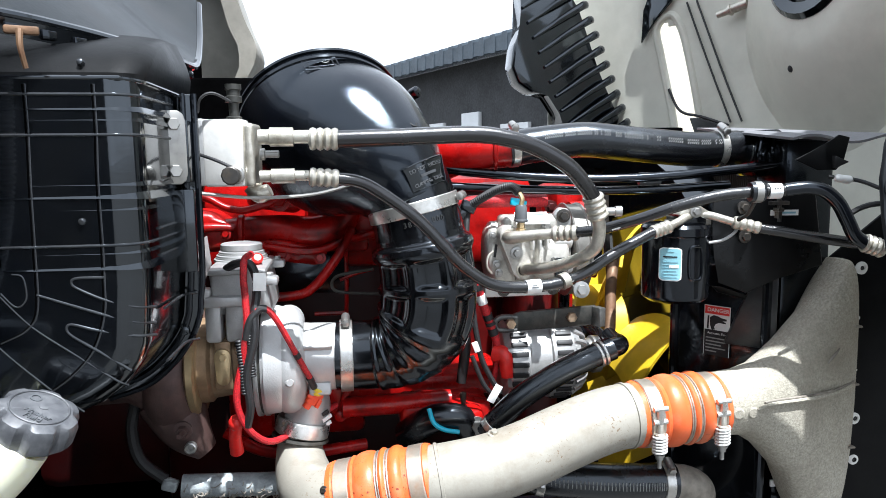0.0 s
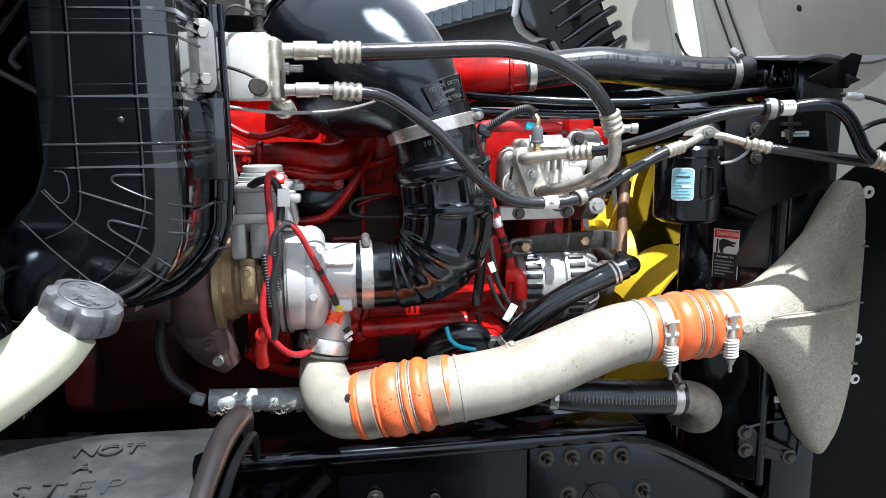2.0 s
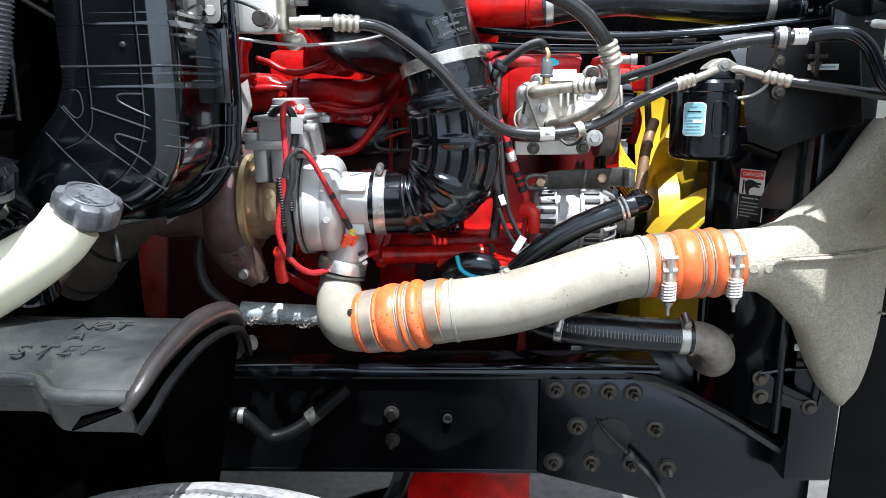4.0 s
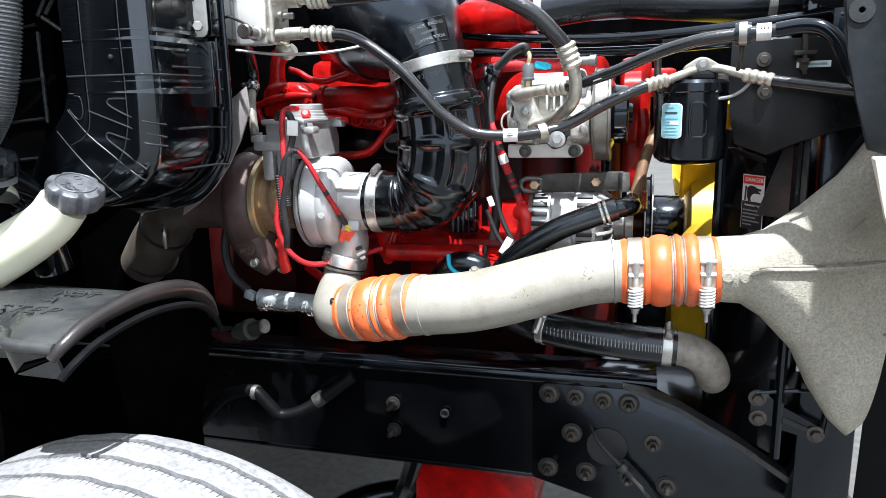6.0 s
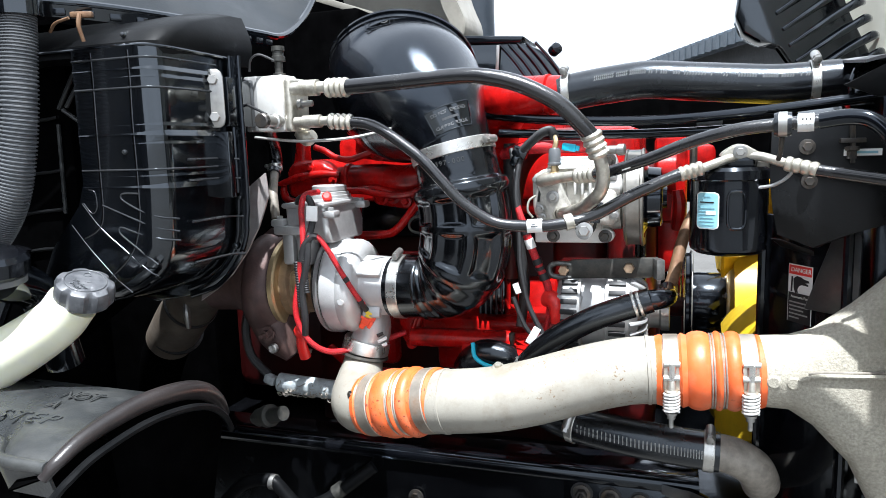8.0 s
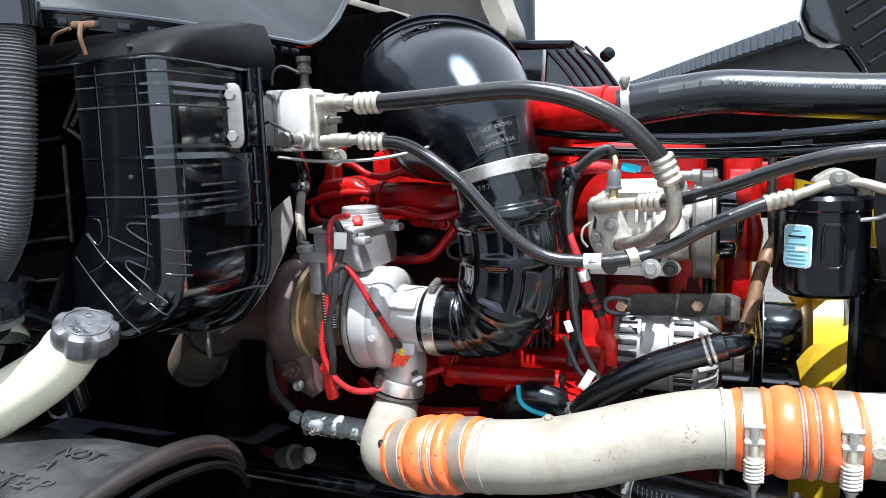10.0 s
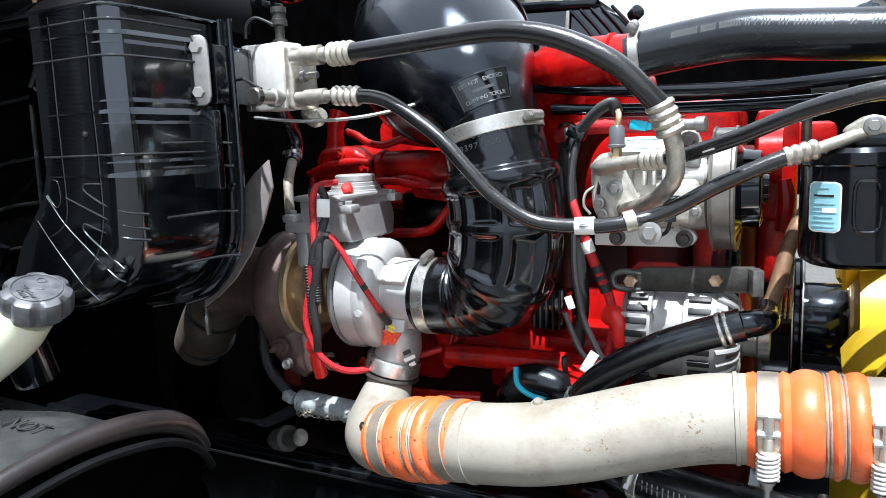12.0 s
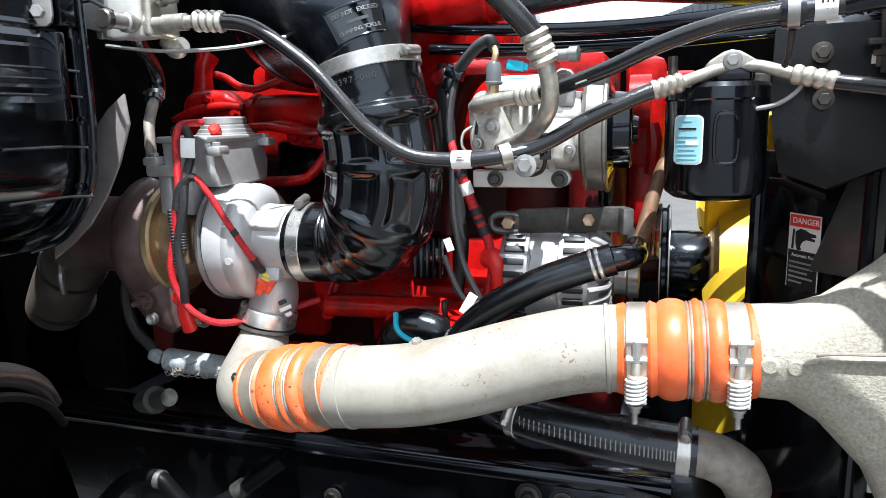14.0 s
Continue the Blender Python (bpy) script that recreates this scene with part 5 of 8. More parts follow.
def coupling(t, a, c, r, lead, tee):
    """An orange silicone coupling with wire rings and a flat band at each end."""
    a, c = Vector(a), Vector(c)
    L = (c - a).length
    w = (c - a).normalized()
    prof = [(0, r - 0.004), (0.0, r), (L * 0.05, r + 0.002), (L * 0.07, r)]
    prof += [(L * 0.22, r), (L * 0.25, r + 0.004)]
    humps = [(0.27, 0.49), (0.51, 0.585), (0.605, 0.74)] if not tee else [(0.30, 0.52), (0.545, 0.625), (0.65, 0.80)]
    for h0, h1 in humps:
        for f in (0.0, 0.12, 0.3, 0.5, 0.7, 0.88, 1.0):
            prof.append((L * (h0 + (h1 - h0) * f), r + 0.001 + 0.006 * math.sin(math.pi * f) ** 0.6))
    prof += [(L * 0.80, r), (L * 0.93, r), (L * 0.95, r + 0.002), (L, r), (L, r - 0.004)]
    prof.sort(key=lambda q: q[0])
    cp = part("silicone_coupling", lathe(B(), a, w, prof, 48), ORANGE, t, "orange silicone coupling with convolutions")
    for i in range(2):
        f = (humps[i][1] + humps[i + 1][0]) / 2
        o = a + w * (L * f)
        b = B()
        for e in (-0.0018, 0.0018):
            lathe(b, o + w * e, w, [(-0.0016, r - 0.001), (-0.0011, r + 0.0036), (0, r + 0.0042), (0.0011, r + 0.0036), (0.0016, r - 0.001)], 48)
        part("wire_ring", b, ALU_TUBE, cp, "pale wire ring")
    for f in (0.15, 0.86 if tee else 0.865):
        o = a + w * (L * f)
        bd = band(t, o, w, r + 0.0005, 0.022, material=BAND, label="wide stainless steel band")
        if tee:
            t_bolt(bd, o, w, (0.0, 0.0, -1.0), r)


def charge_pipe():
    t = thing("charge_air_pipe", (0.10, 1.28, 1.03), "off-white painted charge air pipe with orange silicone couplings", "pipe")
    b = B()
    tube(b, [(-0.2285, 1.397, 1.088), (-0.229, 1.391, 1.066), (-0.224, 1.362, 1.040), (-0.210, 1.322, 1.027), (-0.188, 1.294, 1.026), (-0.152, 1.281, 1.034)], [0.034, 0.0365, 0.042, 0.0455, 0.0475, 0.0478], 36, 10)
    elb = part("elbow", b, PIPE, t, "smooth off-white elbow")
    b = B()
    prism(b, [(-0.199, 1.262, 1.058), (-0.189, 1.256, 1.064), (-0.178, 1.250, 1.062), (-0.174, 1.248, 1.052), (-0.180, 1.248, 1.044), (-0.193, 1.254, 1.046)], (0.002, 0.012, 0), 0.002)
    part("lug", b, PIPE, elb, "small cast lug")
    part("lug_screw", bolt(B(), (-0.187, 1.252, 1.058), (-0.35, -1, 0.25), 0.0040, 0.003), BOLT, elb, "small dark screw")
    part("lug_slot", box(B(), (-0.187, 1.2505, 1.046), (0.009, 0.003, 0.006), (0, 0, -20), 0.001), BOLT, elb, "stamped slot under the screw")
    coupling(t, (-0.173, 1.287, 1.029), (-0.027, 1.258, 1.061), 0.0498, 0, False)
    pts = [(-0.060, 1.266, 1.053), (-0.02, 1.256, 1.060), (0.05, 1.260, 1.068), (0.11, 1.268, 1.081), (0.17, 1.280, 1.098), (0.225, 1.291, 1.112), (0.27, 1.299, 1.119), (0.33, 1.303, 1.122)]
    part("main_pipe", tube(B(), pts, 0.0498, 44, 8), PIPE, t, "off-white painted pipe with rust specks")
    for c, ax in (((-0.020, 1.2565, 1.060), (1, -0.05, 0.14)), ((0.281, 1.300, 1.120), (1, 0.1, 0.06))):
        b = lathe(B(), c, ax, [(-0.003, 0.0495), (-0.002, 0.0515), (0.002, 0.0515), (0.003, 0.0495)], 44)
        part("weld_bead", b, PIPE, t)
    coupling(t, (0.292, 1.302, 1.120), (0.437, 1.306, 1.127), 0.0505, 0, True)
    part("bolt", bolt(B(), (0.062, 1.262, 1.120), (0, -0.3, 1), 0.006, 0.005), ALU_TUBE, t)


charge_pipe()


def funnel():
    t = thing("charge_air_duct", (0.55, 1.25, 1.0), "rough sand-cast pale metal duct that widens to the charge cooler", "duct")
    # x, y, half depth, top, bottom, squareness
    secs = [(0.430, 1.306, 0.0495, 1.178, 1.078, 2.0), (0.470, 1.306, 0.051, 1.182, 1.077, 2.0), (0.500, 1.306, 0.052, 1.192, 1.058, 2.2), (0.548, 1.311, 0.053, 1.228, 1.006, 2.6), (0.600, 1.322, 0.054, 1.274, 0.944, 3.0), (0.634, 1.334, 0.055, 1.318, 0.890, 3.6), (0.662, 1.345, 0.054, 1.352, 0.862, 4.0), (0.682, 1.352, 0.048, 1.350, 0.876, 4.0)]
    loops = []
    n = 56
    for x, y, ry, zt, zb, e in secs:
        lp = []
        for k in range(n):
            a = 2 * math.pi * k / n
            ca, sa = math.cos(a), math.sin(a)
            lp.append(Vector((x - 0.022 * max(0, -sa) * (x > 0.57), y + ry * math.copysign(abs(ca) ** (2 / e), ca), (zt + zb) / 2 + (zt - zb) / 2 * math.copysign(abs(sa) ** (2 / e), sa))))
        loops.append(lp)
    dense = []
    for i in range(len(loops) - 1):
        for k in range(4):
            f = k / 4
            dense.append([p.lerp(q, f) for p, q in zip(loops[i], loops[i + 1])])
    dense.append(loops[-1])
    b = B()
    rings(b, dense)
    part("cast_body", b, SAND, t, sharp=50)
    ridge = [(0.476, 1.2535, 1.133), (0.488, 1.253, 1.139), (0.504, 1.2525, 1.142), (0.56, 1.257, 1.144), (0.61, 1.266, 1.146), (0.655, 1.288, 1.148), (0.672, 1.297, 1.149)]
    part("parting_ridge", tube(B(), ridge, [0.002, 0.0032, 0.0038, 0.0038, 0.0038, 0.0035, 0.003], 8, 6), SAND, t, "raised parting ridge")
    # crease shadow above the ridge, drawn as a darker line
    part("parting_groove", tube(B(), [(x, y + 0.0006, z + 0.0045) for x, y, z in ridge[1:]], 0.0022, 8, 6), STAINED, t, "darker line for the shadow above the ridge")
    part("cast_rib", tube(B(), [(0.600, 1.266, 1.196), (0.612, 1.268, 1.208), (0.624, 1.272, 1.218)], [0.001, 0.0025, 0.001], 8), STAINED, t, "short dark casting mark")
    for x in (0.446, 0.470):
        part("cast_knob", lathe(B(), (x, 1.2575, 1.128), (-0.1, -1, 0), [(-0.008, 0.0105), (0.0025, 0.0095), (0.0042, 0.007)], 14), SAND, t)
    for z in (1.245, 1.148, 1.04):
        part("edge_notch", box(B(), (0.676, 1.300, z), (0.012, 0.010, 0.003), bev=0.0008), STAINED, t, "thin notch in the end flange")


funnel()


# ---- intake ----
def intake_elbow():
    t = thing("intake_elbow", (-0.10, 1.45, 1.46), "glossy black moulded air intake elbow with dust on top", "intake elbow")
    n = Vector((-0.20, 0.64, 0.74)).normalized()
    c = Vector((-0.184, 1.534, 1.604))
    pts = [c, c - n * 0.022, c - n * 0.052 + Vector((0.010, -0.006, 0)), (-0.120, 1.448, 1.545), (-0.080, 1.408, 1.512), (-0.053, 1.388, 1.478), (-0.042, 1.383, 1.455)]
    rad = [0.1375, 0.1375, 0.1350, 0.1225, 0.097, 0.075, 0.068]
    body = part("elbow", tube(B(), pts, rad, 80, 14), ELBOW, t)
    # two thin seal lips round the open end that meets the hood
    for d, r in ((-0.002, 0.1415), (-0.015, 0.1395)):
        part("rim", lathe(B(), c + n * d, n, [(-0.004, r - 0.006), (-0.0025, r), (0.0015, r + 0.0005), (0.004, r - 0.006)], 96), BLACK_GLOSS, t, "raised black rim")
    part("mouth", lathe(B(), c + n * 0.001, n, [(0.0, 0.1385), (0.004, 0.1365), (0.004, 0.1300), (-0.006, 0.1280)], 80), RUBBER, t, "rubber seal round the open mouth")
    line = spline(pts, 14)
    rl = [v.x for v in spline([Vector((q, 0, 0)) for q in rad], 14)]
    for i, d in ((24, (0.15, -0.80, 0.55)), (24, (0.72, -0.45, 0.45)), (58, (0.62, -0.70, 0.25))):
        w = (line[i + 1] - line[i - 1]).normalized()
        d = Vector(d)
        d = (d - w * d.dot(w)).normalized()
        b = lathe(B(), line[i] + d * (rl[i] - 0.001), d, [(-0.006, 0.0075), (0.0008, 0.007), (0.0012, 0.0055), (-0.0005, 0.0045), (-0.003, 0.004)], 16)
        part("boss", b, INK, body, "small moulded hole")
    for k in range(2):
        q = []
        for u, v in ((-1, -1), (1, -1), (1, 1), (-1, 1), (-1, -1)):
            w = (line[9] - line[7]).normalized()
            a = radians(0 + u * (11 - 3 * k))
            e1 = (Vector((-0.1, -0.2, 1)) - w * Vector((-0.1, -0.2, 1)).dot(w)).normalized()
            e2 = w.cross(e1)
            q.append(line[int(16 + v * (5 - 2 * k))] + (e1 * math.cos(a) + e2 * math.sin(a)) * (rl[int(16 + v * (5 - 2 * k))] + 0.0004))
        for p0, p1 in zip(q, q[1:]):
            part("emboss_line", tube(B(), [p0, (p0 + p1) / 2 * 1.0, p1], 0.0010, 6, 2), BLACK_GLOSS, body)
    up = (line[70] - line[80]).normalized()
    n = Vector((0.50, -0.86, 0.0))
    n = (n - up * n.dot(up)).normalized()
    r = up.cross(n)
    r = r if r.x > 0 else -r
    # the panel lies on the skin and bends with it
    mid, rm = line[72], rl[72]
    slope = (rl[66] - rl[78]) / (line[66] - line[78]).length

    def skin(u, v, lift):
        a = (u - 0.5) * 0.90
        h = (v - 0.5) * 0.036
        return mid + (n * math.cos(a) + r * math.sin(a)) * (rm + slope * h + 0.0012 + lift) + up * h

    def plate(u, v):
        return skin(u, v, 0.0)

    pl = part("embossed_panel", sheet(B(), plate, 14, 6, 0.003), BLACK_PL, t, "embossed panel with raised words")
    edge = [skin(u, v, 0.0034) for u, v in [(k / 8, 0) for k in range(9)] + [(1, k / 4) for k in range(1, 5)] + [(1 - k / 8, 1) for k in range(1, 9)] + [(0, 1 - k / 4) for k in range(1, 5)]]
    part("panel_rim", tube(B(), edge, 0.0011, 8, 2), BLACK_PL, pl)
    for words, size, v in (("DO NOT EXCEED", 0.0080, 0.76), ("CLAMPING TORQUE", 0.0074, 0.20)):
        step = 0.80 / len(words)
        for k, ch in enumerate(words):
            if ch != " ":
                u = 0.10 + step * (k + 0.5)
                a = (u - 0.5) * 0.9
                writing("raised_letter", ch, size, skin(u, v, 0.0036), r * math.cos(a) - n * math.sin(a), up, PALE_RAISED, pl, 0.0008)
    part("raised_bar", sheet(B(), lambda u, v: skin(0.30 + 0.40 * u, 0.44 + 0.10 * v, 0.0036), 6, 1, 0.0010), PALE_RAISED, pl)


intake_elbow()


def intake_hose():
    t = thing("intake_hose", (-0.03, 1.38, 1.16), "moulded black rubber intake hose with shoulders, panels and folds", "hose")
    pts = [(-0.046, 1.384, 1.475), (-0.036, 1.382, 1.435), (-0.027, 1.380, 1.39), (-0.020, 1.380, 1.34), (-0.022, 1.378, 1.285), (-0.044, 1.384, 1.240), (-0.080, 1.395, 1.217), (-0.12, 1.403, 1.211), (-0.165, 1.406, 1.211)]
    line = spline(pts, 24)
    n = len(line) - 1

    def curve(x, table):
        for (x0, r0), (x1, r1) in zip(table, table[1:]):
            if x <= x1:
                f = max(0.0, (x - x0) / (x1 - x0))
                return r0 + (r1 - r0) * f * f * (3 - 2 * f)
        return table[-1][1]

    base = [(0, 0.0680), (0.20, 0.0700), (0.225, 0.0715), (0.242, 0.0800), (0.262, 0.0815), (0.30, 0.0775), (0.45, 0.0785), (0.56, 0.0775), (0.62, 0.0720), (0.70, 0.0640), (0.78, 0.0590), (0.80, 0.0600), (0.815, 0.0560), (1, 0.0555)]

    def bump(x, a, b, soft):
        return max(0.0, min(1.0, (x - a) / soft, (b - x) / soft))

    def radius(s, deg):
        r = curve(s, base)
        # sunk panels between an upright and a ring lattice
        for s0, s1 in ((0.285, 0.405), (0.430, 0.545)):
            for a0 in range(-200, 160, 45):
                d = (deg - a0 + 180) % 360 - 180
                r -= 0.0075 * min(bump(s, s0, s1, 0.016), bump(d, 3, 40, 7))
        # folds round the bend, deepest on its inner side
        k = bump(s, 0.57, 0.79, 0.03)
        inner = 0.35 + 0.65 * max(0.0, math.cos(radians(deg - 180)))
        r -= 0.0075 * k * inner * (0.5 + 0.5 * math.cos((s - 0.585) / 0.070 * 2 * math.pi)) ** 2
        for a0 in (-60, -15, 30, 75):
            d = (deg - a0 - (s - 0.6) * 90 + 180) % 360 - 180
            r += 0.0014 * k * bump(d, -14, 14, 13)
        return r

    seg = 128
    u = frame_of(line[1] - line[0])[0]
    loops = []
    for i, c in enumerate(line):
        d = (line[min(i + 1, n)] - line[max(i - 1, 0)]).normalized()
        u = Vector((1, 0, 0)) if i == 0 else u
        u = (u - d * u.dot(d)).normalized()
        v = d.cross(u)
        loops.append([c + (u * math.cos(a) + v * math.sin(a)) * radius(i / n, math.degrees(a)) for a in (2 * math.pi * k / seg for k in range(seg))])
    b = B()
    rings(b, loops)
    body = part("hose_body", b, INTAKE, t, sharp=60)
    d = (line[18] - line[14]).normalized()
    band(t, line[16], d, 0.0700, 0.020, screw=(1, -0.35, 0.3), label="wide stainless band clamp")
    up = (line[26] - line[38]).normalized()
    nn = Vector((0.06, -0.99, 0.0))
    nn = (nn - up * nn.dot(up)).normalized()
    r = nn.cross(up)
    r = r if r.x > 0 else -r
    c = line[33]
    for words, size, h in (("3130", 0.0108, 0.022), ("38397-000", 0.0108, 0.009)):
        for k, ch in enumerate(words):
            a = (k - (len(words) - 1) / 2) * 0.104 - (0.06 if h > 0.015 else 0.0)
            q = (nn * math.cos(a) + r * math.sin(a))
            writing("moulded_letter", ch, size, c + q * 0.0706 + up * h, r * math.cos(a) - nn * math.sin(a), up, GUARD, body, 0.0006)
    band(t, (-0.150, 1.406, 1.211), (1, 0, 0), 0.0562, 0.020, screw=(0, -0.25, 1), label="stainless band clamp at the turbo inlet")


intake_hose()


# ---- accessories at the front of the engine ----
def compressor():
    t = thing("ac_compressor", (0.17, 1.46, 1.29), "pale cast aluminium air conditioning compressor with dark grey pulley", "compressor")
    Y, Z = 1.475, 1.362
    b = B()
    lathe(b, (0.092, Y, Z), (1, 0, 0), [(0, 0.030), (0.003, 0.046), (0.010, 0.054), (0.040, 0.057), (0.042, 0.061), (0.050, 0.061), (0.052, 0.056), (0.098, 0.057), (0.100, 0.062), (0.108, 0.062), (0.110, 0.055), (0.138, 0.052), (0.142, 0.044)], 44)
    # rear shell, pale and tall, leaning over the cylinder
    prism(b, [(0.086, 1.418, 1.400), (0.094, 1.418, 1.412), (0.108, 1.418, 1.412), (0.113, 1.418, 1.385), (0.126, 1.418, 1.345), (0.138, 1.418, 1.322), (0.130, 1.418, 1.315), (0.100, 1.418, 1.318), (0.087, 1.418, 1.345)], (0, 0.05, 0), 0.009, 4)
    part("body", b, COMP, t)
    b = B()
    box(b, (0.165, 1.445, 1.415), (0.105, 0.065, 0.028), bev=0.009, bseg=3)
    box(b, (0.196, 1.425, 1.352), (0.060, 0.030, 0.060), bev=0.010, bseg=3)
    part("cylinder_block", b, COMP, t, "pale cast middle section")
    b = lathe(B(), (0.198, 1.430, 1.385), (1, 0.0, 0), [(0, 0.010), (0.003, 0.016), (0.032, 0.016), (0.036, 0.010)], 20)
    part("relief_valve", b, BLOCK_W, t, "round pale boss")
    b = B()
    prism(b, [(0.196, 1.412, 1.430), (0.206, 1.412, 1.442), (0.222, 1.412, 1.440), (0.228, 1.412, 1.425), (0.226, 1.412, 1.395), (0.208, 1.412, 1.395)], (0, 0.014, 0), 0.004, 3)
    ear = part("front_ear", b, CAST, t, "grey ear with a dark bolt")
    part("bolt", bolt(B(), (0.213, 1.411, 1.428), (0, -1, 0), 0.0075, 0.008), BOLT, ear, "dark hex bolt")
    # capsule-shaped pipe manifold with its stud and two ports
    lo, hi = Vector((0.138, 1.386, 1.343)), Vector((0.116, 1.386, 1.400))
    d = (hi - lo).normalized()
    e = Vector((d.z, 0, -d.x))
    loop = [hi + (e * math.cos(radians(a)) + d * math.sin(radians(a))) * 0.0165 for a in range(0, 181, 15)] + [lo + (e * math.cos(radians(a)) + d * math.sin(radians(a))) * 0.0165 for a in range(180, 361, 15)]
    man = part("pipe_manifold", prism(B(), loop, (0, 0.040, 0), 0.003, 3), COMP, t, "pale capsule-shaped pipe manifold")
    for p, r in ((hi, 0.0115), (lo, 0.0120)):
        part("port_ring", lathe(B(), p + Vector((0, 0.002, 0)), (0, -1, 0), [(0, r), (0.003, r), (0.0035, r - 0.003), (0.002, r - 0.004)], 22), ALU_TUBE, man)
    part("bolt", bolt(B(), (lo + hi) / 2 + Vector((0, -0.001, 0)), (0, -1, 0), 0.0068, 0.006), ZINC, man, "plated hex nut")
    for c, r in (((0.094, 1.415, 1.398), 0.0040), ((0.100, 1.414, 1.350), 0.0046), ((0.104, 1.414, 1.335), 0.0046), ((0.222, 1.408, 1.340), 0.0050), ((0.182, 1.405, 1.412), 0.0050), ((0.170, 1.405, 1.345), 0.0042)):
        part("screw", bolt(B(), c, (0, -1, 0), r, 0.004), ZINC, t, "small plated screw")
    part("cast_slot", box(B(), (0.099, 1.4165, 1.372), (0.004, 0.004, 0.022), (0, 8, 0), 0.001), INK, t, "dark slot in the casting")
    for x in (0.160, 0.172, 0.184):
        part("cast_rib", box(B(), (x, 1.411, 1.388), (0.004, 0.018, 0.030), bev=0.0015), BLOCK_W, t)
    b = B()
    prism(b, [(0.086, 1.440, 1.289), (0.206, 1.440, 1.289), (0.216, 1.440, 1.293), (0.221, 1.440, 1.302), (0.216, 1.440, 1.311), (0.206, 1.440, 1.315), (0.190, 1.440, 1.314), (0.160, 1.440, 1.314), (0.135, 1.440, 1.312), (0.086, 1.440, 1.313)], (0, 0.018, 0), 0.003, 2)
    pl = part("mounting_plate", b, BLOCK_W, t, "pale machined mounting plate")
    for x in (0.118, 0.205):
        part("bolt", bolt(B(), (x, 1.4395, 1.301), (0, -1, 0), 0.0072, 0.006), BOLT, pl, "dark hex bolt")
    b = lathe(B(), (0.234, Y + 0.015, Z), (1, 0, 0), [(0, 0.040), (0, 0.076), (0.002, 0.082), (0.004, 0.083), (0.006, 0.0805), (0.026, 0.0805), (0.028, 0.083), (0.031, 0.083), (0.033, 0.080), (0.031, 0.070)], 72)
    part("pulley", b, PULLEY, t, "dull grey belt pulley face")
    b = lathe(B(), (0.262, Y + 0.015, Z), (1, 0, 0), [(0, 0.072), (0.003, 0.072), (0.006, 0.060), (0.010, 0.052), (0.030, 0.050), (0.033, 0.044), (0.034, 0.02), (0.040, 0.018), (0.040, 0.001)], 56)
    part("clutch_hub", b, BLACK_GLOSS, t, "black clutch hub")
    b = lathe(B(), (0.132, 1.376, 1.404), (0, 0, 1), [(0, 0.0085), (0.008, 0.0085), (0.009, 0.0065), (0.018, 0.0065)], 6)
    part("switch_base", b, BRASS_RING, t, "brass switch base")
    b = lathe(B(), (0.132, 1.376, 1.422), (0, 0, 1), [(0, 0.009), (0.002, 0.0115), (0.004, 0.0115), (0.005, 0.010), (0.024, 0.0095), (0.028, 0.007)], 16)
    part("pressure_switch", b, CONDUIT, t, "grey pressure switch")
    part("switch_wires", tube(B(), [(0.132, 1.376, 1.449), (0.134, 1.378, 1.460), (0.130, 1.386, 1.470)], 0.0040, 8), BRASS_RING, t, "short dull yellow wires")
    lead = spline([(0.131, 1.384, 1.468), (0.122, 1.396, 1.478), (0.104, 1.412, 1.474), (0.085, 1.430, 1.462), (0.066, 1.448, 1.448)], 14)
    b = B()
    u = None
    loops = []
    for i, c in enumerate(lead):
        w = (lead[min(i + 1, len(lead) - 1)] - lead[max(i - 1, 0)]).normalized()
        u = frame_of(w)[0] if u is None else (u - w * u.dot(w)).normalized()
        v = w.cross(u)
        r = 0.0078 if i % 2 else 0.0064
        loops.append([c + (u * math.cos(a) + v * math.sin(a)) * r for a in (2 * math.pi * k / 14 for k in range(14))])
    rings(b, loops)
    part("switch_lead", b, WIRE, t, "black corrugated lead", sharp=60)
    b = B()
    box(b, (0.060, 1.453, 1.444), (0.026, 0.020, 0.018), (0, 25, 0), 0.003)
    box(b, (0.050, 1.456, 1.432), (0.012, 0.016, 0.022), (0, 25, 0), 0.002)
    part("lead_plug", b, BLACK_PL, t, "black plug")
    b = B()
    box(b, (0.144, 1.455, 1.450), (0.024, 0.018, 0.013), (0, 10, 0), 0.003)
    box(b, (0.157, 1.454, 1.448), (0.008, 0.012, 0.009), (0, 10, 0), 0.002)
    part("blue_connector", b, BLUE, t, "blue plastic connector")
    b = B()
    box(b, (0.198, 1.380, 1.356), (0.020, 0.016, 0.014), bev=0.002)
    box(b, (0.196, 1.380, 1.341), (0.014, 0.013, 0.022), bev=0.002)
    tube(b, [(0.197, 1.384, 1.352), (0.197, 1.40, 1.354), (0.197, 1.414, 1.354)], 0.006, 8)
    part("coil_plug", b, BLACK_PL, t, "black coil plug")
    part("coil_wire", tube(B(), [(0.196, 1.380, 1.331), (0.190, 1.388, 1.316), (0.174, 1.396, 1.310), (0.162, 1.404, 1.318)], 0.0026, 8), WIRE, t)
    part("loop_wire", tube(B(), [(0.094, 1.410, 1.372), (0.084, 1.405, 1.364), (0.082, 1.403, 1.348), (0.090, 1.405, 1.336)], 0.0020, 8), ALU_TUBE, t, "thin pale wire loop")
    lab = part("foil_label", box(B(), (0.158, 1.408, 1.4255), (0.056, 0.024, 0.0012), (50, 0, 0), 0), WHITE, t, "white and teal foil label")
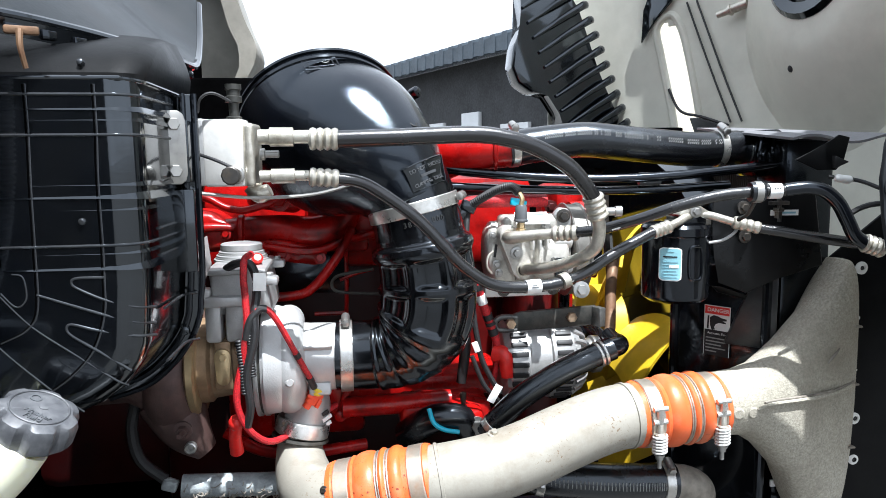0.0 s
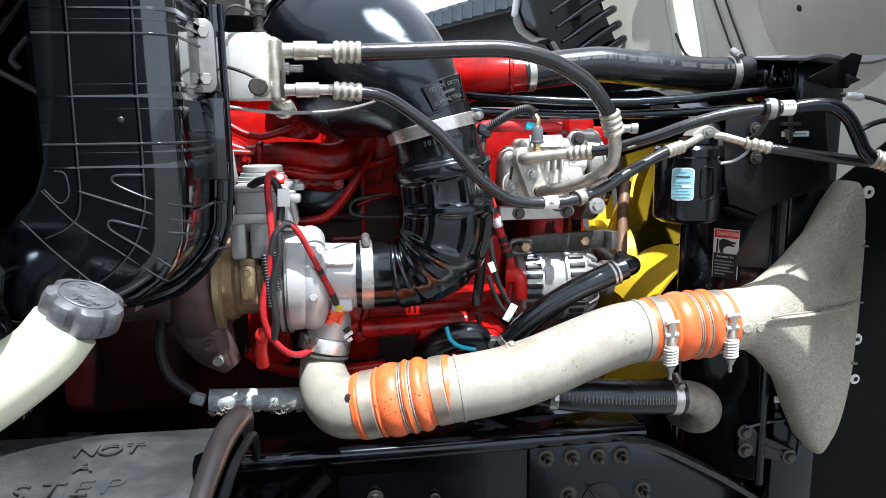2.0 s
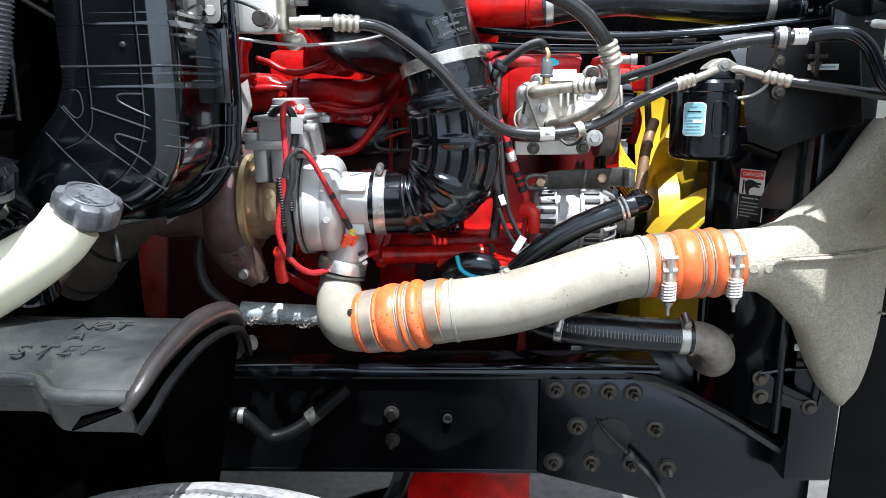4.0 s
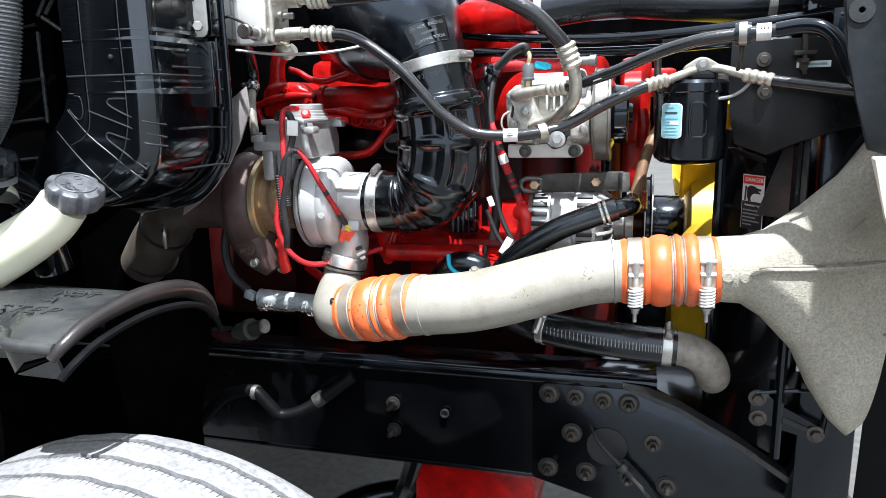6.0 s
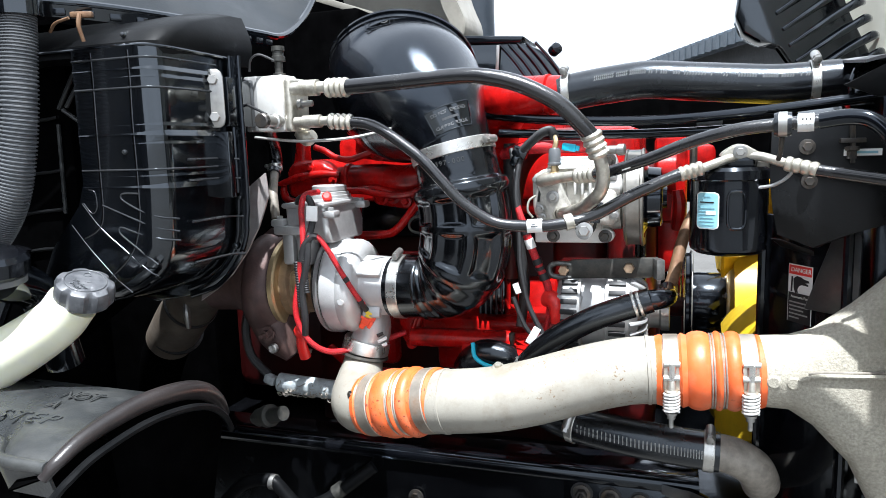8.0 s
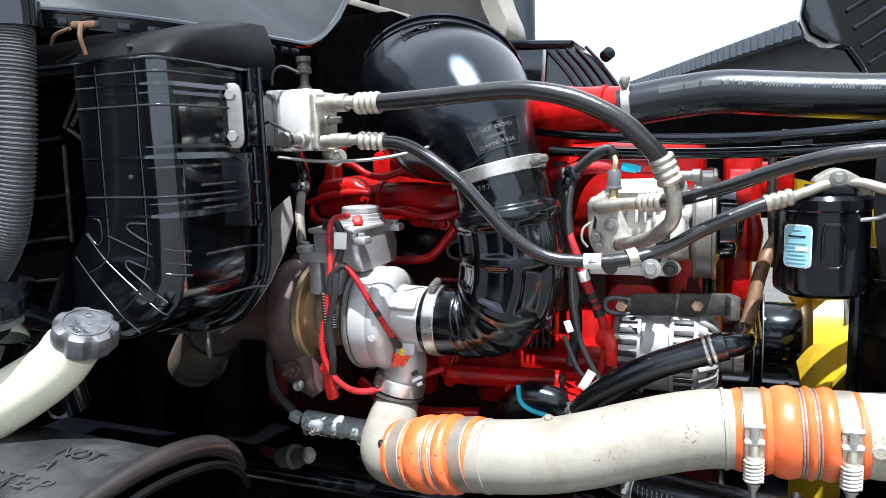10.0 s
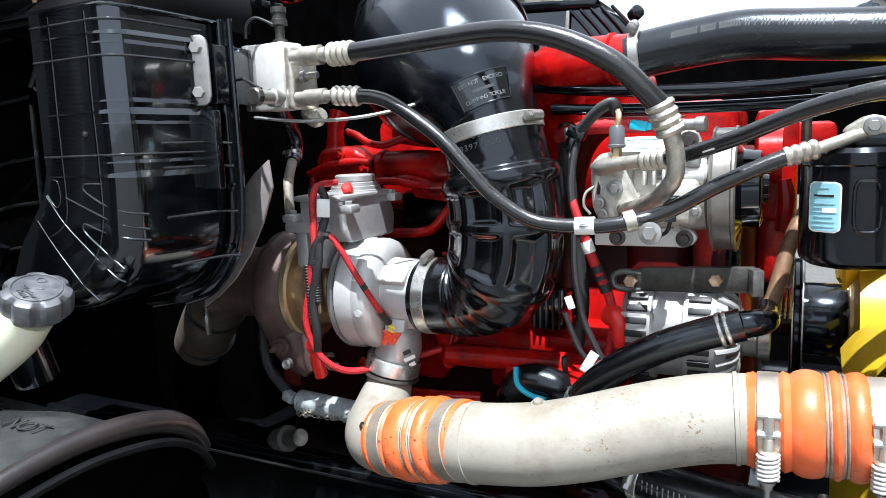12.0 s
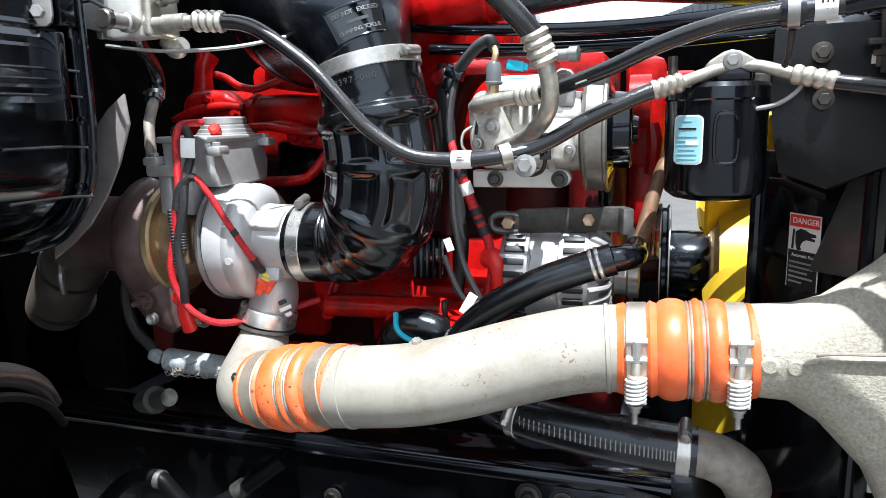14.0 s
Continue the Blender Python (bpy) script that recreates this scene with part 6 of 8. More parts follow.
    part("teal_field", box(B(), (0.164, 1.4055, 1.4240), (0.036, 0.010, 0.0012), (50, 0, 0), 0), TEAL, lab)
    part("print_bar", box(B(), (0.158, 1.4125, 1.4325), (0.044, 0.004, 0.0012), (50, 0, 0), 0), LABEL_INK, lab)


compressor()


def alternator():
    t = thing("alternator", (0.21, 1.49, 1.08), "aluminium alternator with cooling slots and black pulley", "alternator")
    Y, Z = 1.495, 1.165
    b = B()
    lathe(b, (0.118, Y, Z), (1, 0, 0), [(0, 0.040), (0.004, 0.060), (0.014, 0.070), (0.045, 0.072), (0.047, 0.066), (0.085, 0.066), (0.087, 0.072), (0.12, 0.072), (0.14, 0.060), (0.146, 0.035), (0.15, 0.02)], 48)
    part("body", b, CAST, t)
    for k in range(14):
        a = radians(90 + k * 14)
        for x in (0.145, 0.225):
            b = box(B(), (x, Y + 0.0715 * math.cos(a), Z + 0.0715 * math.sin(a)), (0.028, 0.0085, 0.0085), (math.degrees(a), 0, 0), 0.001)
            part("slot", b, INK, t, "dark cooling slot")
    for k in range(10):
        a = radians(110 + k * 16)
        b = tube(B(), [(0.245, Y + 0.069 * math.cos(a), Z + 0.069 * math.sin(a)), (0.266, Y + 0.055 * math.cos(a), Z + 0.055 * math.sin(a)), (0.27, Y + 0.04 * math.cos(a), Z + 0.04 * math.sin(a))], 0.0045, 8)
        part("end_rib", b, CAST, t)
    b = lathe(B(), (0.268, Y, Z), (1, 0, 0), [(0, 0.030), (0.002, 0.034), (0.006, 0.034), (0.008, 0.030), (0.024, 0.030), (0.027, 0.034), (0.040, 0.034), (0.041, 0.02)], 36)
    part("pulley", b, ZINC, t, "grooved steel pulley")
    b = B()
    tube(b, [(0.105, 1.45, 1.19), (0.12, 1.438, 1.185), (0.125, 1.436, 1.15)], [0.016, 0.014, 0.012], 12)
    part("terminal_boot", b, RED_PL, t, "red terminal boot")
    b = B()
    box(b, (0.145, 1.437, 1.165), (0.045, 0.012, 0.07), bev=0.004)
    part("rear_cover", b, CAST, t)
    # bracket above
    b = B()
    prism(b, [(0.140, 1.455, 1.224), (0.272, 1.455, 1.229), (0.290, 1.455, 1.232), (0.290, 1.455, 1.264), (0.150, 1.455, 1.258), (0.135, 1.455, 1.252)], (0, 0.010, 0), 0.002)
    br = part("bracket", b, DARK_STEEL, t, "dark steel mounting bracket")
    part("slot_loop", tube(B(), [(0.146, 1.459, 1.249), (0.122, 1.459, 1.250), (0.110, 1.459, 1.246), (0.107, 1.459, 1.238), (0.111, 1.459, 1.229), (0.124, 1.459, 1.226), (0.146, 1.459, 1.227)], 0.0048, 10), BRACKET_GREY, br, "rounded slotted end")
    for x, z in ((0.133, 1.239), (0.243, 1.246)):
        part("bolt", bolt(B(), (x, 1.453, z), (0, -1, 0), 0.0092, 0.008, washer=False), BRASS, br, "rusty zinc hex bolt")
    part("end_fold", box(B(), (0.291, 1.448, 1.246), (0.014, 0.022, 0.034), (0, 0, 20), 0.002), BRACKET_GREY, br, "scuffed folded end")
    b = B()
    box(b, (0.15, 1.50, 1.215), (0.03, 0.05, 0.05), bev=0.006)
    box(b, (0.245, 1.50, 1.215), (0.03, 0.05, 0.05), bev=0.006)
    part("ears", b, CAST, t)
    b = tube(B(), [(0.303, 1.432, 1.212), (0.311, 1.445, 1.226), (0.318, 1.462, 1.252), (0.326, 1.482, 1.285), (0.338, 1.505, 1.318), (0.352, 1.53, 1.34)], 0.0100, 14)
    part("return_pipe", b, RUST, t, "brownish bent steel pipe")


alternator()


def lower_hose():
    t = thing("coolant_hose", (0.12, 1.38, 1.1), "black rubber coolant hose with a bright clamp", "hose")
    pts = [(0.075, 1.372, 1.075), (0.090, 1.365, 1.100), (0.130, 1.358, 1.140), (0.185, 1.355, 1.175), (0.235, 1.358, 1.196), (0.282, 1.362, 1.212)]
    part("rubber_hose", tube(B(), pts, 0.0195, 22, 8), RUBBER, t)
    w = Vector((0.05, 0.005, 0.017))
    for d in (0, 0.008):
        band(t, Vector((0.258, 1.360, 1.203)) + w.normalized() * d, w, 0.0195, 0.005, label="bright wire clamp")
    b = tube(B(), [(0.278, 1.362, 1.211), (0.296, 1.370, 1.213), (0.306, 1.390, 1.212), (0.306, 1.415, 1.212), (0.305, 1.436, 1.216)], [0.0165, 0.016, 0.015, 0.0140, 0.0130], 16)
    part("pipe_stub", b, BLACK_GLOSS, t, "black painted pipe stub")
    w2 = Vector((0.02, -0.01, 0.03))
    band(t, (0.084, 1.368, 1.090), w2, 0.0195, 0.012)


lower_hose()


def radiator_hose():
    t = thing("radiator_hose", (0.3, 1.45, 1.5), "thick black radiator hose with pale print and clamps", "hose")
    pts = [(0.128, 1.458, 1.538), (0.17, 1.460, 1.545), (0.22, 1.460, 1.551), (0.27, 1.458, 1.554), (0.33, 1.456, 1.548), (0.40, 1.455, 1.541), (0.46, 1.455, 1.536), (0.515, 1.456, 1.537), (0.545, 1.456, 1.538)]
    part("rubber_hose", tube(B(), pts, 0.0302, 32, 8), RUBBER, t)
    line = spline(pts, 16)
    b = B()
    rnd = random.Random(3)
    for i in range(22, 108):
        if rnd.random() < 0.85:
            p = line[i]
            d = (line[i + 1] - line[i - 1]).normalized()
            for a in (18, 27):
                n = Vector((0, -math.cos(radians(a)), math.sin(radians(a))))
                q = p + n * 0.0304
                tube(b, [q - d * 0.0010 - Vector((0, 0, 0.0018)), q + d * 0.0010 + Vector((0, 0, 0.0018))], 0.00065, 4)
    tagged(part("printed_line", b, PALE_INK, t, "row of pale printed marks"), kind="stuff")
    band(t, (0.140, 1.458, 1.541), (1, 0, 0.08), 0.0302, 0.013, screw=(0.2, -0.3, 1), label="worn stainless band clamp")
    band(t, (0.510, 1.456, 1.537), (1, 0.0, 0.02), 0.0302, 0.013, screw=(0, -0.45, 1), label="stainless band clamp with brass screw")
    part("radiator_neck", tube(B(), [(0.53, 1.456, 1.538), (0.57, 1.456, 1.540), (0.62, 1.456, 1.542)], [0.029, 0.028, 0.028], 24), BLACK_GLOSS, t, "glossy black radiator neck")


radiator_hose()


def rods():
    b = tube(B(), [(-0.03, 1.50, 1.515), (0.10, 1.45, 1.498), (0.26, 1.42, 1.488), (0.40, 1.40, 1.492), (0.55, 1.39, 1.505), (0.64, 1.385, 1.515)], 0.0080, 14)
    solo("steel_rod", b, BLACK_GLOSS, "long glossy black radiator support rod", "rod")
    t = thing("coolant_line", (0.3, 1.43, 1.46), "thin black line under the radiator hose", "pipe")
    b = tube(B(), [(0.02, 1.47, 1.478), (0.18, 1.45, 1.470), (0.34, 1.42, 1.468), (0.50, 1.40, 1.475)], 0.0075, 12)
    part("pipe", b, BLACK_GLOSS, t)
    b = lathe(B(), (0.345, 1.415, 1.487), (1, -0.1, 0.02), [(0, 0.0096), (0, 0.0104), (0.036, 0.0104), (0.036, 0.0096)], 16)
    part("sticker", b, CONDUIT, t, "faded grey sticker")


rods()


def drier():
    t = thing("receiver_drier", (0.402, 1.372, 1.28), "glossy black receiver drier can with a pale blue label", "drier")
    C = Vector((0.390, 1.366, 0))
    b = lathe(B(), C + Vector((0, 0, 1.286)), (0, 0, 1), [(0, 0.03), (0.003, 0.044), (0.009, 0.0525), (0.014, 0.0540), (0.110, 0.0540), (0.112, 0.056), (0.124, 0.056), (0.129, 0.052), (0.131, 0.03)], 56)
    can = part("can", b, BLACK_GLOSS, t)
    part("neck", box(B(), (0.402, 1.352, 1.424), (0.040, 0.050, 0.020), bev=0.004), BLACK_GLOSS, t, "black neck on the lid")
    b = B()
    prism(b, [(0.374, 1.326, 1.431), (0.378, 1.326, 1.437), (0.392, 1.326, 1.446), (0.400, 1.326, 1.448), (0.409, 1.326, 1.446), (0.424, 1.326, 1.437), (0.428, 1.326, 1.431), (0.402, 1.326, 1.427)], (0, 0.034, 0), 0.002)
    head = part("head_fitting", b, ALU_TUBE, t, "pale pipe block on the neck")
    part("bolt", bolt(B(), (0.401, 1.3245, 1.4365), (0, -1, 0), 0.0062, 0.005), ZINC, head)
    for x in (0.378, 0.43):
        b = lathe(B(), (x, 1.355, 1.412), (0, 0, 1), [(0, 0.013), (0.010, 0.013), (0.011, 0.010), (0.016, 0.010)], 12)
        part("stub", b, DARK_STEEL, head)
    # raised oval on the can
    b = B()
    ang0 = math.atan2(-0.99, 0.14)
    pts = []
    for k in range(25):
        a = 2 * math.pi * k / 24
        th = ang0 + 0.22 * math.copysign(abs(math.cos(a)) ** 0.5, math.cos(a)) + 0.0
        zz = 1.356 + 0.027 * math.copysign(abs(math.sin(a)) ** 0.5, math.sin(a))
        pts.append(C + Vector((0.0544 * math.cos(th), 0.0544 * math.sin(th), zz)))
    tube(b, pts, 0.0022, 8, 2)
    part("embossed_oval", b, BLACK_GLOSS, can)

    def on_can(th0, th1, z0, z1, r, name, material, parent, label=""):
        bb = B()
        sheet(bb, lambda u, v: C + Vector((r * math.cos(th0 + (th1 - th0) * u), r * math.sin(th0 + (th1 - th0) * u), z0 + (z1 - z0) * v)), 8, 1, 0.0005)
        return part(name, bb, material, parent, label)

    c0 = math.atan2(1.325 - C.y, 0.3615 - C.x)
    hw = 0.0175 / 0.054
    # rounded paper label
    def paper(w, h, r, lift, name, material, parent, label=""):
        bb = B()
        m = 0.006 * w / 0.0175

        def skin(u, v):
            e = abs(2 * v - 1) * h
            inset = 0.0
            if e > h - m:
                q = (e - (h - m)) / m
                inset = m * (1 - math.sqrt(max(0.0, 1 - q * q)))
            x = (2 * u - 1) * (w - inset)
            th = c0 + x / 0.054
            return C + Vector((lift * math.cos(th), lift * math.sin(th), 1.3545 + (2 * v - 1) * h))

        sheet(bb, skin, 10, 24, 0.0004)
        return part(name, bb, material, parent, label)

    lab = paper(0.0175, 0.0265, 0.006, 0.0548, "label", WHITE, can, "pale blue paper label with rounded corners")
    paper(0.0160, 0.0250, 0.005, 0.0552, "blue_field", TEAL, lab)
    for z, w in ((1.3745, 0.35), (1.358, 0.75), (1.3535, 0.7), (1.349, 0.75), (1.344, 0.6), (1.339, 0.75), (1.334, 0.7)):
        on_can(c0 - hw * w, c0 + hw * w * 0.9, z - 0.0005, z + 0.0005, 0.0555, "print_bar", LABEL_INK, lab)
    on_can(c0 - hw * 0.6, c0 + hw * 0.6, 1.3655, 1.3675, 0.0555, "arrow_bar", INK, lab)
    on_can(c0 - hw * 0.05, c0 + hw * 0.75, 1.349, 1.354, 0.0556, "white_box", WHITE, lab)


drier()


def drier_bracket():
    t = thing("radiator_bracket", (0.48, 1.35, 1.33), "black steel bracket plate with bolts beside the drier", "bracket")
    b = B()
    prism(b, [(0.441, 1.346, 1.470), (0.60, 1.318, 1.470), (0.62, 1.318, 1.345), (0.545, 1.326, 1.325), (0.500, 1.334, 1.300), (0.452, 1.342, 1.318), (0.446, 1.344, 1.36), (0.442, 1.346, 1.40)], (0.006, 0.008, 0), 0.002)
    part("plate", b, BRACKET_BLACK, t)
    part("fold", prism(B(), [(0.446, 1.345, 1.312), (0.458, 1.337, 1.312), (0.500, 1.333, 1.296), (0.502, 1.340, 1.288), (0.460, 1.352, 1.300)], (0, 0.006, 0), 0.001), HOUSING, t, "black folded lower edge")
    for x, z in ((0.490, 1.394), (0.486, 1.441)):
        part("bolt", bolt(B(), (x, 1.331, z), (0, -1, 0), 0.0068, 0.006), BOLT, t, "dull hex bolt")
    part("sticker", box(B(), (0.551, 1.3215, 1.432), (0.044, 0.002, 0.009), (0, 0, -8), 0), WHITE, t, "small white sticker with faint print")
    part("print_bar", box(B(), (0.553, 1.3195, 1.432), (0.030, 0.0008, 0.003), (0, 0, -8), 0), LABEL_INK, t)
    b = tube(B(), [(0.536, 1.318, 1.478), (0.537, 1.316, 1.455), (0.538, 1.314, 1.418)], [0.0035, 0.0035, 0.003], 10)
    box(b, (0.537, 1.316, 1.448), (0.030, 0.012, 0.006), bev=0.001)
    lathe(b, (0.537, 1.316, 1.424), (0, 0, 1), [(0, 0.006), (0.010, 0.006), (0.011, 0.009), (0.016, 0.009)], 6)
    part("hanger", b, BOLT, t, "threaded hanger with nuts")
    part("strap", tube(B(), [(0.420, 1.33, 1.385), (0.445, 1.322, 1.390), (0.462, 1.316, 1.402), (0.470, 1.312, 1.418)], 0.0025, 8), CAST, t, "thin bright strap")


drier_bracket()


def shroud():
    t = thing("fan_shroud", (0.5, 1.42, 0.9), "black fan shroud panels beside the radiator", "shroud")
    b = B()
    prism(b, [(0.455, 1.482, 0.80), (0.545, 1.360, 0.80), (0.545, 1.360, 1.335), (0.455, 1.482, 1.335)], (0.006, 0.006, 0), 0.002)
    part("side_panel", b, BLACK_GLOSS, t)
    b = B()
    prism(b, [(0.50, 1.395, 1.20), (0.56, 1.34, 1.20), (0.56, 1.34, 1.335), (0.535, 1.36, 1.335)], (0.004, 0.012, 0), 0.002)
    part("grey_panel", b, GUARD, t, "dull grey side panel")
    b = B()
    for x, y in ((0.452, 1.486), (0.548, 1.352)):
        tube(b, [(x, y, 0.80), (x, y, 1.0), (x, y, 1.335)], 0.008, 10)
    part("edge_flange", b, BLACK_GLOSS, t)
    b = lathe(B(), (0.525, 1.86, 1.10), (1, 0, 0), [(0.0, 0.415), (0.0, 0.43), (0.075, 0.445), (0.075, 0.43), (0.02, 0.415)], 64)
    part("ring", b, BLACK_PL, t, "black round fan ring")
    # warning label
    rt = Vector((0.0265, -0.0375, 0)).normalized()
    n = rt.cross(Vector((0, 0, 1)))
    n = -n if n.y > 0 else n
    c = Vector((0.5005, 1.4195, 1.2165)) + n * 0.0035
    up = Vector((0, 0, 1))

    def plate(name, material, cx, cz, w, h, lift, parent, label=""):
        bb = B()
        o = c + rt * cx + up * cz + n * lift
        prism(bb, [o + rt * sx * w / 2 + up * sz * h / 2 for sx, sz in ((-1, -1), (1, -1), (1, 1), (-1, 1))], n * 0.0005)
        return part(name, bb, material, parent, label)

    lab = plate("warning_label", WHITE, 0, 0.001, 0.047, 0.090, 0, t, "white, red and black fan warning label")
    plate("red_header", INK_RED, 0, 0.0375, 0.044, 0.014, 0.0006, lab)
    plate("black_panel", INK, 0, -0.021, 0.044, 0.046, 0.0006, lab)
    writing("header_words", "DANGER", 0.0098, c + up * 0.0375 + n * 0.0014 + rt * 0.002, rt, up, WHITE, lab, 0.0002)
    writing("label_words", "Automatic Fan", 0.0056, c - up * 0.004 + n * 0.0014, rt, up, WHITE, lab, 0.0002)
    for k, w in enumerate((0.034, 0.036, 0.028, 0.036, 0.020)):
        plate("text_bar", PALE_INK, (w - 0.038) / 2, -0.0125 - k * 0.006, w, 0.0022, 0.0012, lab)
    hand = [(-0.013, 0.024), (-0.006, 0.0285), (0.002, 0.0275), (0.008, 0.025), (0.017, 0.024), (0.018, 0.021), (0.010, 0.0195), (0.016, 0.018), (0.016, 0.0155), (0.004, 0.016), (-0.002, 0.013), (-0.005, 0.007), (-0.003, 0.003), (-0.009, 0.002), (-0.012, 0.010)]
    part("hand_picture", prism(B(), [c + rt * hx + up * hz + n * 0.0006 for hx, hz in hand], n * 0.0005), INK, lab, "black warning picture")
    part("blade_picture", prism(B(), [c + rt * hx + up * hz + n * 0.0006 for hx, hz in ((-0.017, 0.027), (-0.014, 0.027), (-0.015, 0.003), (-0.018, 0.003))], n * 0.0005), INK, lab)


shroud()


def radiator():
    t = thing("radiator", (0.62, 1.86, 0.7), "large radiator with dark dusty core and black side tank", "radiator")
    b = B()
    box(b, (0.63, 1.90, 1.12), (0.05, 0.86, 0.80), bev=0.004)
    part("core", b, CORE, t, "brownish finned core")
    b = B()
    for i in range(120):
        y = 1.49 + i * 0.0066
        box(b, (0.604, y, 1.12), (0.004, 0.0022, 0.78), bev=0)
    tagged(part("fin_core", b, CORE, t), kind="stuff")
    b = B()
    box(b, (0.625, 1.41, 1.12), (0.09, 0.09, 0.86), bev=0.01)
    part("side_tank", b, FRAME_BLACK, t, "black side frame")
    b = B()
    box(b, (0.63, 1.92, 1.520), (0.10, 0.94, 0.05), bev=0.012)
    part("top_tank", b, BLACK_PL, t, "black plastic top tank")
    for i in range(5):
        x = 0.556 + i * 0.022
        part("tank_rib", tube(B(), [(x, 1.40, 1.500), (x - 0.010, 1.388, 1.522), (x - 0.002, 1.396, 1.548), (x + 0.012, 1.43, 1.556)], 0.0035, 8), BLACK_GLOSS, t, "glossy moulded rib")
    part("tank_end", box(B(), (0.605, 1.435, 1.518), (0.12, 0.07, 0.06), (0, -3, 0), 0.012), BLACK_PL, t, "black plastic tank end")
    b = B()
    box(b, (0.594, 1.352, 0.960), (0.050, 0.004, 0.012), bev=0.001)
    part("maker_bar", b, WHITE, t, "small pale plate")


radiator()


def fan():
    C = Vector((0.455, 1.86, 1.10))
    t = thing("cooling_fan", (0.437, 1.86, 0.72), "yellow moulded cooling fan with broad curved blades", "fan")
    b = lathe(B(), C, (1, 0, 0), [(-0.03, 0.10), (-0.025, 0.125), (0.025, 0.125), (0.03, 0.10)], 40)
    part("hub", b, YELLOW, t)
    for k in range(7):
        a0 = radians(k * 360 / 7 + 12)
        b = B()

        def blade(u, v, a0=a0):
            r = 0.11 + 0.200 * u
            w = 0.13 + 0.05 * u
            tw = radians(50 - 14 * u)
            s = (v - 0.5) * w
            ax = -s * math.sin(tw) - 0.016 * math.sin(math.pi * v)
            a = a0 + s * math.cos(tw) / r + 0.18 * u * u
            return C + Vector((ax, r * math.cos(a), r * math.sin(a)))

        sheet(b, blade, 14, 10, 0.006)
        part("blade", b, YELLOW, t)


fan()


def fan_drive():
    t = thing("fan_drive", (0.36, 1.80, 0.95), "black fan drive drum with a thin pulley disc and belts", "fan drive")
    A = Vector((0, 1.86, 1.105))
    b = lathe(B(), A + Vector((0.330, 0, 0)), (1, 0, 0), [(0, 0.02), (0, 0.100), (0.002, 0.111), (0.005, 0.112), (0.008, 0.106), (0.014, 0.106), (0.017, 0.112), (0.021, 0.112), (0.023, 0.10), (0.023, 0.02)], 72)
    part("pulley_disc", b, BLACK_GLOSS, t, "thin black pulley disc")
    for x in (0.3345, 0.3495):
        part("disc_edge", lathe(B(), A + Vector((x, 0, 0)), (1, 0, 0), [(-0.0012, 0.1115), (-0.0010, 0.1128), (0.0010, 0.1128), (0.0012, 0.1115)], 72), PULLEY, t, "worn bright edge")
    b = lathe(B(), A + Vector((0.350, 0, 0)), (1, 0, 0), [(0, 0.058), (0.003, 0.063), (0.008, 0.064), (0.062, 0.064), (0.066, 0.062), (0.070, 0.058)], 64)
    part("drum", b, BLACK_GLOSS, t, "glossy black drum")
    b = lathe(B(), A + Vector((0.418, 0, 0)), (1, 0, 0), [(0, 0.05), (0, 0.067), (0.002, 0.069), (0.010, 0.069), (0.012, 0.067), (0.012, 0.05)], 64)
    part("hub_flange", b, BRASS_RING, t, "pale yellow hub flange")
    for k in range(8):
        a = radians(22 + k * 45)
        part("flange_bolt", bolt(B(), A + Vector((0.417, 0.060 * math.cos(a), 0.060 * math.sin(a))), (-1, 0, 0), 0.006, 0.006), BOLT, t)
    b = tube(B(), [A + Vector((0.20, 0, 0)), A + Vector((0.28, 0, 0)), A + Vector((0.335, 0, 0))], 0.035, 20)
    part("shaft", b, RED_SHADE, t, "bearing shaft in grimy red darkened to hold its shade")
    for x in (0.252, 0.262):
        b = tube(B(), [(x, 1.60, 1.10), (x, 1.545, 1.20), (x, 1.535, 1.33), (x, 1.56, 1.42)], 0.005, 8)
        part("belt", b, RUBBER, t, "black drive belt")
    # flat belt from the alternator pulley up to the disc
    for k in range(5):
        x = 0.306 + k * 0.006
        part("belt", tube(B(), [(x, 1.475, 1.192), (x + 0.001, 1.60, 1.204), (x + 0.002, 1.74, 1.212), (x + 0.003, 1.86, 1.216)], 0.0034, 8), RUBBER, t, "black ribbed belt")
    b = lathe(B(), (0.285, 1.60, 1.40), (1, 0, 0), [(0, 0.02), (0, 0.04), (0.03, 0.04), (0.03, 0.02)], 28)
    part("idler", b, RED, t)


fan_drive()


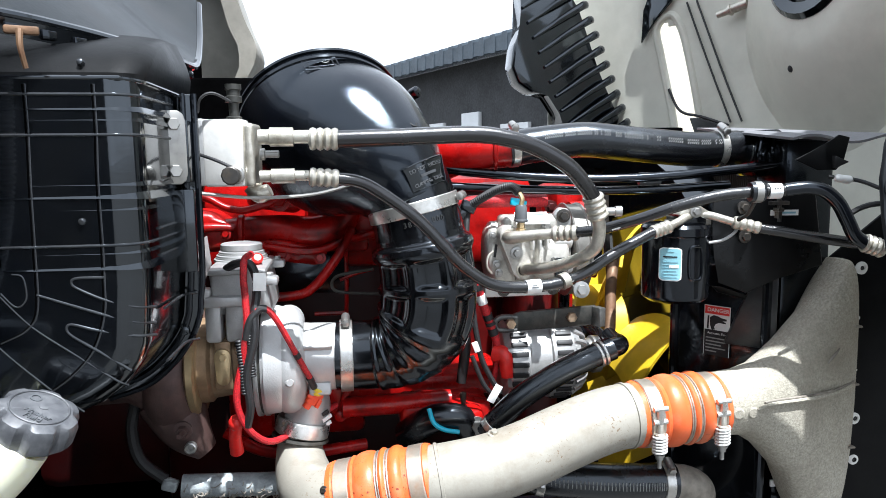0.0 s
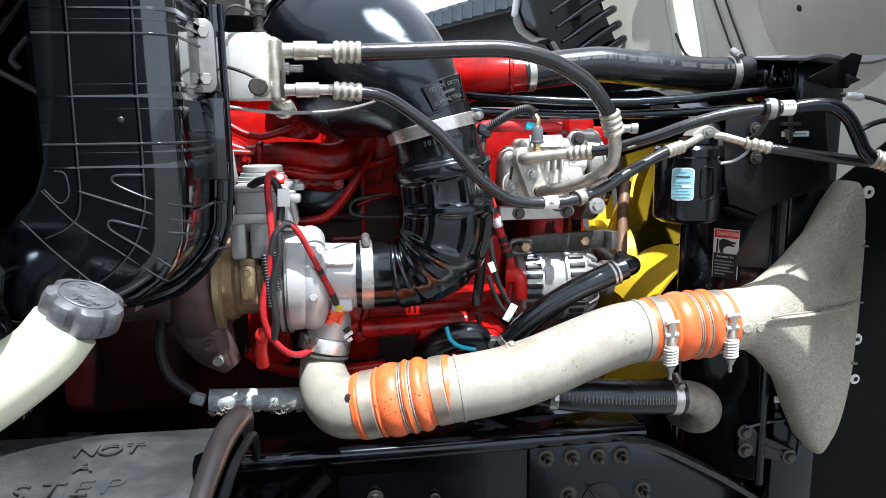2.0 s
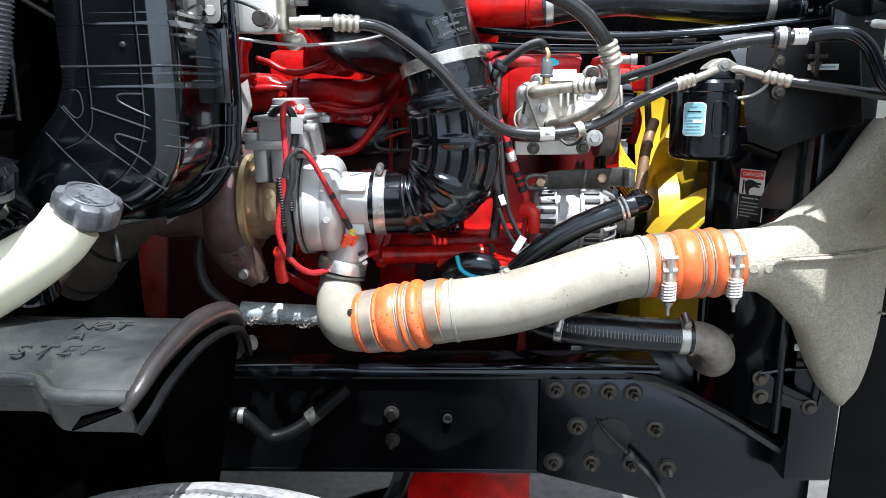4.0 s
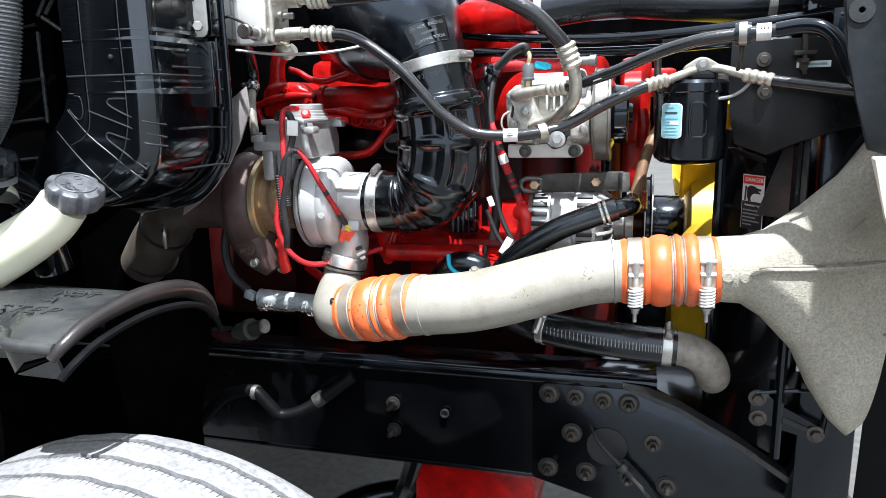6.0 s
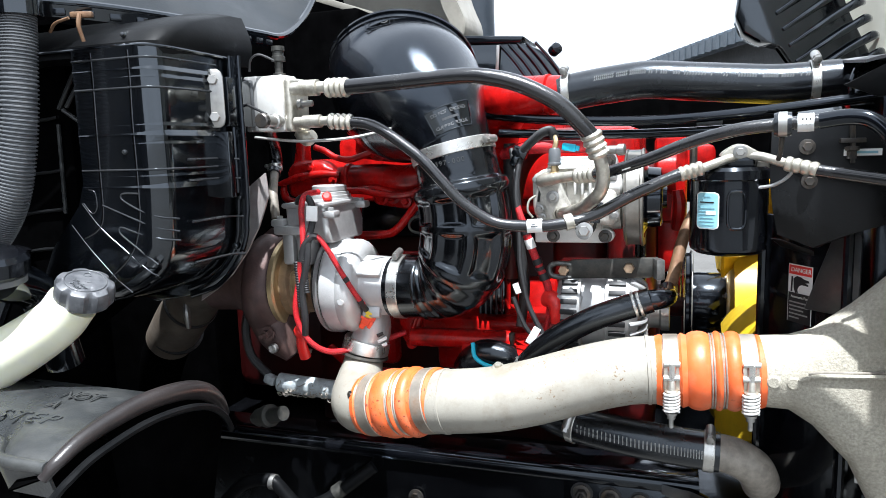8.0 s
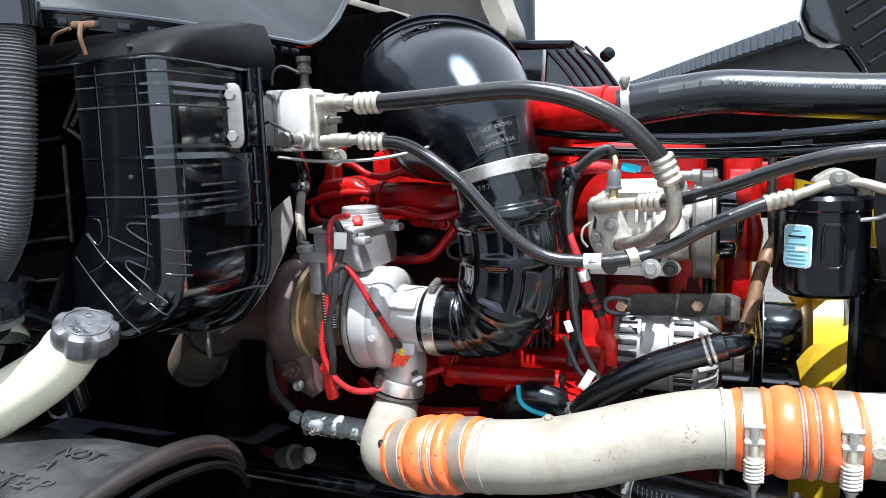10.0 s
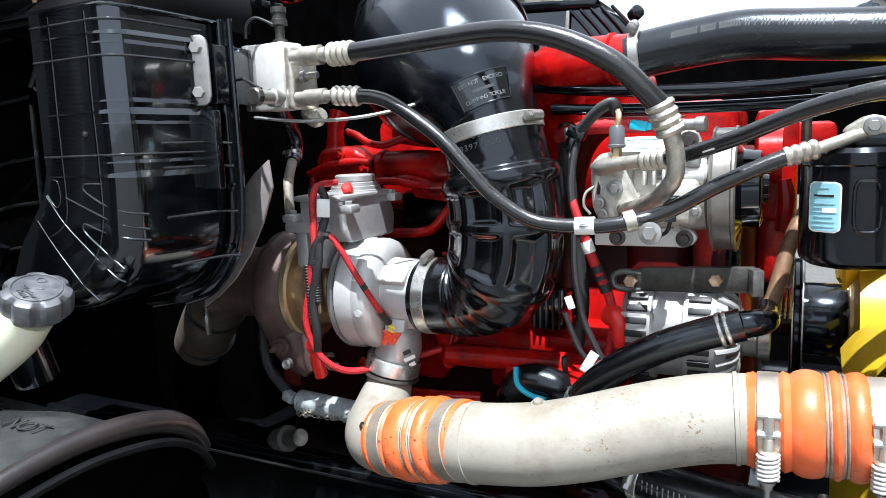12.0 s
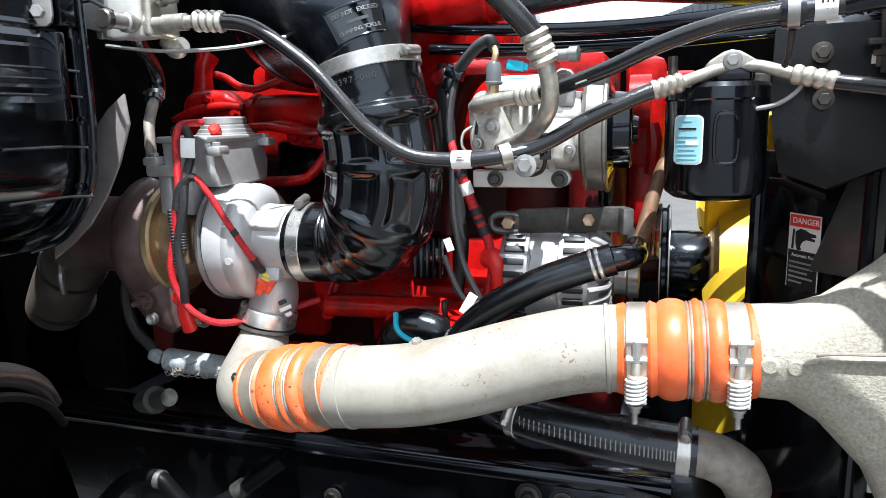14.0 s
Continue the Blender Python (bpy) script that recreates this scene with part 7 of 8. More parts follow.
def drain_hose():
    t = thing("lower_radiator_hose", (0.28, 1.38, 0.92), "ribbed black lower radiator hose with metal elbow", "hose")
    pts = [(0.09, 1.40, 1.012), (0.16, 1.365, 1.000), (0.25, 1.348, 0.992), (0.33, 1.342, 0.987), (0.385, 1.340, 0.985)]
    part("rubber_hose", tube(B(), pts, 0.030, 26, 8), RUBBER, t)
    line = spline(pts, 14)
    b = B()
    for p, q in zip(line[16:50], line[17:51]):
        d = (q - p).normalized()
        for a in (2, 14):
            n = Vector((0, -math.cos(radians(a)), math.sin(radians(a))))
            o = p + n * 0.0302
            tube(b, [o - Vector((0, 0, 0.0035)), o + Vector((0, 0, 0.0035))], 0.0009, 4)
    tagged(part("printed_line", b, PALE_INK, t), kind="stuff")
    band(t, (0.165, 1.364, 0.999), (1, -0.3, -0.15), 0.030, 0.014, screw=(0, -1, 0.4))
    band(t, (0.370, 1.341, 0.985), (1, -0.04, -0.04), 0.030, 0.016, screw=(0, -0.4, 1))
    b = tube(B(), [(0.372, 1.341, 0.985), (0.405, 1.342, 0.980), (0.432, 1.350, 0.962), (0.446, 1.374, 0.932), (0.450, 1.415, 0.908), (0.450, 1.47, 0.895)], [0.0285, 0.0285, 0.029, 0.0285, 0.028, 0.027], 26, 8)
    part("metal_elbow", b, STAINED, t, "stained metal elbow")


drain_hose()


# ---- left lower corner ----
def washer():
    t = thing("washer_filler", (-0.55, 0.95, 1.12), "milky plastic filler neck with a black ribbed cap", "filler neck")
    top = Vector((-0.443, 0.985, 1.285))
    ax = Vector((0.42, -0.16, 0.88)).normalized()
    pts = [(-0.80, 0.90, 1.02), (-0.70, 0.92, 1.095), (-0.60, 0.94, 1.165), (-0.53, 0.958, 1.205), (-0.485, 0.972, 1.235), (-0.462, 0.98, 1.262)]
    part("neck", tube(B(), pts, [0.046, 0.043, 0.040, 0.037, 0.034, 0.033], 28, 8), NECK, t)
    u, v, w = frame_of(ax)
    b = B()
    loops = []
    c = top - ax * 0.022
    for d, k in ((0, 0.94), (0.003, 1.0), (0.020, 1.0), (0.026, 0.94), (0.029, 0.78), (0.030, 0.3)):
        lp = []
        for i in range(72):
            a = 2 * math.pi * i / 72
            r = 0.0385 * k * (1 - 0.16 * max(0.0, math.cos(7 * a)) ** 1.5 * (1 if 0.002 < d < 0.027 else 0.2))
            lp.append(c + w * d + (u * math.cos(a) + v * math.sin(a)) * r)
        loops.append(lp)
    rings(b, loops)
    cap = part("cap", b, CAPM, t, "black ribbed screw cap with faint symbols")
    o = c + w * 0.0302
    b = lathe(B(), o - w * 0.002, w, [(0, 0.0270), (0.002, 0.0270), (0.0026, 0.0262), (0.002, 0.0254), (0, 0.0254)], 40)
    part("raised_ring", b, CAPM, cap)
    rt = Vector((0.88, -0.10, -0.45))
    rt = (rt - w * rt.dot(w)).normalized()
    up = w.cross(rt)
    writing("raised_words", "Washer", 0.0088, o + rt * 0.004 - up * 0.011, rt, up, CONDUIT, cap, 0.0006)
    writing("raised_words", "Fluid", 0.0088, o + rt * 0.004 - up * 0.0185, rt, up, CONDUIT, cap, 0.0006)
    b = lathe(B(), o - rt * 0.010 + up * 0.010 - w * 0.001, w, [(0, 0.0055), (0.0016, 0.0055), (0.0016, 0.0040), (0, 0.0040)], 20)
    part("symbol_ring", b, CONDUIT, cap)
    b = lathe(B(), o + rt * 0.003 + up * 0.002 - w * 0.001, w, [(0, 0.0045), (0.0014, 0.0042), (0.0016, 0.002)], 16)
    part("centre_dimple", b, CAPM, cap)
    b = B()
    box(b, (-0.86, 0.92, 0.98), (0.22, 0.22, 0.22), bev=0.03, bseg=3)
    part("bottle", b, NECK, t, "milky bottle behind the guard")


washer()


def conduit():
    t = thing("corrugated_conduit", (-0.6, 0.95, 1.30), "grey corrugated conduit hanging beside the duct", "conduit")
    pts = [(-0.515, 0.99, 1.665), (-0.516, 0.985, 1.60), (-0.524, 0.98, 1.50), (-0.545, 0.975, 1.41), (-0.575, 0.97, 1.36), (-0.605, 0.965, 1.33), (-0.65, 0.96, 1.25)]
    line = spline(pts, 72)
    b = B()
    loops = []
    uu = None
    n = len(line)
    for i, c in enumerate(line):
        d = (line[min(i + 1, n - 1)] - line[max(i - 1, 0)]).normalized()
        uu = frame_of(d)[0] if uu is None else (uu - d * uu.dot(d)).normalized()
        vv = d.cross(uu)
        r = 0.0225 + (0.0020 if i % 4 < 2 else -0.0008)
        loops.append([c + (uu * math.cos(a) + vv * math.sin(a)) * r for a in (2 * math.pi * k / 20 for k in range(20))])
    rings(b, loops)
    part("sleeve", b, CONDUIT, t, sharp=60)
    b = B()
    lathe(b, (-0.515, 0.99, 1.645), (0, 0, 1), [(0, 0.027), (0, 0.031), (0.03, 0.031), (0.03, 0.027)], 24)
    part("top_collar", b, BLACK_PL, t)
    b = B()
    box(b, (-0.545, 0.965, 1.652), (0.025, 0.008, 0.018), bev=0.003)
    part("yellow_tag", b, YEL_PL, t, "yellow plastic tag")


conduit()

t = thing("reservoir", (-0.56, 1.045, 1.15), "glossy dark reservoir neck with a round cap beside the filler", "reservoir")
b = lathe(B(), (-0.540, 0.930, 1.306), (0.1, -0.1, 1), [(0, 0.040), (0.004, 0.044), (0.022, 0.046), (0.030, 0.042), (0.035, 0.030), (0.037, 0.01)], 32)
part("cap", b, BLACK_GLOSS, t, "glossy dark round cap")
part("collar", lathe(B(), (-0.542, 0.934, 1.294), (0.1, -0.1, 1), [(0, 0.030), (0.002, 0.038), (0.010, 0.038), (0.012, 0.034)], 32), CONDUIT, t, "grey collar under the cap")
part("neck", tube(B(), [(-0.54, 0.940, 1.300), (-0.555, 1.01, 1.26), (-0.56, 1.045, 1.15)], [0.03, 0.028, 0.028], 18), BLACK_PL, t)


def guard():
    t = thing("splash_guard", (-0.45, 0.88, 1.05), "black plastic splash guard embossed NOT A STEP", "splash guard")

    def front(x):
        f = min(1.0, max(0.0, (x + 0.445) / 0.055))
        return 0.838 - 0.041 * f * f * (3 - 2 * f)

    def surf(u, v):
        x = -0.95 + 0.625 * u
        y = front(x) + (1.005 - front(x)) * v
        z = 1.122 + 0.020 * math.sin(math.pi / 2 * min(1, v * 3.2)) - 0.020 * max(0, v - 0.75) * 2 + 0.010 * (1 - u)
        return Vector((x, y, z))

    b = B()
    sheet(b, surf, 60, 16, 0.004)
    pl = part("plate", b, GUARD, t, "dull black plate with raised words")
    for words, size, y, x in (("NOT", 0.030, 0.938, -0.418), ("A", 0.028, 0.905, -0.430), ("STEP", 0.036, 0.868, -0.434)):
        p = surf((x + 0.95) / 0.625, (y - front(x)) / (1.005 - front(x)))
        for k, ch in enumerate(words):
            q = p + Vector(((k - (len(words) - 1) / 2) * size * 0.72, 0, 0.0032))
            writing("raised_letter", ch, size, q, (1, -0.03, 0), (0.03, 1, 0.03), GUARD, pl, 0.0006)
    b = B()
    sheet(b, lambda u, v: surf(u, 0) + Vector((0.0, 0.002 + 0.010 * v, -0.004 - 0.034 * v)), 60, 3, 0.004)
    part("front_face", b, GUARD, t)
    b = tube(B(), [surf(u / 24, 0.0) + Vector((0, 0.0, 0.001)) for u in range(25)], 0.0075, 12, 4)
    part("front_roll", b, GUARD, t, "rolled front edge")
    lip = [(-0.328, 0.792, 1.112), (-0.318, 0.806, 1.128), (-0.315, 0.846, 1.142), (-0.312, 0.92, 1.150), (-0.308, 0.985, 1.145), (-0.308, 1.035, 1.130), (-0.311, 1.070, 1.105), (-0.314, 1.090, 1.075)]
    b = tube(B(), lip, [0.006, 0.008, 0.010, 0.012, 0.013, 0.013, 0.011, 0.008], 14, 8)
    part("rubber_lip", b, LIP, t, "curved rubber lip along the edge")
    b = tube(B(), [Vector(p) + Vector((0.012, -0.002, -0.022)) for p in lip], 0.005, 8, 8)
    part("inner_bead", b, HOUSING, t)
    # black arch liner behind the wheel
    part("arch_liner", sheet(B(), lambda u, v: Vector((-1.75 + 1.27 * u, 1.235 + 0.03 * math.sin(math.pi * v), 0.60 + 0.33 * v)), 10, 6, 0.004), DEEP, t, "black liner behind the wheel")
    # apron behind the lip
    b = B()

    def apron(u, v):
        q = spline(lip, 4)
        i = min(len(q) - 1, int(u * (len(q) - 1)))
        p = q[i]
        return Vector((p.x - 0.004 - 0.05 * v, p.y, p.z * (1 - v) + 0.84 * v if p.y > 0.95 else p.z - 0.02 * v))

    sheet(b, apron, 24, 4, 0.003)
    part("apron", b, DEEP, t)
    b = tube(B(), [(-0.72, 1.02, 1.12), (-0.70, 1.05, 1.2), (-0.66, 1.08, 1.32)], 0.012, 10)
    part("stay", b, BLACK_GLOSS, t)


guard()


def exhaust():
    t = thing("exhaust_pipe", (-0.75, 1.5, 1.0), "dull brown steel exhaust elbow with dark clamps", "exhaust")
    b = tube(B(), [(-0.52, 1.43, 1.20), (-0.60, 1.455, 1.192), (-0.665, 1.495, 1.160), (-0.738, 1.53, 1.100), (-0.790, 1.555, 1.053), (-0.815, 1.568, 1.030)], [0.048, 0.050, 0.054, 0.057, 0.056, 0.055], 32, 8)
    part("pipe", b, EXH, t)
    # blackened so the pipe fades out: the shade is in its colour
    b = tube(B(), [(-0.805, 1.563, 1.039), (-0.86, 1.595, 0.980), (-0.92, 1.64, 0.90), (-0.98, 1.70, 0.80)], [0.053, 0.052, 0.050, 0.050], 28, 6)
    part("lower_pipe", b, DEEP, t, "near-black lower pipe with its shade put into the colour")
    for c, ax in (((-0.702, 1.513, 1.131), (-0.72, 0.38, -0.60)), ((-0.785, 1.558, 1.052), (-0.62, 0.45, -0.66))):
        b = lathe(B(), c, ax, [(-0.003, 0.054), (-0.002, 0.0595), (0.003, 0.0595), (0.004, 0.054)], 40)
        part("clamp_ring", b, INK, t, "dark ring round the elbow")
    b = tube(B(), [(-0.655, 1.440, 1.150), (-0.652, 1.436, 1.128), (-0.650, 1.436, 1.098)], [0.0055, 0.0075, 0.0045], 10)
    part("ring_bolt", b, ZINC, t, "small hanging bolt")


exhaust()


def low_lines():
    t = thing("wrapped_pipe", (-0.33, 1.40, 1.0), "silver wrapped pipe with frayed cover", "pipe")
    b = tube(B(), [(-0.415, 1.40, 1.012), (-0.34, 1.405, 1.006), (-0.25, 1.41, 1.000), (-0.14, 1.42, 0.995)], 0.0185, 18)
    part("wrap", b, WRAP, t)
    b = B()
    rnd = random.Random(8)
    for i in range(90):
        x = -0.41 + 0.15 * rnd.random() ** 1.4
        a = radians(rnd.uniform(150, 300))
        e = a + rnd.uniform(-0.7, 0.7)
        y0, z0 = 1.402 + (x + 0.415) * 0.07, 1.011 - (x + 0.415) * 0.075
        p = Vector((x, y0 + 0.0186 * math.cos(a), z0 + 0.0186 * math.sin(a)))
        q = Vector((x + rnd.uniform(-0.02, 0.02), y0 + 0.0195 * math.cos(e), z0 + 0.0195 * math.sin(e)))
        m = (p + q) / 2 + Vector((0, -0.004, -0.002 - 0.006 * rnd.random() ** 3))
        tube(b, [p, m, q], 0.0008, 4, 3)
    tagged(part("frayed_threads", b, STAINED, t, "pale frayed threads"), kind="stuff")
    b = B()
    box(b, (-0.432, 1.395, 1.018), (0.024, 0.018, 0.018), (0, 20, 0), 0.004)
    part("end_sleeve", b, WRAP, t)
    b = tube(B(), [(-0.44, 1.40, 1.025), (-0.475, 1.40, 1.06), (-0.485, 1.40, 1.11), (-0.475, 1.40, 1.16)], 0.009, 10)
    part("braided_line", b, WIRE, t)
    t = thing("air_line", (-0.45, 1.38, 0.75), "black air brake lines with fittings beside the rail", "hose")
    b = tube(B(), [(-0.62, 1.34, 0.66), (-0.56, 1.345, 0.735), (-0.49, 1.35, 0.808), (-0.445, 1.352, 0.828), (-0.412, 1.352, 0.828), (-0.385, 1.355, 0.80), (-0.365, 1.36, 0.78), (-0.33, 1.37, 0.785), (-0.29, 1.39, 0.806), (-0.23, 1.42, 0.85)], 0.0125, 14)
    part("hose", b, HOUSING, t)
    b = lathe(B(), (-0.418, 1.352, 0.828), (1, 0, -0.05), [(0, 0.0125), (0, 0.0150), (0.010, 0.0150), (0.010, 0.0125)], 18)
    part("fitting", b, ZINC, t)
    b = lathe(B(), (-0.30, 1.387, 0.802), (0.7, 0.25, 0.5), [(0, 0.0125), (0, 0.0150), (0.02, 0.0150), (0.02, 0.0125)], 18)
    part("fitting", b, DARK_STEEL, t)
    b = B()
    lathe(b, (-0.475, 1.39, 0.935), (1, -0.35, 0.35), [(0, 0.006), (0.006, 0.012), (0.02, 0.012), (0.021, 0.018), (0.045, 0.018), (0.046, 0.022), (0.06, 0.022), (0.061, 0.014), (0.10, 0.014)], 20)
    solo("air_valve", b, DARK_STEEL, "dark air fitting on the frame behind the guard", "fitting")


low_lines()


# ---- wiring ----
def loom(name, label, pts, r, material, cat="cable"):
    return solo(name, tube(B(), pts, r, 10, 6), material, label, cat)


def wiring():
    t = thing("turbo_wiring", (-0.31, 1.31, 1.2), "red and black sleeved turbo wiring with an orange plug", "wiring harness")
    b = tube(B(), [(-0.288, 1.365, 1.385), (-0.292, 1.325, 1.382), (-0.293, 1.312, 1.36), (-0.291, 1.308, 1.325), (-0.290, 1.304, 1.29), (-0.298, 1.300, 1.24), (-0.308, 1.298, 1.19), (-0.304, 1.302, 1.155), (-0.288, 1.308, 1.125), (-0.268, 1.330, 1.104), (-0.245, 1.365, 1.098), (-0.21, 1.42, 1.10), (-0.17, 1.46, 1.11)], 0.0052, 10)
    part("red_lead", b, RED_SLEEVE, t, "red braided lead")
    b = tube(B(), [(-0.322, 1.350, 1.366), (-0.305, 1.330, 1.376), (-0.286, 1.325, 1.376), (-0.277, 1.322, 1.358), (-0.276, 1.316, 1.335), (-0.279, 1.304, 1.305), (-0.280, 1.298, 1.27), (-0.292, 1.296, 1.22), (-0.290, 1.298, 1.17), (-0.296, 1.304, 1.14)], 0.0062, 10)
    part("black_lead", b, WIRE, t, "black taped lead")
    b = tube(B(), [(-0.297, 1.300, 1.22), (-0.293, 1.298, 1.270), (-0.281, 1.302, 1.305), (-0.264, 1.306, 1.313), (-0.248, 1.310, 1.293), (-0.228, 1.322, 1.248), (-0.211, 1.338, 1.207), (-0.203, 1.350, 1.187)], 0.0046, 10)
    part("red_lead", b, RED_SLEEVE, t, "red lead across the housing")
    part("lead_wrap", tube(B(), [(-0.262, 1.3065, 1.3125), (-0.272, 1.3045, 1.312), (-0.285, 1.300, 1.297), (-0.292, 1.298, 1.27)], 0.0056, 10), WIRE, t, "black taped bend")
    part("lead_band", tube(B(), [(-0.2245, 1.325, 1.240), (-0.221, 1.328, 1.232)], 0.0051, 10), WIRE, t)
    part("lead_tip", tube(B(), [(-0.207, 1.344, 1.196), (-0.203, 1.351, 1.183), (-0.201, 1.357, 1.176)], 0.0054, 10), WIRE, t)
    b = B()
    box(b, (-0.203, 1.368, 1.156), (0.022, 0.020, 0.022), (0, 35, 20), 0.003)
    box(b, (-0.212, 1.364, 1.148), (0.010, 0.014, 0.016), (0, 35, 20), 0.002)
    box(b, (-0.196, 1.360, 1.148), (0.006, 0.006, 0.014), (0, 35, 20), 0.001)
    box(b, (-0.205, 1.357, 1.160), (0.016, 0.004, 0.005), (0, 35, 20), 0.001)
    plug = part("plug", b, ORANGE_PL, t, "orange-red sensor plug")
    b = lathe(B(), (-0.1985, 1.362, 1.164), (0.35, -0.2, 0.9), [(0, 0.008), (0.002, 0.0095), (0.004, 0.0095), (0.005, 0.008), (0.007, 0.008), (0.008, 0.0095), (0.010, 0.0095), (0.011, 0.007)], 16)
    part("yellow_lock", b, YEL_PL, plug, "yellow ribbed seal")
    b = B()
    box(b, (-0.270, 1.306, 1.352), (0.019, 0.003, 0.026), (0, 4, 20), 0.0008)
    tube(b, [(-0.277, 1.308, 1.352), (-0.277, 1.314, 1.352), (-0.277, 1.320, 1.352)], 0.004, 6)
    part("tag", b, WHITE, t, "white paper tag")
    b = lathe(B(), (-0.314, 1.320, 1.130), (0.05, -0.2, 1), [(0, 0.003), (0.002, 0.008), (0.008, 0.0115), (0.015, 0.0115), (0.021, 0.008), (0.023, 0.002)], 18)
    tube(b, [(-0.314, 1.322, 1.138), (-0.318, 1.328, 1.115), (-0.318, 1.338, 1.088)], [0.0085, 0.0095, 0.0105], 14)
    part("red_boot", b, RED_PL, t, "red rubber boot")
    # corrugated black sleeve that loops beside the red lead
    for c0, c1 in (((-0.302, 1.300, 1.270), (-0.296, 1.296, 1.190)), ((-0.288, 1.300, 1.285), (-0.284, 1.298, 1.215))):
        c0, c1 = Vector(c0), Vector(c1)
        pr = []
        L = (c1 - c0).length
        for k in range(18):
            pr += [(L * k / 18, 0.0040), (L * (k + 0.3) / 18, 0.0052), (L * (k + 0.6) / 18, 0.0052), (L * (k + 0.9) / 18, 0.0040)]
        part("corrugated_sleeve", lathe(B(), c0, c1 - c0, pr, 14), WIRE, t, "black corrugated sleeve")
    part("cable_ring", tube(B(), [(-0.396 + 0.013 * math.cos(radians(a)), 1.470, 1.062 + 0.013 * math.sin(radians(a))) for a in range(60, 351, 29)], 0.004, 8), ALU_TUBE, t, "pale open cable ring")
    t2 = thing("engine_harness", (0.05, 1.43, 1.2), "red and black engine harness with white tags", "wiring harness")
    part("black_lead", tube(B(), [(0.062, 1.46, 1.445), (0.056, 1.448, 1.41), (0.055, 1.438, 1.375), (0.058, 1.432, 1.350)], 0.0055, 10), WIRE, t2, "black taped lead")
    b = tube(B(), [(0.057, 1.434, 1.356), (0.062, 1.430, 1.340), (0.070, 1.430, 1.316), (0.080, 1.434, 1.283), (0.094, 1.440, 1.245), (0.106, 1.446, 1.212), (0.108, 1.452, 1.17), (0.098, 1.455, 1.12)], [0.0050, 0.0060, 0.0070, 0.0072, 0.0072, 0.0070, 0.0055, 0.0050], 10)
    part("red_lead", b, RED_SLEEVE, t2, "red sleeved lead")
    for p, d, m, h in (((0.076, 1.433, 1.296), (0.30, 0.08, -0.9), WHITE, 0.017), ((0.070, 1.430, 1.314), (0.30, 0.05, -0.9), WIRE, 0.010), ((0.0885, 1.4375, 1.261), (0.32, 0.1, -0.9), WIRE, 0.010), ((0.0935, 1.4395, 1.247), (0.32, 0.1, -0.9), WIRE, 0.006), ((0.098, 1.442, 1.235), (0.32, 0.1, -0.9), WIRE, 0.012)):
        part("wrap_band", lathe(B(), p, d, [(0, 0.0070), (0, 0.0086), (h, 0.0086), (h, 0.0070)], 16), m, t2)
    b = tube(B(), [(0.040, 1.47, 1.45), (0.052, 1.45, 1.40), (0.060, 1.435, 1.34), (0.061, 1.428, 1.303), (0.063, 1.422, 1.26), (0.068, 1.42, 1.225), (0.075, 1.42, 1.19), (0.088, 1.418, 1.160), (0.106, 1.415, 1.128)], 0.0048, 8)
    part("black_lead", b, WIRE, t2, "black corrugated lead")
    b = tube(B(), [(0.030, 1.50, 1.46), (0.030, 1.50, 1.40), (0.040, 1.49, 1.33), (0.050, 1.485, 1.26), (0.058, 1.48, 1.20), (0.05, 1.48, 1.13)], [0.011, 0.012, 0.012, 0.011, 0.010, 0.009], 12)
    part("black_lead", b, WIRE, t2, "thick taped black loom")
    b = B()
    box(b, (0.091, 1.389, 1.137), (0.013, 0.003, 0.032), (0, 30, 0), 0.0008)
    part("tag", b, WHITE, t2, "white paper tag")
    b = B()
    box(b, (0.062, 1.40, 1.215), (0.010, 0.004, 0.018), (0, -20, 0), 0.0008)
    part("tag", b, WHITE, t2)
    b = tube(B(), [(0.055, 1.40, 1.20), (0.075, 1.40, 1.15), (0.10, 1.405, 1.12)], 0.004, 8)
    part("black_lead", b, WIRE, t2)


wiring()


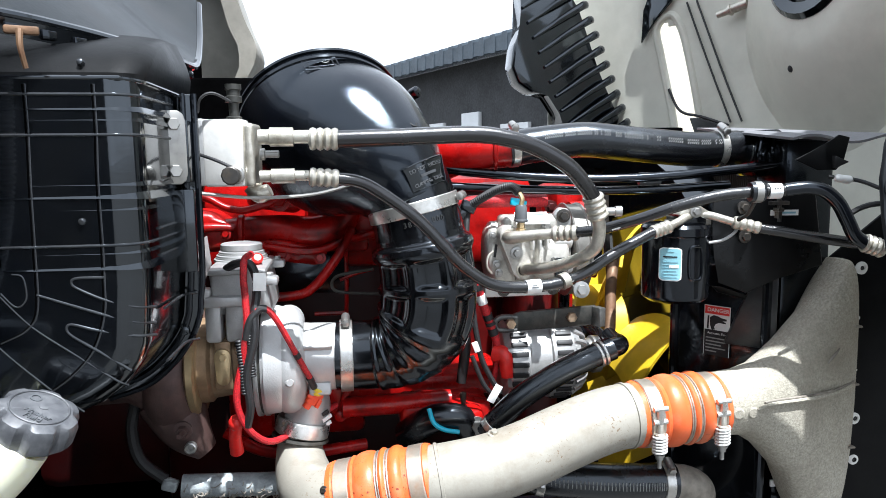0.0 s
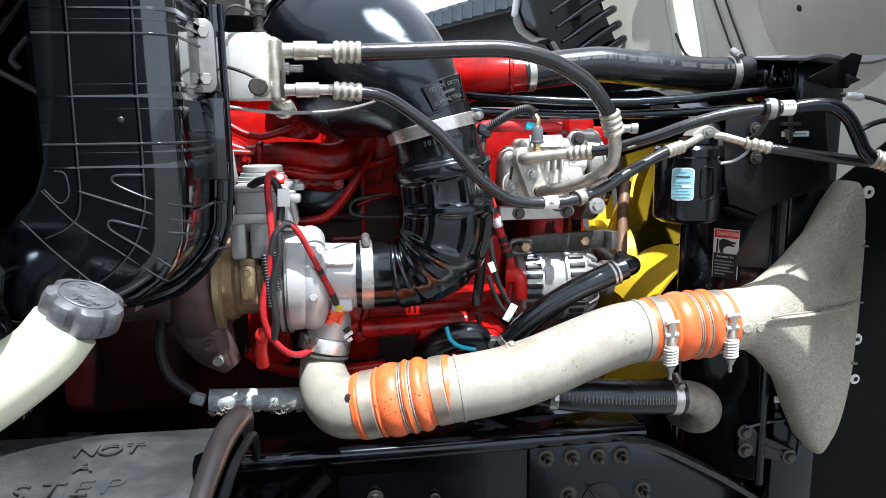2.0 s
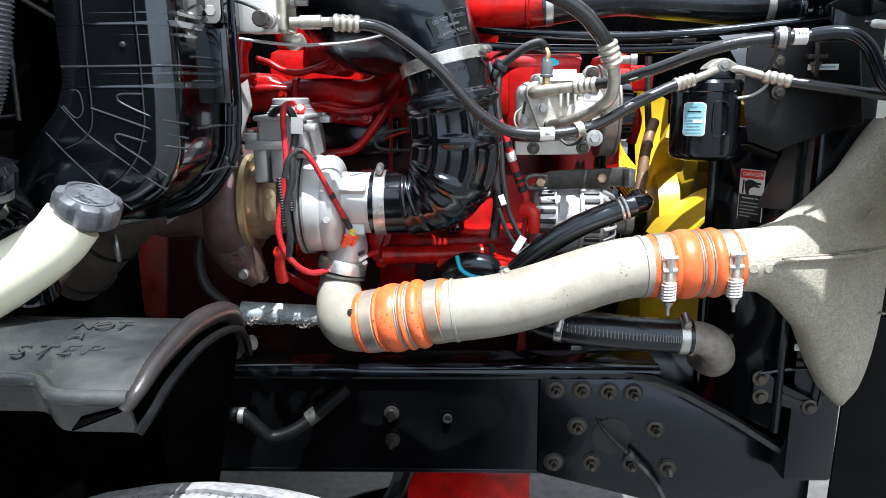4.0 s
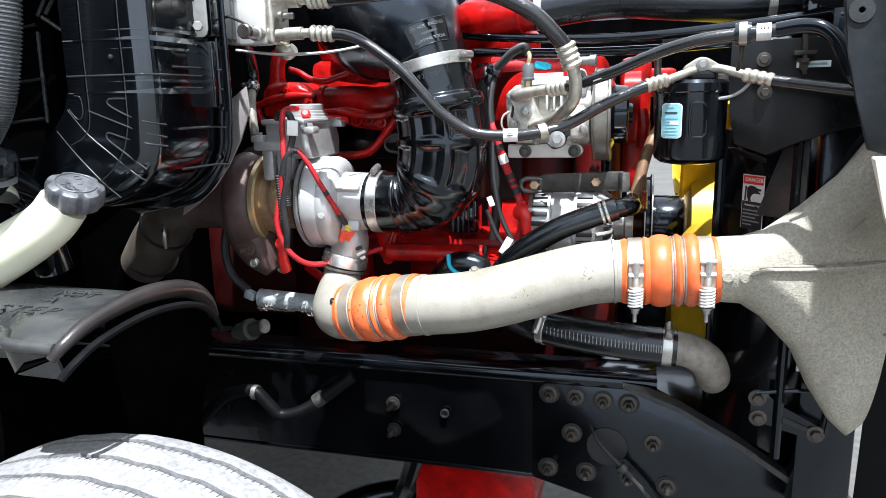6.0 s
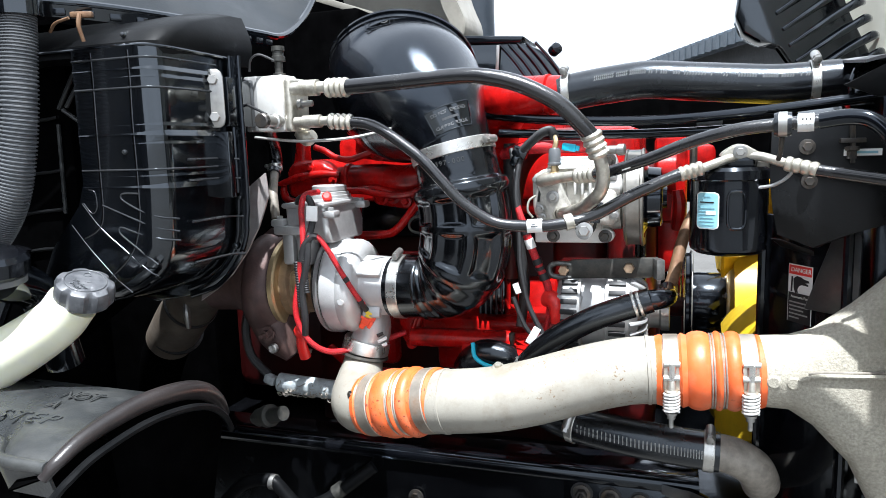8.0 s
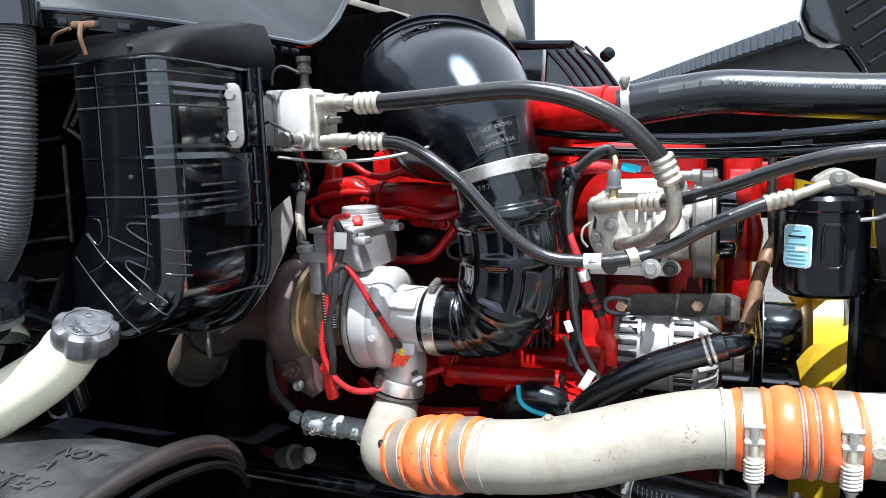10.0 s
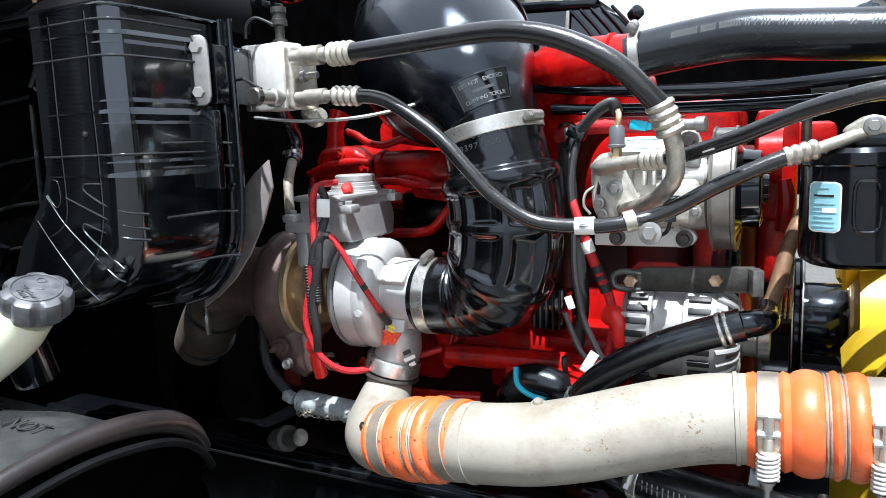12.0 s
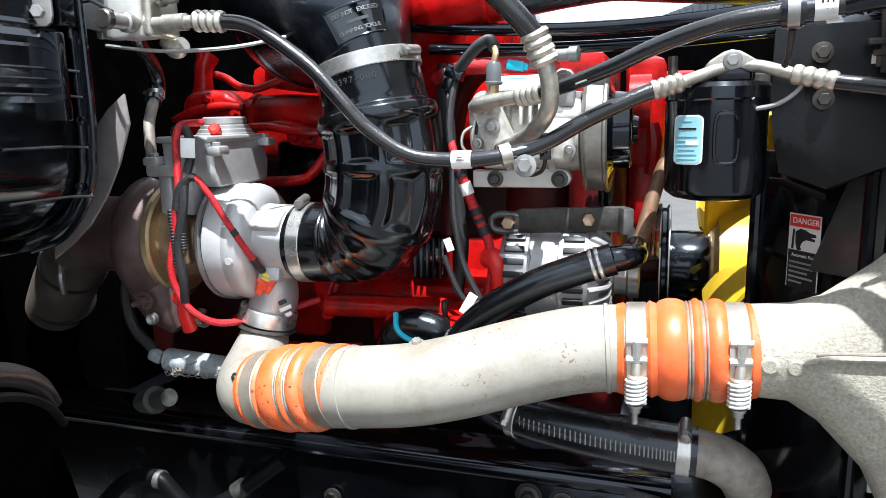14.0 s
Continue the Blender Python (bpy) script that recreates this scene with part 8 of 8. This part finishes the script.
# ---- hood tipped forward ----
def hood():
    t = thing("hood", (0.9, 1.9, 1.3), "cream fibreglass truck hood tipped forward, inner side showing", "hood")

    def shell(u, v):
        y = 0.98 + 2.10 * u
        s = math.sin(math.pi * min(1.0, max(0.0, u))) ** 0.6
        z = 1.22 + 1.35 * v
        x = 0.66 + 0.60 * s + 0.12 * v - 0.14 * v * v
        return Vector((x, y, z))

    def hole(u, v, m=0.0):
        y, z = 0.98 + 2.10 * u, 1.22 + 1.35 * v
        lo = 2.64 + (z - 1.60) * 0.22 + max(0.0, z - 1.98) * 1.5
        hi = 2.735 + (z - 1.60) * 0.205 - max(0.0, z - 1.99) * 1.2
        return 1.585 - m < z < 2.04 + m and lo - m < y < hi + m

    b = B()
    sheet(b, shell, 300, 90, 0.012, keep=lambda u, v: not hole(u, v))
    part("inner_shell", b, HOODIN, t)
    b = B()
    sheet(b, lambda u, v: shell(u, v) + Vector((0.035, 0, 0)), 150, 60, 0.006, keep=lambda u, v: not hole(u, v, 0.05))
    part("outer_skin", b, HOODOUT, t, "cream painted outer skin")
    off = Vector((-0.007, -0.005, 0))

    def on_shell(pts):
        return [Vector(p) + off for p in pts]

    rim = [(2.637, 1.575), (2.661, 1.69), (2.695, 1.85), (2.728, 1.985), (2.765, 2.040), (2.812, 2.000), (2.798, 1.90), (2.761, 1.72), (2.732, 1.575)]
    b = tube(B(), [shell((y - 0.98) / 2.10, (z - 1.22) / 1.35) + off for y, z in rim], 0.015, 10, 5)
    part("opening_rim", b, HOODIN, t, "rounded rim of the opening")
    b = prism(B(), [(1.03, 2.86, 1.50), (1.20, 2.60, 1.50), (1.45, 2.95, 2.20), (1.22, 3.30, 2.20)], (0.006, 0.006, -0.004))
    part("fender_panel", b, HOODOUT, t, "sunlit cream fender behind the opening")
    for pts in ([(1.081, 2.698, 2.069), (1.127, 2.623, 1.854), (1.167, 2.533, 1.642)], [(1.102, 2.668, 2.069), (1.150, 2.577, 1.829), (1.167, 2.539, 1.740), (1.184, 2.493, 1.643)]):
        part("seam", tube(B(), on_shell(pts), 0.0035, 8), INK, t, "dark panel seam")
    part("cable_line", tube(B(), on_shell([(1.050, 2.755, 1.775), (1.069, 2.726, 1.708), (1.085, 2.69, 1.682), (1.115, 2.646, 1.670), (1.163, 2.543, 1.633)]), 0.005, 8), INK, t, "thin dark line along the opening")
    b = prism(B(), on_shell([(1.095, 2.675, 1.665), (1.115, 2.646, 1.664), (1.163, 2.543, 1.628), (1.165, 2.54, 1.56), (1.117, 2.639, 1.56)]), (-0.006, -0.004, 0), 0.002)
    part("lower_flap", b, GUARD, t, "dark rubber flap")
    b = prism(B(), on_shell([(0.984, 2.846, 1.950), (0.986, 2.838, 2.067), (1.005, 2.800, 2.160), (1.060, 2.732, 2.130), (1.050, 2.745, 2.080), (1.012, 2.800, 2.028)]), (-0.008, -0.006, 0), 0.003)
    part("corner_trim", b, BLACK_PL, t, "black corner trim")
    b = lathe(B(), (1.262, 2.13, 1.99), (-1, -0.12, 0), [(-0.02, 0.50), (0.0, 0.455), (0.010, 0.425), (0.028, 0.390), (0.055, 0.345), (0.085, 0.29), (0.112, 0.23), (0.130, 0.18), (0.135, 0.15)], 96)
    bowl = part("lamp_bucket", b, HOODIN, t, "round moulded headlamp bucket")
    b = lathe(B(), (1.135, 2.115, 2.06), (-1, -0.12, 0), [(-0.03, 0.165), (0.01, 0.160), (0.022, 0.145), (0.018, 0.115), (0.035, 0.09), (0.04, 0.05)], 40)
    part("rubber_boot", b, BLACK_PL, bowl, "black rubber lamp boot")
    part("plug", lathe(B(), (1.142, 2.19, 1.775), (-1, -0.3, -0.3), [(-0.04, 0.011), (0.0, 0.011), (0.004, 0.008), (0.005, 0.003)], 12), INK, t, "small dark plug")
    b = lathe(B(), (1.12, 2.53, 2.00), (-0.6, 0.7, -0.25), [(-0.08, 0.016), (-0.03, 0.016), (-0.028, 0.020), (-0.02, 0.020), (-0.018, 0.013), (0.02, 0.011), (0.021, 0.004)], 12)
    part("stop_bolt", b, ALU_TUBE, t, "pale threaded stop bolt")


hood()


def ribbed_duct():
    t = thing("hood_air_duct", (0.72, 3.0, 1.7), "black ribbed rubber air duct on the far side of the hood", "duct")
    b = B()
    prism(b, [(0.49, 2.90, 1.87), (0.50, 2.90, 1.95), (0.535, 2.90, 2.03), (0.52, 2.90, 2.2), (0.66, 2.90, 2.25), (0.75, 2.90, 2.08), (0.83, 2.90, 1.86), (0.92, 2.90, 1.68), (0.90, 2.90, 1.60), (0.70, 2.90, 1.60), (0.69, 2.90, 1.70), (0.64, 2.90, 1.775), (0.566, 2.90, 1.775), (0.515, 2.90, 1.81)], (0, 0.12, 0), 0.012, 3)
    part("body", b, BLACK_PL, t)
    for k in range(11):
        f = k / 10
        z = 2.17 - 0.54 * f
        x = 0.63 + 0.22 * f
        b = tube(B(), [(x - 0.10, 2.89, z - 0.085), (x, 2.875, z - 0.02), (x + 0.085, 2.88, z + 0.03), (x + 0.11, 2.92, z + 0.04)], [0.005, 0.009, 0.012, 0.011], 10, 5, squash=1.3)
        part("rib", b, BLACK_PL, t, "slanting rubber rib")


ribbed_duct()


def splash_panel():
    t = thing("mud_flap", (0.7, 1.2, 0.9), "black rubber mud flap sheet with round fasteners", "mud flap")
    b = B()
    prism(b, [(0.694, 1.398, 1.345), (0.795, 1.392, 1.426), (1.238, 1.35, 1.459), (1.238, 1.35, 0.23), (0.673, 1.392, 0.23), (0.684, 1.392, 0.706), (0.690, 1.396, 0.95)], (0, 0.006, 0), 0.002)
    part("sheet", b, HOUSING, t)
    for x, y, z in ((0.752, 1.394, 1.325), (0.756, 1.394, 1.050), (0.759, 1.394, 0.972)):
        part("fastener", lathe(B(), (x, y, z), (0, -1, 0), [(0, 0.0115), (0.003, 0.0115), (0.005, 0.008), (0.0055, 0.005), (0.003, 0.004), (0.003, 0.001)], 20), WHITE, t, "pale round fastener")
        part("fastener_hole", lathe(B(), (x, y - 0.003, z), (0, -1, 0), [(0, 0.0038), (0.001, 0.0038), (0.0012, 0.001)], 12), INK, t)
    for x, z in ((0.752, 1.235), (0.754, 1.14), (0.768, 0.90)):
        part("small_rivet", lathe(B(), (x, 1.394, z), (0, -1, 0), [(0, 0.004), (0.002, 0.0035), (0.003, 0.001)], 10), WHITE, t)
    b = B()
    edge = [(0.546, 1.095, 1.58), (0.533, 1.095, 1.535), (0.528, 1.095, 1.49), (0.536, 1.095, 1.44), (0.550, 1.095, 1.38), (0.566, 1.095, 1.325), (0.60, 1.09, 1.315), (0.95, 1.02, 1.31), (0.95, 1.02, 1.60)]
    prism(b, edge, (0, 0.006, 0), 0.002)
    part("upper_flap", b, GREY_PL, t, "dark grey upper flap")
    b = lathe(B(), (0.546, 1.0935, 1.480), (0, -1, 0), [(0, 0.014), (0.001, 0.0135), (0.0012, 0.004), (0.0, 0.003)], 20)
    part("worn_spot", b, GUARD, t, "worn grey spot with a hole")
    b = B()
    prism(b, [(0.568, 1.085, 1.318), (0.60, 1.085, 1.318), (0.90, 1.03, 1.31), (0.90, 1.03, 1.05), (0.66, 1.07, 1.10), (0.615, 1.08, 1.18), (0.588, 1.085, 1.25)], (0, 0.008, 0), 0.003)
    part("cream_edge", b, HOODOUT, t, "cream painted lower edge")
    # folded seal sheet over the corner of the radiator
    b = B()
    prism(b, [(0.508, 1.240, 1.516), (0.548, 1.238, 1.534), (0.574, 1.236, 1.552), (0.592, 1.236, 1.548), (0.586, 1.238, 1.515), (0.574, 1.238, 1.500), (0.545, 1.240, 1.500)], (0.004, 0.008, 0), 0.0015)
    part("seal_tab", b, HOUSING, t, "black folded corner of the seal")
    b = B()
    prism(b, [(0.566, 1.232, 1.522), (0.590, 1.230, 1.512), (0.568, 1.232, 1.502)], (0, 0.012, 0), 0.002)
    part("seal_wedge", b, INK, t, "small black wedge")
    part("top_sheet", sheet(B(), lambda u, v: Vector((0.545 + 0.08 * u + 0.12 * u * v, 1.60 - 0.30 * v, 1.580 - 0.030 * v + 0.006 * math.sin(9 * u) * v)), 14, 8, 0.004), GREY_SHEET, t, "grey sheet over the radiator top")


splash_panel()

t_c = thing("hood_cable", (0.65, 1.2, 1.46), "thin hood cable with a pale end", "cable")
b = tube(B(), [(0.56, 1.236, 1.491), (0.60, 1.22, 1.484), (0.64, 1.19, 1.465), (0.75, 1.15, 1.44)], 0.003, 8)
part("cable", b, WIRE, t_c)
b = lathe(B(), (0.566, 1.230, 1.489), (1, -0.2, -0.15), [(0, 0.004), (0.004, 0.006), (0.022, 0.006), (0.026, 0.003)], 12)
part("cable_end", b, WHITE, t_c)
b = tube(B(), [(0.565, 1.21, 1.43), (0.60, 1.20, 1.45), (0.66, 1.18, 1.455)], 0.004, 8)
part("cable", b, WIRE, t_c)


# ---- far side of the cab front ----
def lower_tray():
    # beam added to close the view to bright ground under the radiator
    t = thing("front_crossmember", (0.45, 1.86, 0.60), "black beam and sheet added to block bright ground from view", "crossmember")
    part("beam", box(B(), (0.47, 1.93, 0.66), (0.34, 0.80, 0.14), bev=0.015), FRAME_BLACK, t)
    # black sheet added to keep the far side dark, gap left open
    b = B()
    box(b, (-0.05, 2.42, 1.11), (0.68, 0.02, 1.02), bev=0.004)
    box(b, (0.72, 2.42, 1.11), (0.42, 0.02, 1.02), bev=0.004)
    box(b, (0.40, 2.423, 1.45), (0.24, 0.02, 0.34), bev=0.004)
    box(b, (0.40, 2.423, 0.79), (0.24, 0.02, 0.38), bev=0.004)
    part("far_skirt", b, DEEP, t, "black sheet added to darken the far side, with a gap")


lower_tray()


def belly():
    # unseen sheet, added to keep light from the ground out of the bay
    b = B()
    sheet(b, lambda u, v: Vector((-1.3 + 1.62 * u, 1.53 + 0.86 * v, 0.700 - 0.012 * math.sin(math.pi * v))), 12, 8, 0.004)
    solo("belly_shield", b, DEEP, "black sheet added unseen under the engine to stop ground light", "shield")


belly()


def far_parts():
    t = thing("far_cowl", (-0.7, 2.8, 1.65), "beige moulded cowl corner on the far side", "cowl")
    b = B()
    outer = spline([(-0.462, 2.75, 1.79), (-0.418, 2.75, 1.89), (-0.455, 2.75, 2.00), (-0.52, 2.75, 2.17), (-0.66, 2.75, 2.27), (-0.95, 2.75, 2.33)], 5)
    inner = spline([(-0.95, 2.75, 2.27), (-0.67, 2.75, 2.21), (-0.55, 2.75, 2.11), (-0.505, 2.75, 1.97), (-0.470, 2.75, 1.88), (-0.50, 2.75, 1.79)], 5)
    prism(b, outer + inner, (0, 0.25, 0), 0.006, 2)
    part("arch", b, BEIGE, t, "beige rounded arch")
    b = B()
    prism(b, [(-1.9, 2.9, 0.0), (-0.46, 2.9, 0.0), (-0.46, 2.9, 1.9), (-0.56, 2.9, 2.12), (-1.0, 2.9, 2.25)], (0, 0.04, 0))
    part("lining", b, BEIGE, t, "dusty beige lining inside the arch")
    t = thing("breather_box", (-0.08, 2.02, 1.60), "black ribbed housing behind the intake elbow", "box")
    part("box_body", prism(B(), [(-0.34, 2.0, 1.56), (0.06, 2.0, 1.56), (0.055, 2.0, 1.62), (0.00, 2.0, 1.685), (-0.06, 2.0, 1.715), (-0.30, 2.0, 1.735), (-0.34, 2.0, 1.72)], (0, 0.16, 0), 0.008), BLACK_PL, t)
    part("lid", prism(B(), [(-0.33, 1.992, 1.722), (-0.055, 1.992, 1.708), (-0.045, 1.992, 1.722), (-0.31, 1.992, 1.744)], (0, 0.17, 0), 0.003), BLACK_GLOSS, t, "glossy black lid")
    for i in range(5):
        x = -0.07 + i * 0.022
        part("rib", tube(B(), [(x - 0.035, 1.992, 1.705), (x, 1.990, 1.665), (x + 0.035, 1.992, 1.615)], 0.0035, 8), BLACK_GLOSS, t, "slanting rib")
    part("bright_strap", box(B(), (-0.112, 1.992, 1.668), (0.008, 0.006, 0.075), (0, 4, 0), 0.001), ZINC, t, "bright metal strap")
    part("knob", lathe(B(), (0.030, 2.0, 1.685), (0.6, -0.6, 0.3), [(-0.01, 0.014), (0.010, 0.014), (0.012, 0.010)], 14), BLACK_GLOSS, t)
    part("pipe_bend", tube(B(), [(-0.185, 1.985, 1.600), (-0.165, 1.980, 1.630), (-0.170, 1.980, 1.655), (-0.195, 1.980, 1.660)], 0.006, 10), ZINC, t, "small bent metal pipe")
    b = lathe(B(), (-1.10, 5.2, 0.0), (0, 0, 1), [(0.3, 0.165), (4.2, 0.165)], 32)
    solo("chimney_pipe", b, STACK, "dark blue-grey upright exhaust pipe behind the cab", "exhaust pipe")
    t = thing("wiper_linkage", (-0.60, 2.25, 1.66), "pale metal linkage bars beyond the intake elbow", "linkage")
    part("bar", prism(B(), [(-0.80, 2.25, 1.935), (-0.785, 2.25, 1.950), (-0.555, 2.25, 1.868), (-0.570, 2.25, 1.853)], (0, 0.02, 0), 0.002), BEIGE, t, "beige sheet strip")
    for x0, x1 in ((-0.70, -0.64), (-0.645, -0.62), (-0.625, -0.595)):
        part("rod", tube(B(), [(x0, 2.25, 1.86), (x1, 2.24, 1.77)], 0.006, 8), ALU_TUBE, t, "thin bright rod")
    part("cross_rod", tube(B(), [(-0.70, 2.24, 1.775), (-0.60, 2.24, 1.765)], 0.006, 8), ALU_TUBE, t)


far_parts()
